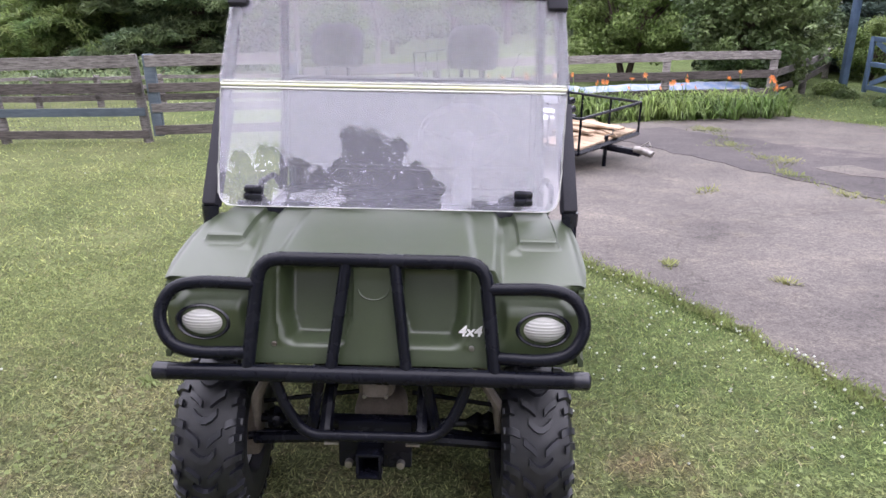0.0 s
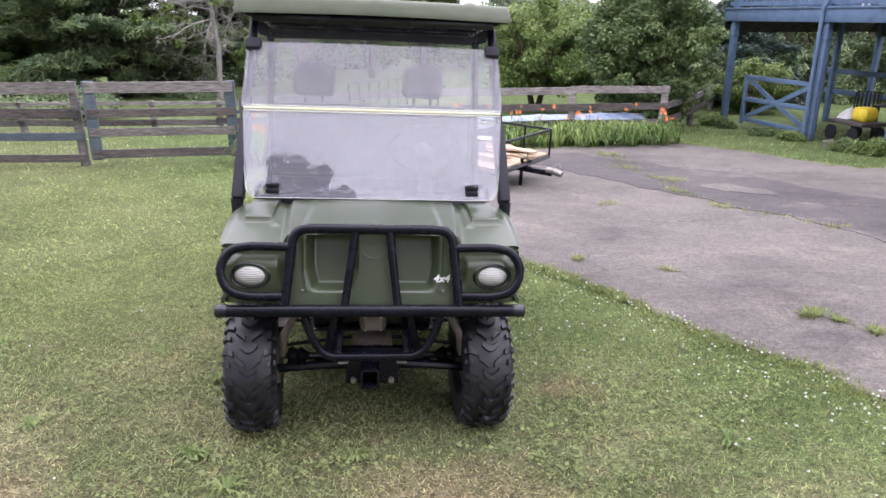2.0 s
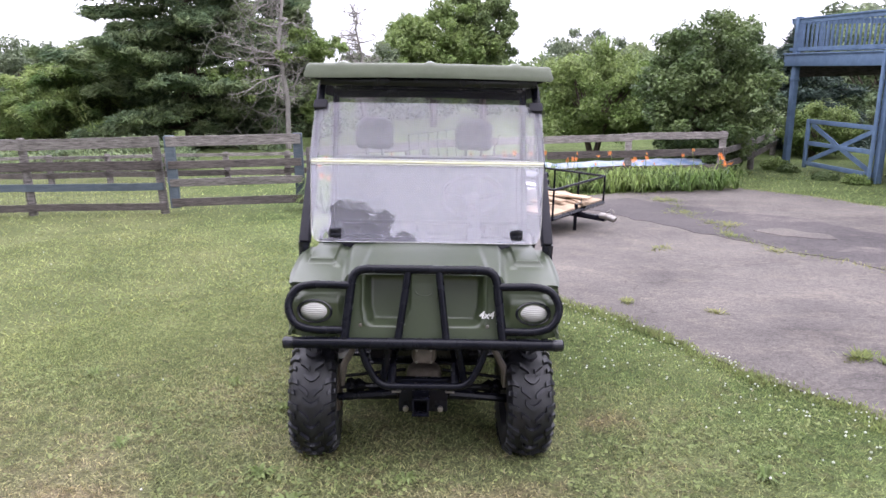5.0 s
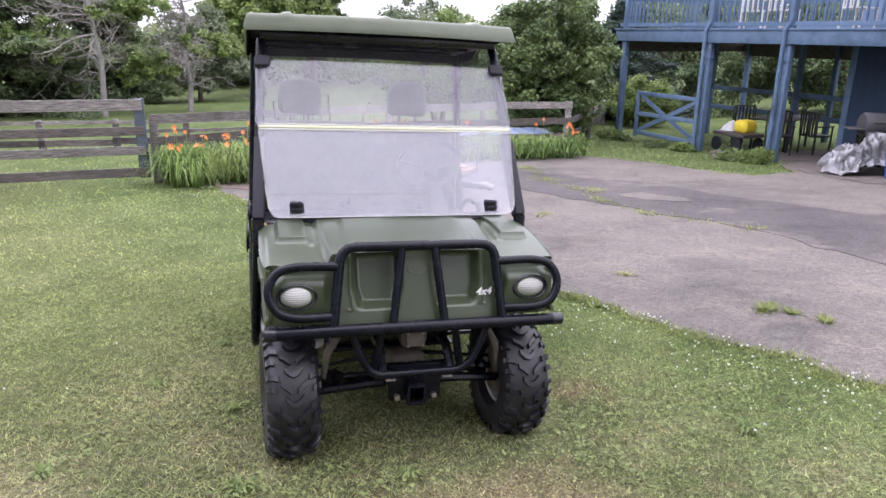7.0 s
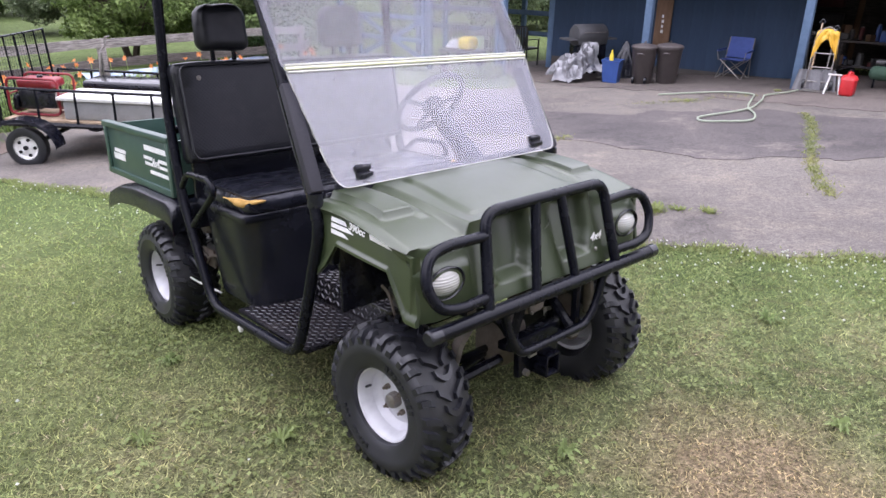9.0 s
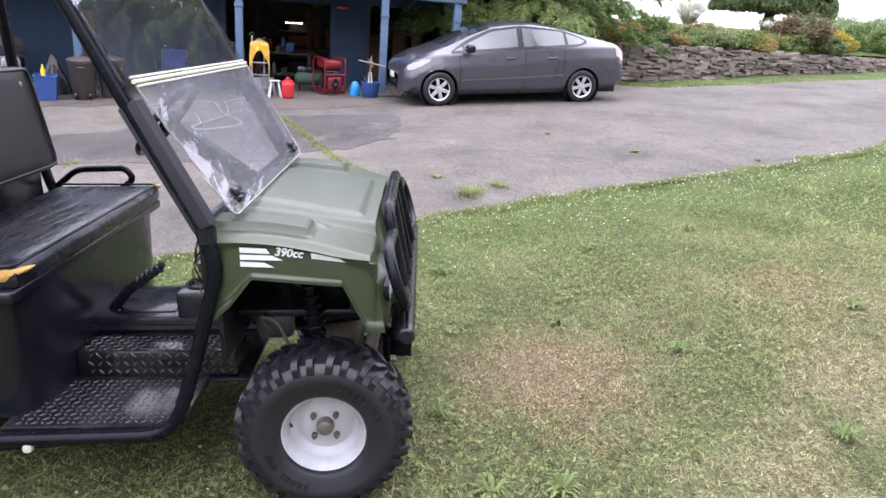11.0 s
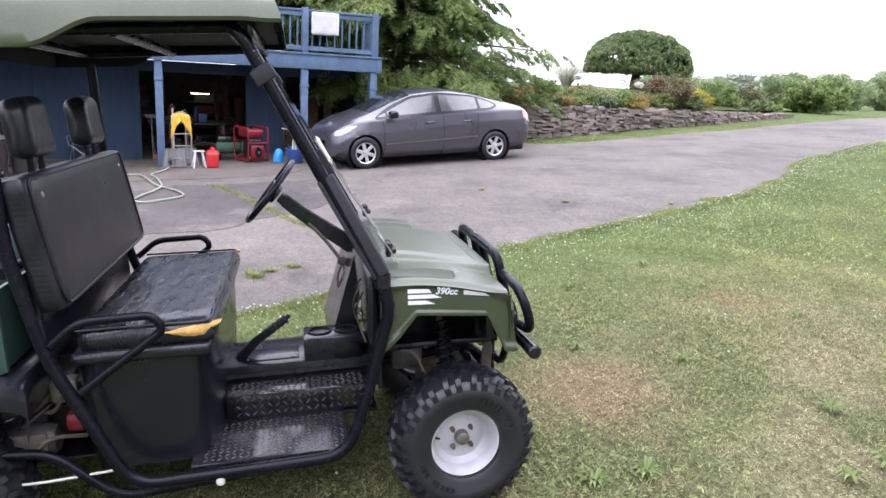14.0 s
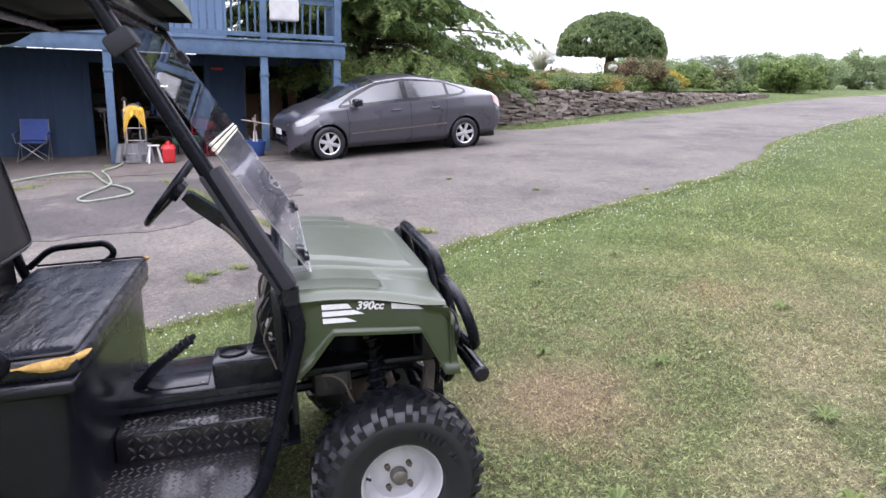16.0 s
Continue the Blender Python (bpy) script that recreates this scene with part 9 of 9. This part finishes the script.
for sx in (-1, 1):
    for sy in (-1, 1):
        part("leg", boxed(sx * .70 - .025, sx * .70 + .025, sy * .38 - .025, sy * .38 + .025, 0, .70, .006), M_DARKMETAL, tb)
# on the deck
cloth_ = thing("hung_cushion", "white seat cushion hung over the deck railing", "cushion", HM @ pose(-.045, -3.05, 2.44))
part("pad", cushion(-.05, .05, -.27, .27, -.20, .22, .045, 8), M_CLOTH, cloth_)
for k, (x, y) in enumerate(((.75, 5.2), (.8, 4.3), (.75, 6.9), (.8, 7.7))):
    ch = thing("patio_chair", "white plastic patio chair on the deck", "chair", HM @ pose(x, y, 1.85, 0, 0, 40 * k), "patio chairs on the deck")
    part("seat", boxed(-.24, .24, -.24, .24, .40, .43, .01), M_WHITEPAINT, ch)
    for j in range(5):
        part("back_slat", boxed(-.22 + .1 * j, -.16 + .1 * j, .20, .22, .43, .86, .006), M_WHITEPAINT, ch)
    for s in (-1, 1):
        part("arm", boxed(s * .25 - .025, s * .25 + .025, -.24, .22, .62, .65, .008), M_WHITEPAINT, ch)
        for yy in (-.21, .21):
            part("leg", boxed(s * .22 - .02, s * .22 + .02, yy - .02, yy + .02, 0, .41, .006), M_WHITEPAINT, ch)
cool = thing("cool_box", "blue cool box standing on the deck", "cool box", HM @ pose(.6, 3.55, 1.85))
part("body", boxed(-.2, .2, -.3, .3, 0, .36, .03), M_TOTE, cool)
part("lid", boxed(-.21, .21, -.31, .31, .36, .42, .02), M_CHAIRBLUE, cool)
# planting on the terrace
r_ = random.Random(9)
for k in range(46):
    s = .3 + k * .285
    p, a = wall_point(min(s, 14))
    off = .30 + r_.random() * 1.5
    x, y = p.x - math.sin(a) * off, p.y + math.cos(a) * off
    hh = .22 + .26 * r_.random()
    mat_ = (L_MASS, L_PINKF, L_LIGHT, L_MASS, L_AMBER, L_LIGHT, L_OAK)[r_.randrange(7)]
    broadleaf("border_shrub", "flowering border shrub on the terrace", x, y, hh, .34 + .22 * r_.random(), hh * .5, 40, 50, .050, mat_, 200 + k, .02, 4, 1.04)
for k, (s, off, hh, rr, mat_) in enumerate(((7.5, 1.0, 1.0, .95, L_RUSSET), (9.0, .8, .66, .55, L_YELLOW), (10.4, 1.1, .85, .85, L_LIGHT), (12.2, .9, .8, .62, L_RUSSET), (2.6, 1.2, .60, .7, L_LIGHT), (4.6, 1.5, .55, .8, L_PINKF))):
    p, a = wall_point(s)
    broadleaf("round_shrub", "rounded shrub on the terrace above the wall", p.x - math.sin(a) * off, p.y + math.cos(a) * off, hh, rr, hh * .5, 120, 70, .055, mat_, 240 + k, .03, 5, 1.0)
for k, (s, off, up) in enumerate(((.5, .5, .62), (.75, .75, .80), (1.1, .45, .55), (3.4, .6, .7), (5.9, .5, .6))):
    p, a = wall_point(s)
    h_ = thing("hydrangea", "stem with a round white hydrangea bloom on the terrace", "flower", Matrix.Translation((p.x - math.sin(a) * off, p.y + math.cos(a) * off, 1.1)), "hydrangea blooms")
    part("stem", tubed([(0, 0, 0), (.02, 0, up)], .008, 5), L_LILY, h_)
    v, f = leaves([(.02, 0, up, .13)], .05, 160, (1, 1, .8), .3, 1.1, 700 + k)
    crown("bloom", v, f, L_WHITEF, h_, "round white bloom")
# pale fountain of ornamental grass beside the weeping tree
g_ = np.random.default_rng(19)
n_ = 420
ang = g_.random(n_) * 2 * PI
far = .25 + 1.05 * g_.random(n_) ** .6
tall = .80 + .35 * g_.random(n_)
rows_ = []
for k in range(6):
    t_ = k / 5
    reach_ = .06 + far * t_ ** 1.4
    up_ = tall * (1.75 * t_ - .85 * t_ ** 2.6)
    half_ = .010 * (1 - t_) + .002
    x_, y_ = reach_ * np.cos(ang), reach_ * np.sin(ang)
    rows_.append(np.stack([x_ - half_ * np.sin(ang), y_ + half_ * np.cos(ang), up_], 1))
    rows_.append(np.stack([x_ + half_ * np.sin(ang), y_ - half_ * np.cos(ang), up_], 1))
verts_ = np.stack(rows_, 1).reshape(-1, 3)
faces_ = np.array([[12 * i + 2 * k + q for q in tri] for i in range(n_) for k in range(5) for tri in ((0, 1, 2), (1, 3, 2))])
tuft = thing("ornamental_grass", "pale arching ornamental grass on the terrace", "grass", Matrix.Translation((21.2, -5.95, 1.30)))
crown("blades", verts_, faces_, L_PALEGRASS, tuft, "thin pale arching blades")
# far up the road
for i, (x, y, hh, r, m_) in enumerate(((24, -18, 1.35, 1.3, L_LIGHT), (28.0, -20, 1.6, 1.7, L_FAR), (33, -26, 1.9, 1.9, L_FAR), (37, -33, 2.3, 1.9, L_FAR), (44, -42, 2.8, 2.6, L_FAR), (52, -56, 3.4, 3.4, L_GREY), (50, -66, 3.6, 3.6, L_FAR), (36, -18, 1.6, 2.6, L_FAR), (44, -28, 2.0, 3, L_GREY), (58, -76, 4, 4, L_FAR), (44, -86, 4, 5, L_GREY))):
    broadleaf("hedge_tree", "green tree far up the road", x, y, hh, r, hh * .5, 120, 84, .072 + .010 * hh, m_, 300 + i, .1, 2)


# ---- grass, clover and weeds ----


def blades(n, region, hgt, width, seed, keep):
    """Upright and leaning blades scattered over a part of the lawn; a triangle each."""
    g = np.random.default_rng(seed)
    x0, x1, y0, y1 = region
    x, y = x0 + (x1 - x0) * g.random(n), y0 + (y1 - y0) * g.random(n)
    ok = keep(x, y)
    x, y = x[ok], y[ok]
    n = len(x)
    z = ground_array(x, y) - .012 + np.where((abs(x) < 24) & (abs(y) < 24), 0.012 * np.sin(x * 1.7 + y * 0.6) * np.cos(y * 1.3), 0)
    patch = np.sin(x * 2.1 + 1.3 * np.sin(y * 1.7)) * np.cos(y * 2.6 + np.sin(x * 1.1))
    h = hgt * (.45 + .75 * g.random(n)) * (1 + .25 * patch)
    a = g.random(n) * 2 * PI
    lean = (.7 + 1.7 * g.random(n)) * h
    d = g.random(n) * 2 * PI
    w = width * (.6 + .8 * g.random(n))
    base = np.stack([x, y, z], 1)
    s = np.stack([np.cos(a) * w, np.sin(a) * w, np.zeros(n)], 1)
    tip = base + np.stack([np.cos(d) * lean, np.sin(d) * lean, h], 1)
    v = np.stack([base - s, base + s, tip], 1).reshape(-1, 3)
    return v, np.arange(n * 3).reshape(-1, 3)


def on_lawn(x, y):
    return ~inside(DRIVE, x, y)


def lawn():
    sets = []
    near = lambda x, y: on_lawn(x, y) & (np.hypot(x + .3, y - 1.5) < 4.2)
    mid = lambda x, y: on_lawn(x, y) & (np.hypot(x + .3, y - 1.5) >= 4.0) & (np.hypot(x + .3, y - 1.5) < 9)
    far = lambda x, y: on_lawn(x, y) & (np.hypot(x + .3, y - 1.5) >= 8.5) & (np.hypot(x + .3, y - 1.5) < 17) & ((y > 4) | (x > 3))
    sets.append(blades(400000, (-4.6, 4.2, -2.8, 5.8), .017, .0028, 1, near))
    sets.append(blades(210000, (-9.5, 8.8, -7.6, 10.6), .028, .0070, 2, mid))
    sets.append(blades(95000, (-17, 17, -16, 19), .042, .011, 3, far))
    sets.append(blades(24000, (-4.6, 4.2, -2.8, 5.8), .030, .0024, 4, lambda x, y: near(x, y) & (np.sin(x * 3.1 + 2 * np.sin(y * 2.3)) * np.cos(y * 3.7 + x) > -.1)))
    v = np.concatenate([s[0] for s in sets])
    f = np.arange(len(v)).reshape(-1, 3)
    ob = soup("grass", v, f, M_BLADES)
    tagged(ob, "short mown grass with dry blades", "grass", kind="stuff")
    # cut straw lying on the turf
    v, _ = blades(24000, (-5.2, 4.4, -3.4, 6.2), .010, .0026, 14, lambda x, y: on_lawn(x, y) & (np.sin(x * 1.9 + 1.4 * np.sin(y * 1.3)) + np.cos(y * 2.1 - x) > -.6))
    v = v.reshape(-1, 3, 3)
    v[:, :, 2] += .010
    v[:, 2, :2] += (v[:, 2, :2] - v[:, 0, :2]) * .3
    tagged(soup("cut_straw", v.reshape(-1, 3), np.arange(len(v) * 3).reshape(-1, 3), M_STRAW), "pale cut straw lying on the mown lawn", "straw", kind="stuff")
    # tufts along the paved edges
    g = np.random.default_rng(5)
    pts = []
    for (xa, ya), (xb, yb) in list(zip(DRIVE, DRIVE[1:]))[:18]:
        k = int(math.hypot(xb - xa, yb - ya) * 1250)
        u = g.random(k)
        line = np.array([wavy(xa + (xb - xa) * t, ya + (yb - ya) * t, .13) for t in u]).reshape(-1, 2)
        spread = .020 + .030 * np.abs(np.sin(line[:, 0] * 7 + line[:, 1] * 5))
        pts.append(line + g.normal(size=(k, 2)) * spread[:, None] - np.array([.018, .006]))
    for (xa, ya), (xb, yb) in list(zip(DRIVE, DRIVE[1:]))[33:43] + list(zip(DRIVE, DRIVE[1:]))[23:28]:
        k = int(min(12, math.hypot(xb - xa, yb - ya)) * 220)
        u = g.random(k)
        pts.append(np.stack([xa + (xb - xa) * u + g.normal(size=k) * .14, ya + (yb - ya) * u + g.normal(size=k) * .14], 1))
    p = np.concatenate(pts)
    n = len(p)
    z = ground_array(p[:, 0], p[:, 1])
    h = .014 + .030 * g.random(n)
    d, w, a = g.random(n) * 2 * PI, .004 + .004 * g.random(n), g.random(n) * 2 * PI
    base = np.stack([p[:, 0], p[:, 1], z], 1)
    s = np.stack([np.cos(a) * w, np.sin(a) * w, np.zeros(n)], 1)
    tip = base + np.stack([np.cos(d) * h * .6, np.sin(d) * h * .6, h], 1)
    ob = soup("edge_grass", np.stack([base - s, base + s, tip], 1).reshape(-1, 3), np.arange(n * 3).reshape(-1, 3), M_BLADES)
    tagged(ob, "longer grass along the driveway edge", "grass", kind="stuff")


def clover():
    """White clover heads, thick along the driveway, thin over the lawn, and their small round leaves."""
    g = np.random.default_rng(8)
    pts = []
    for (xa, ya), (xb, yb) in list(zip(DRIVE, DRIVE[1:]))[1:18]:
        k = int(math.hypot(xb - xa, yb - ya) * 70)
        u = g.random(k)
        off = .03 + np.abs(g.normal(size=k)) ** 1.4 * .40
        nx, ny = (ya - yb), (xb - xa)
        ln = math.hypot(nx, ny)
        pts.append(np.stack([xa + (xb - xa) * u - off * abs(nx) / ln, ya + (yb - ya) * u - off * abs(ny) / ln * (1 if ny > 0 else 1)], 1))
    k = 420
    pts.append(np.stack([-8 + 15 * g.random(k), -6 + 16 * g.random(k)], 1))
    p = np.concatenate(pts)
    p = p[on_lawn(p[:, 0], p[:, 1])]
    p = p[(p[:, 1] < 4.5) | (g.random(len(p)) < .3)]
    far = np.hypot(p[:, 0] + .3, p[:, 1] - 1.5)
    n = len(p)
    r = (.0055 + .0040 * g.random(n)) * (1 + .020 * far)
    z = ground_array(p[:, 0], p[:, 1]) + .035 + .02 * g.random(n)
    c = np.stack([p[:, 0], p[:, 1], z], 1)
    oct_ = np.array([(1, 0, 0), (-1, 0, 0), (0, 1, 0), (0, -1, 0), (0, 0, .9), (0, 0, -.9)])
    fo = np.array([(0, 2, 4), (2, 1, 4), (1, 3, 4), (3, 0, 4), (2, 0, 5), (1, 2, 5), (3, 1, 5), (0, 3, 5)])
    v = (c[:, None, :] + oct_[None] * r[:, None, None]).reshape(-1, 3)
    f = (np.arange(n)[:, None, None] * 6 + fo[None]).reshape(-1, 3)
    tagged(soup("clover_blossom", v, f, L_WHITEF), "small white clover blossom in the grass", "clover", kind="stuff")
    k = 70000
    q = np.concatenate([np.repeat(p, 5, 0) + g.normal(size=(n * 5, 2)) * .09, np.stack([-5 + 9.5 * g.random(k), -3 + 9.5 * g.random(k)], 1)])
    drift = np.sin(q[:, 0] * 2.3 + 1.7 * np.sin(q[:, 1] * 1.9)) * np.cos(q[:, 1] * 2.9 + 1.3 * np.sin(q[:, 0] * 1.4))
    q = q[on_lawn(q[:, 0], q[:, 1]) & (drift + g.normal(size=len(q)) * .25 > .30)]
    cs = np.stack([q[:, 0], q[:, 1], ground_array(q[:, 0], q[:, 1]) + .018, np.full(len(q), .012)], 1)
    v, f = leaves(cs, .018, 1, (1, 1, .5), 1.2, 1.1, 9, 0.0, True)
    tagged(soup("clover_leaf", v, f, L_CLOVER), "low clover and weed leaves in the grass", "clover", kind="stuff")


M_STRAW = plain("pale_straw", (0.37, 0.31, 0.20), (0.27, 0.22, 0.14), 0.8, 0, 3, 60, 0.0, 0.001, 0, 0.3, None, None, 0.5, 0.4)
L_CLOVER = leaf_material("clover_leaves", (0.160, 0.200, 0.072), (0.220, 0.255, 0.100), None, .6, .22)


M_WEED = leaf_material("driveway_weeds", (0.150, 0.190, 0.055), (0.250, 0.255, 0.095), None, .6)


def weed_line(points, wide, each, seed):
    """Short yellowish weeds all along a joint in the paving."""
    g = np.random.default_rng(seed)
    p = []
    for (xa, ya), (xb, yb) in zip(points, points[1:]):
        k = int(math.hypot(xb - xa, yb - ya) * each)
        u = g.random(k)
        thick = wide * (.4 + .9 * np.abs(np.sin(u * 7 + xa * 3)))
        p.append(np.stack([xa + (xb - xa) * u + g.normal(size=k) * thick, ya + (yb - ya) * u + g.normal(size=k) * thick], 1))
    p = np.concatenate(p)
    n = len(p)
    z = ground_array(p[:, 0], p[:, 1]) + .016
    h, d, w, a = .008 + .022 * g.random(n), g.random(n) * 2 * PI, .004 + .004 * g.random(n), g.random(n) * 2 * PI
    base = np.stack([p[:, 0], p[:, 1], z], 1)
    s = np.stack([np.cos(a) * w, np.sin(a) * w, np.zeros(n)], 1)
    tip = base + np.stack([np.cos(d) * h * 1.2, np.sin(d) * h * 1.2, h], 1)
    ob = soup("joint_weeds", np.stack([base - s, base + s, tip], 1).reshape(-1, 3), np.arange(n * 3).reshape(-1, 3), M_WEED)
    tagged(ob, "low yellow-green weeds along a joint in the asphalt", "weeds", kind="stuff")


def weed_tuft(x, y, r, n, seed, paved_=True):
    g = np.random.default_rng(seed)
    p = g.normal(size=(n, 2)) * r * .55 * np.array([1.0, .6])
    h = .015 + .035 * g.random(n)
    d = np.arctan2(p[:, 1], p[:, 0]) + g.normal(size=n) * .5
    base = np.stack([p[:, 0], p[:, 1], np.zeros(n)], 1)
    w = .004 + .004 * g.random(n)
    s = np.stack([-np.sin(d) * w, np.cos(d) * w, np.zeros(n)], 1)
    tip = base + np.stack([np.cos(d) * h, np.sin(d) * h, h * .8], 1)
    t = thing("weed_tuft", "tuft of green weeds growing in the asphalt", "weeds", pose(x, y, ground(x, y) + .012, 0, 0, seed * 40), "weeds in the driveway")
    ob = crown("foliage", np.stack([base - s, base + s, tip], 1).reshape(-1, 3), np.arange(n * 3).reshape(-1, 3), M_WEED, t)
    ob["kind"] = "stuff"


for i, (x, y, r, n) in enumerate(((2.62, 3.21, .12, 220), (2.85, 2.88, .07, 100), (2.74, 3.08, .06, 70), (3.35, 1.42, .20, 420), (3.65, 1.15, .12, 180), (3.97, 1.77, .10, 90), (5.4, -.6, .05, 60), (2.05, 4.3, .07, 60), (6.6, .3, .05, 50), (5.0, -1.9, .05, 50), (1.38, 4.65, .08, 80),
                                  (3.67, 11.65, .34, 300), (3.51, 9.97, .30, 260), (3.6, 8.94, .14, 90), (3.77, 8.66, .26, 240), (3.49, 7.81, .20, 150), (3.64, 6.81, .16, 110), (4.38, 5.71, .16, 100), (2.33, 7.04, .18, 90), (6.95, 10.13, .10, 60), (7.98, 6.26, .26, 160), (10.35, 3.05, .12, 90), (9.9, 5.7, .10, 80))):
    weed_tuft(x, y, r, n, i + 1)
weed_line([(7.93, 4.39), (7.06, 3.9), (6.0, 3.46), (5.3, 3.16), (4.78, 2.92), (4.35, 2.66), (3.93, 2.4)], .040, 480, 61)
weed_line([(3.9, 12.1), (3.5, 9.97), (3.6, 8.9), (3.5, 7.8), (3.7, 6.8), (4.4, 5.7)], .07, 110, 62)
weed_line([(9.4, 5.6), (8.7, 6.1), (7.9, 6.3), (7.2, 6.7)], .10, 160, 63)
def coarse_tuft(x, y, reach, n, seed):
    """A low rosette of coarse blades spreading over the turf."""
    g = np.random.default_rng(seed)
    d = g.random(n) * 2 * PI
    ln = reach * (.5 + .6 * g.random(n))
    w = .0045 + .003 * g.random(n)
    rise = .012 + .03 * g.random(n)
    side = np.stack([-np.sin(d) * w, np.cos(d) * w, np.zeros(n)], 1)
    out = np.stack([np.cos(d), np.sin(d), np.zeros(n)], 1)
    up = np.array([[0, 0, 1.0]])
    a, b, c = out * .008, out * ln[:, None] * .55 + up * rise[:, None], out * ln[:, None] + up * rise[:, None] * .5
    v = np.stack([a - side, a + side, b + side, b - side, c, c], 1)[:, :5]
    f = (np.arange(n)[:, None, None] * 5 + np.array([(0, 1, 2), (0, 2, 3), (3, 2, 4)])[None]).reshape(-1, 3)
    t = thing("grass_tuft", "low tuft of coarse broad-bladed grass in the lawn", "grass tuft", pose(x, y, ground(x, y), 0, 0, seed * 31), "coarse tufts in the lawn")
    ob = crown("foliage", v.reshape(-1, 3), f, L_TUFT, t)
    ob["kind"] = "stuff"


L_TUFT = leaf_material("coarse_grass", (0.150, 0.205, 0.070), (0.215, 0.260, 0.098), None, .5, .25)
for i, (x, y, r) in enumerate(((-.85, 1.43, .11), (-.44, -.05, .09), (-.95, .06, .10), (-1.02, .31, .09), (-.82, 1.17, .10), (-.76, -.36, .08), (-1.05, 1.69, .09), (1.34, 1.66, .09), (-2.58, 3.02, .10), (-1.23, 3.43, .08), (-1.13, 2.45, .10), (-.34, 1.63, .07), (-1.56, 2.84, .08), (.3, .4, .09), (1.9, .6, .10), (.9, -.8, .09), (-2.2, .9, .08), (2.4, -.3, .09), (-1.9, 2.0, .08), (.6, 1.0, .07))):
    coarse_tuft(x, y, r, 26, 900 + i)
lawn()
clover()
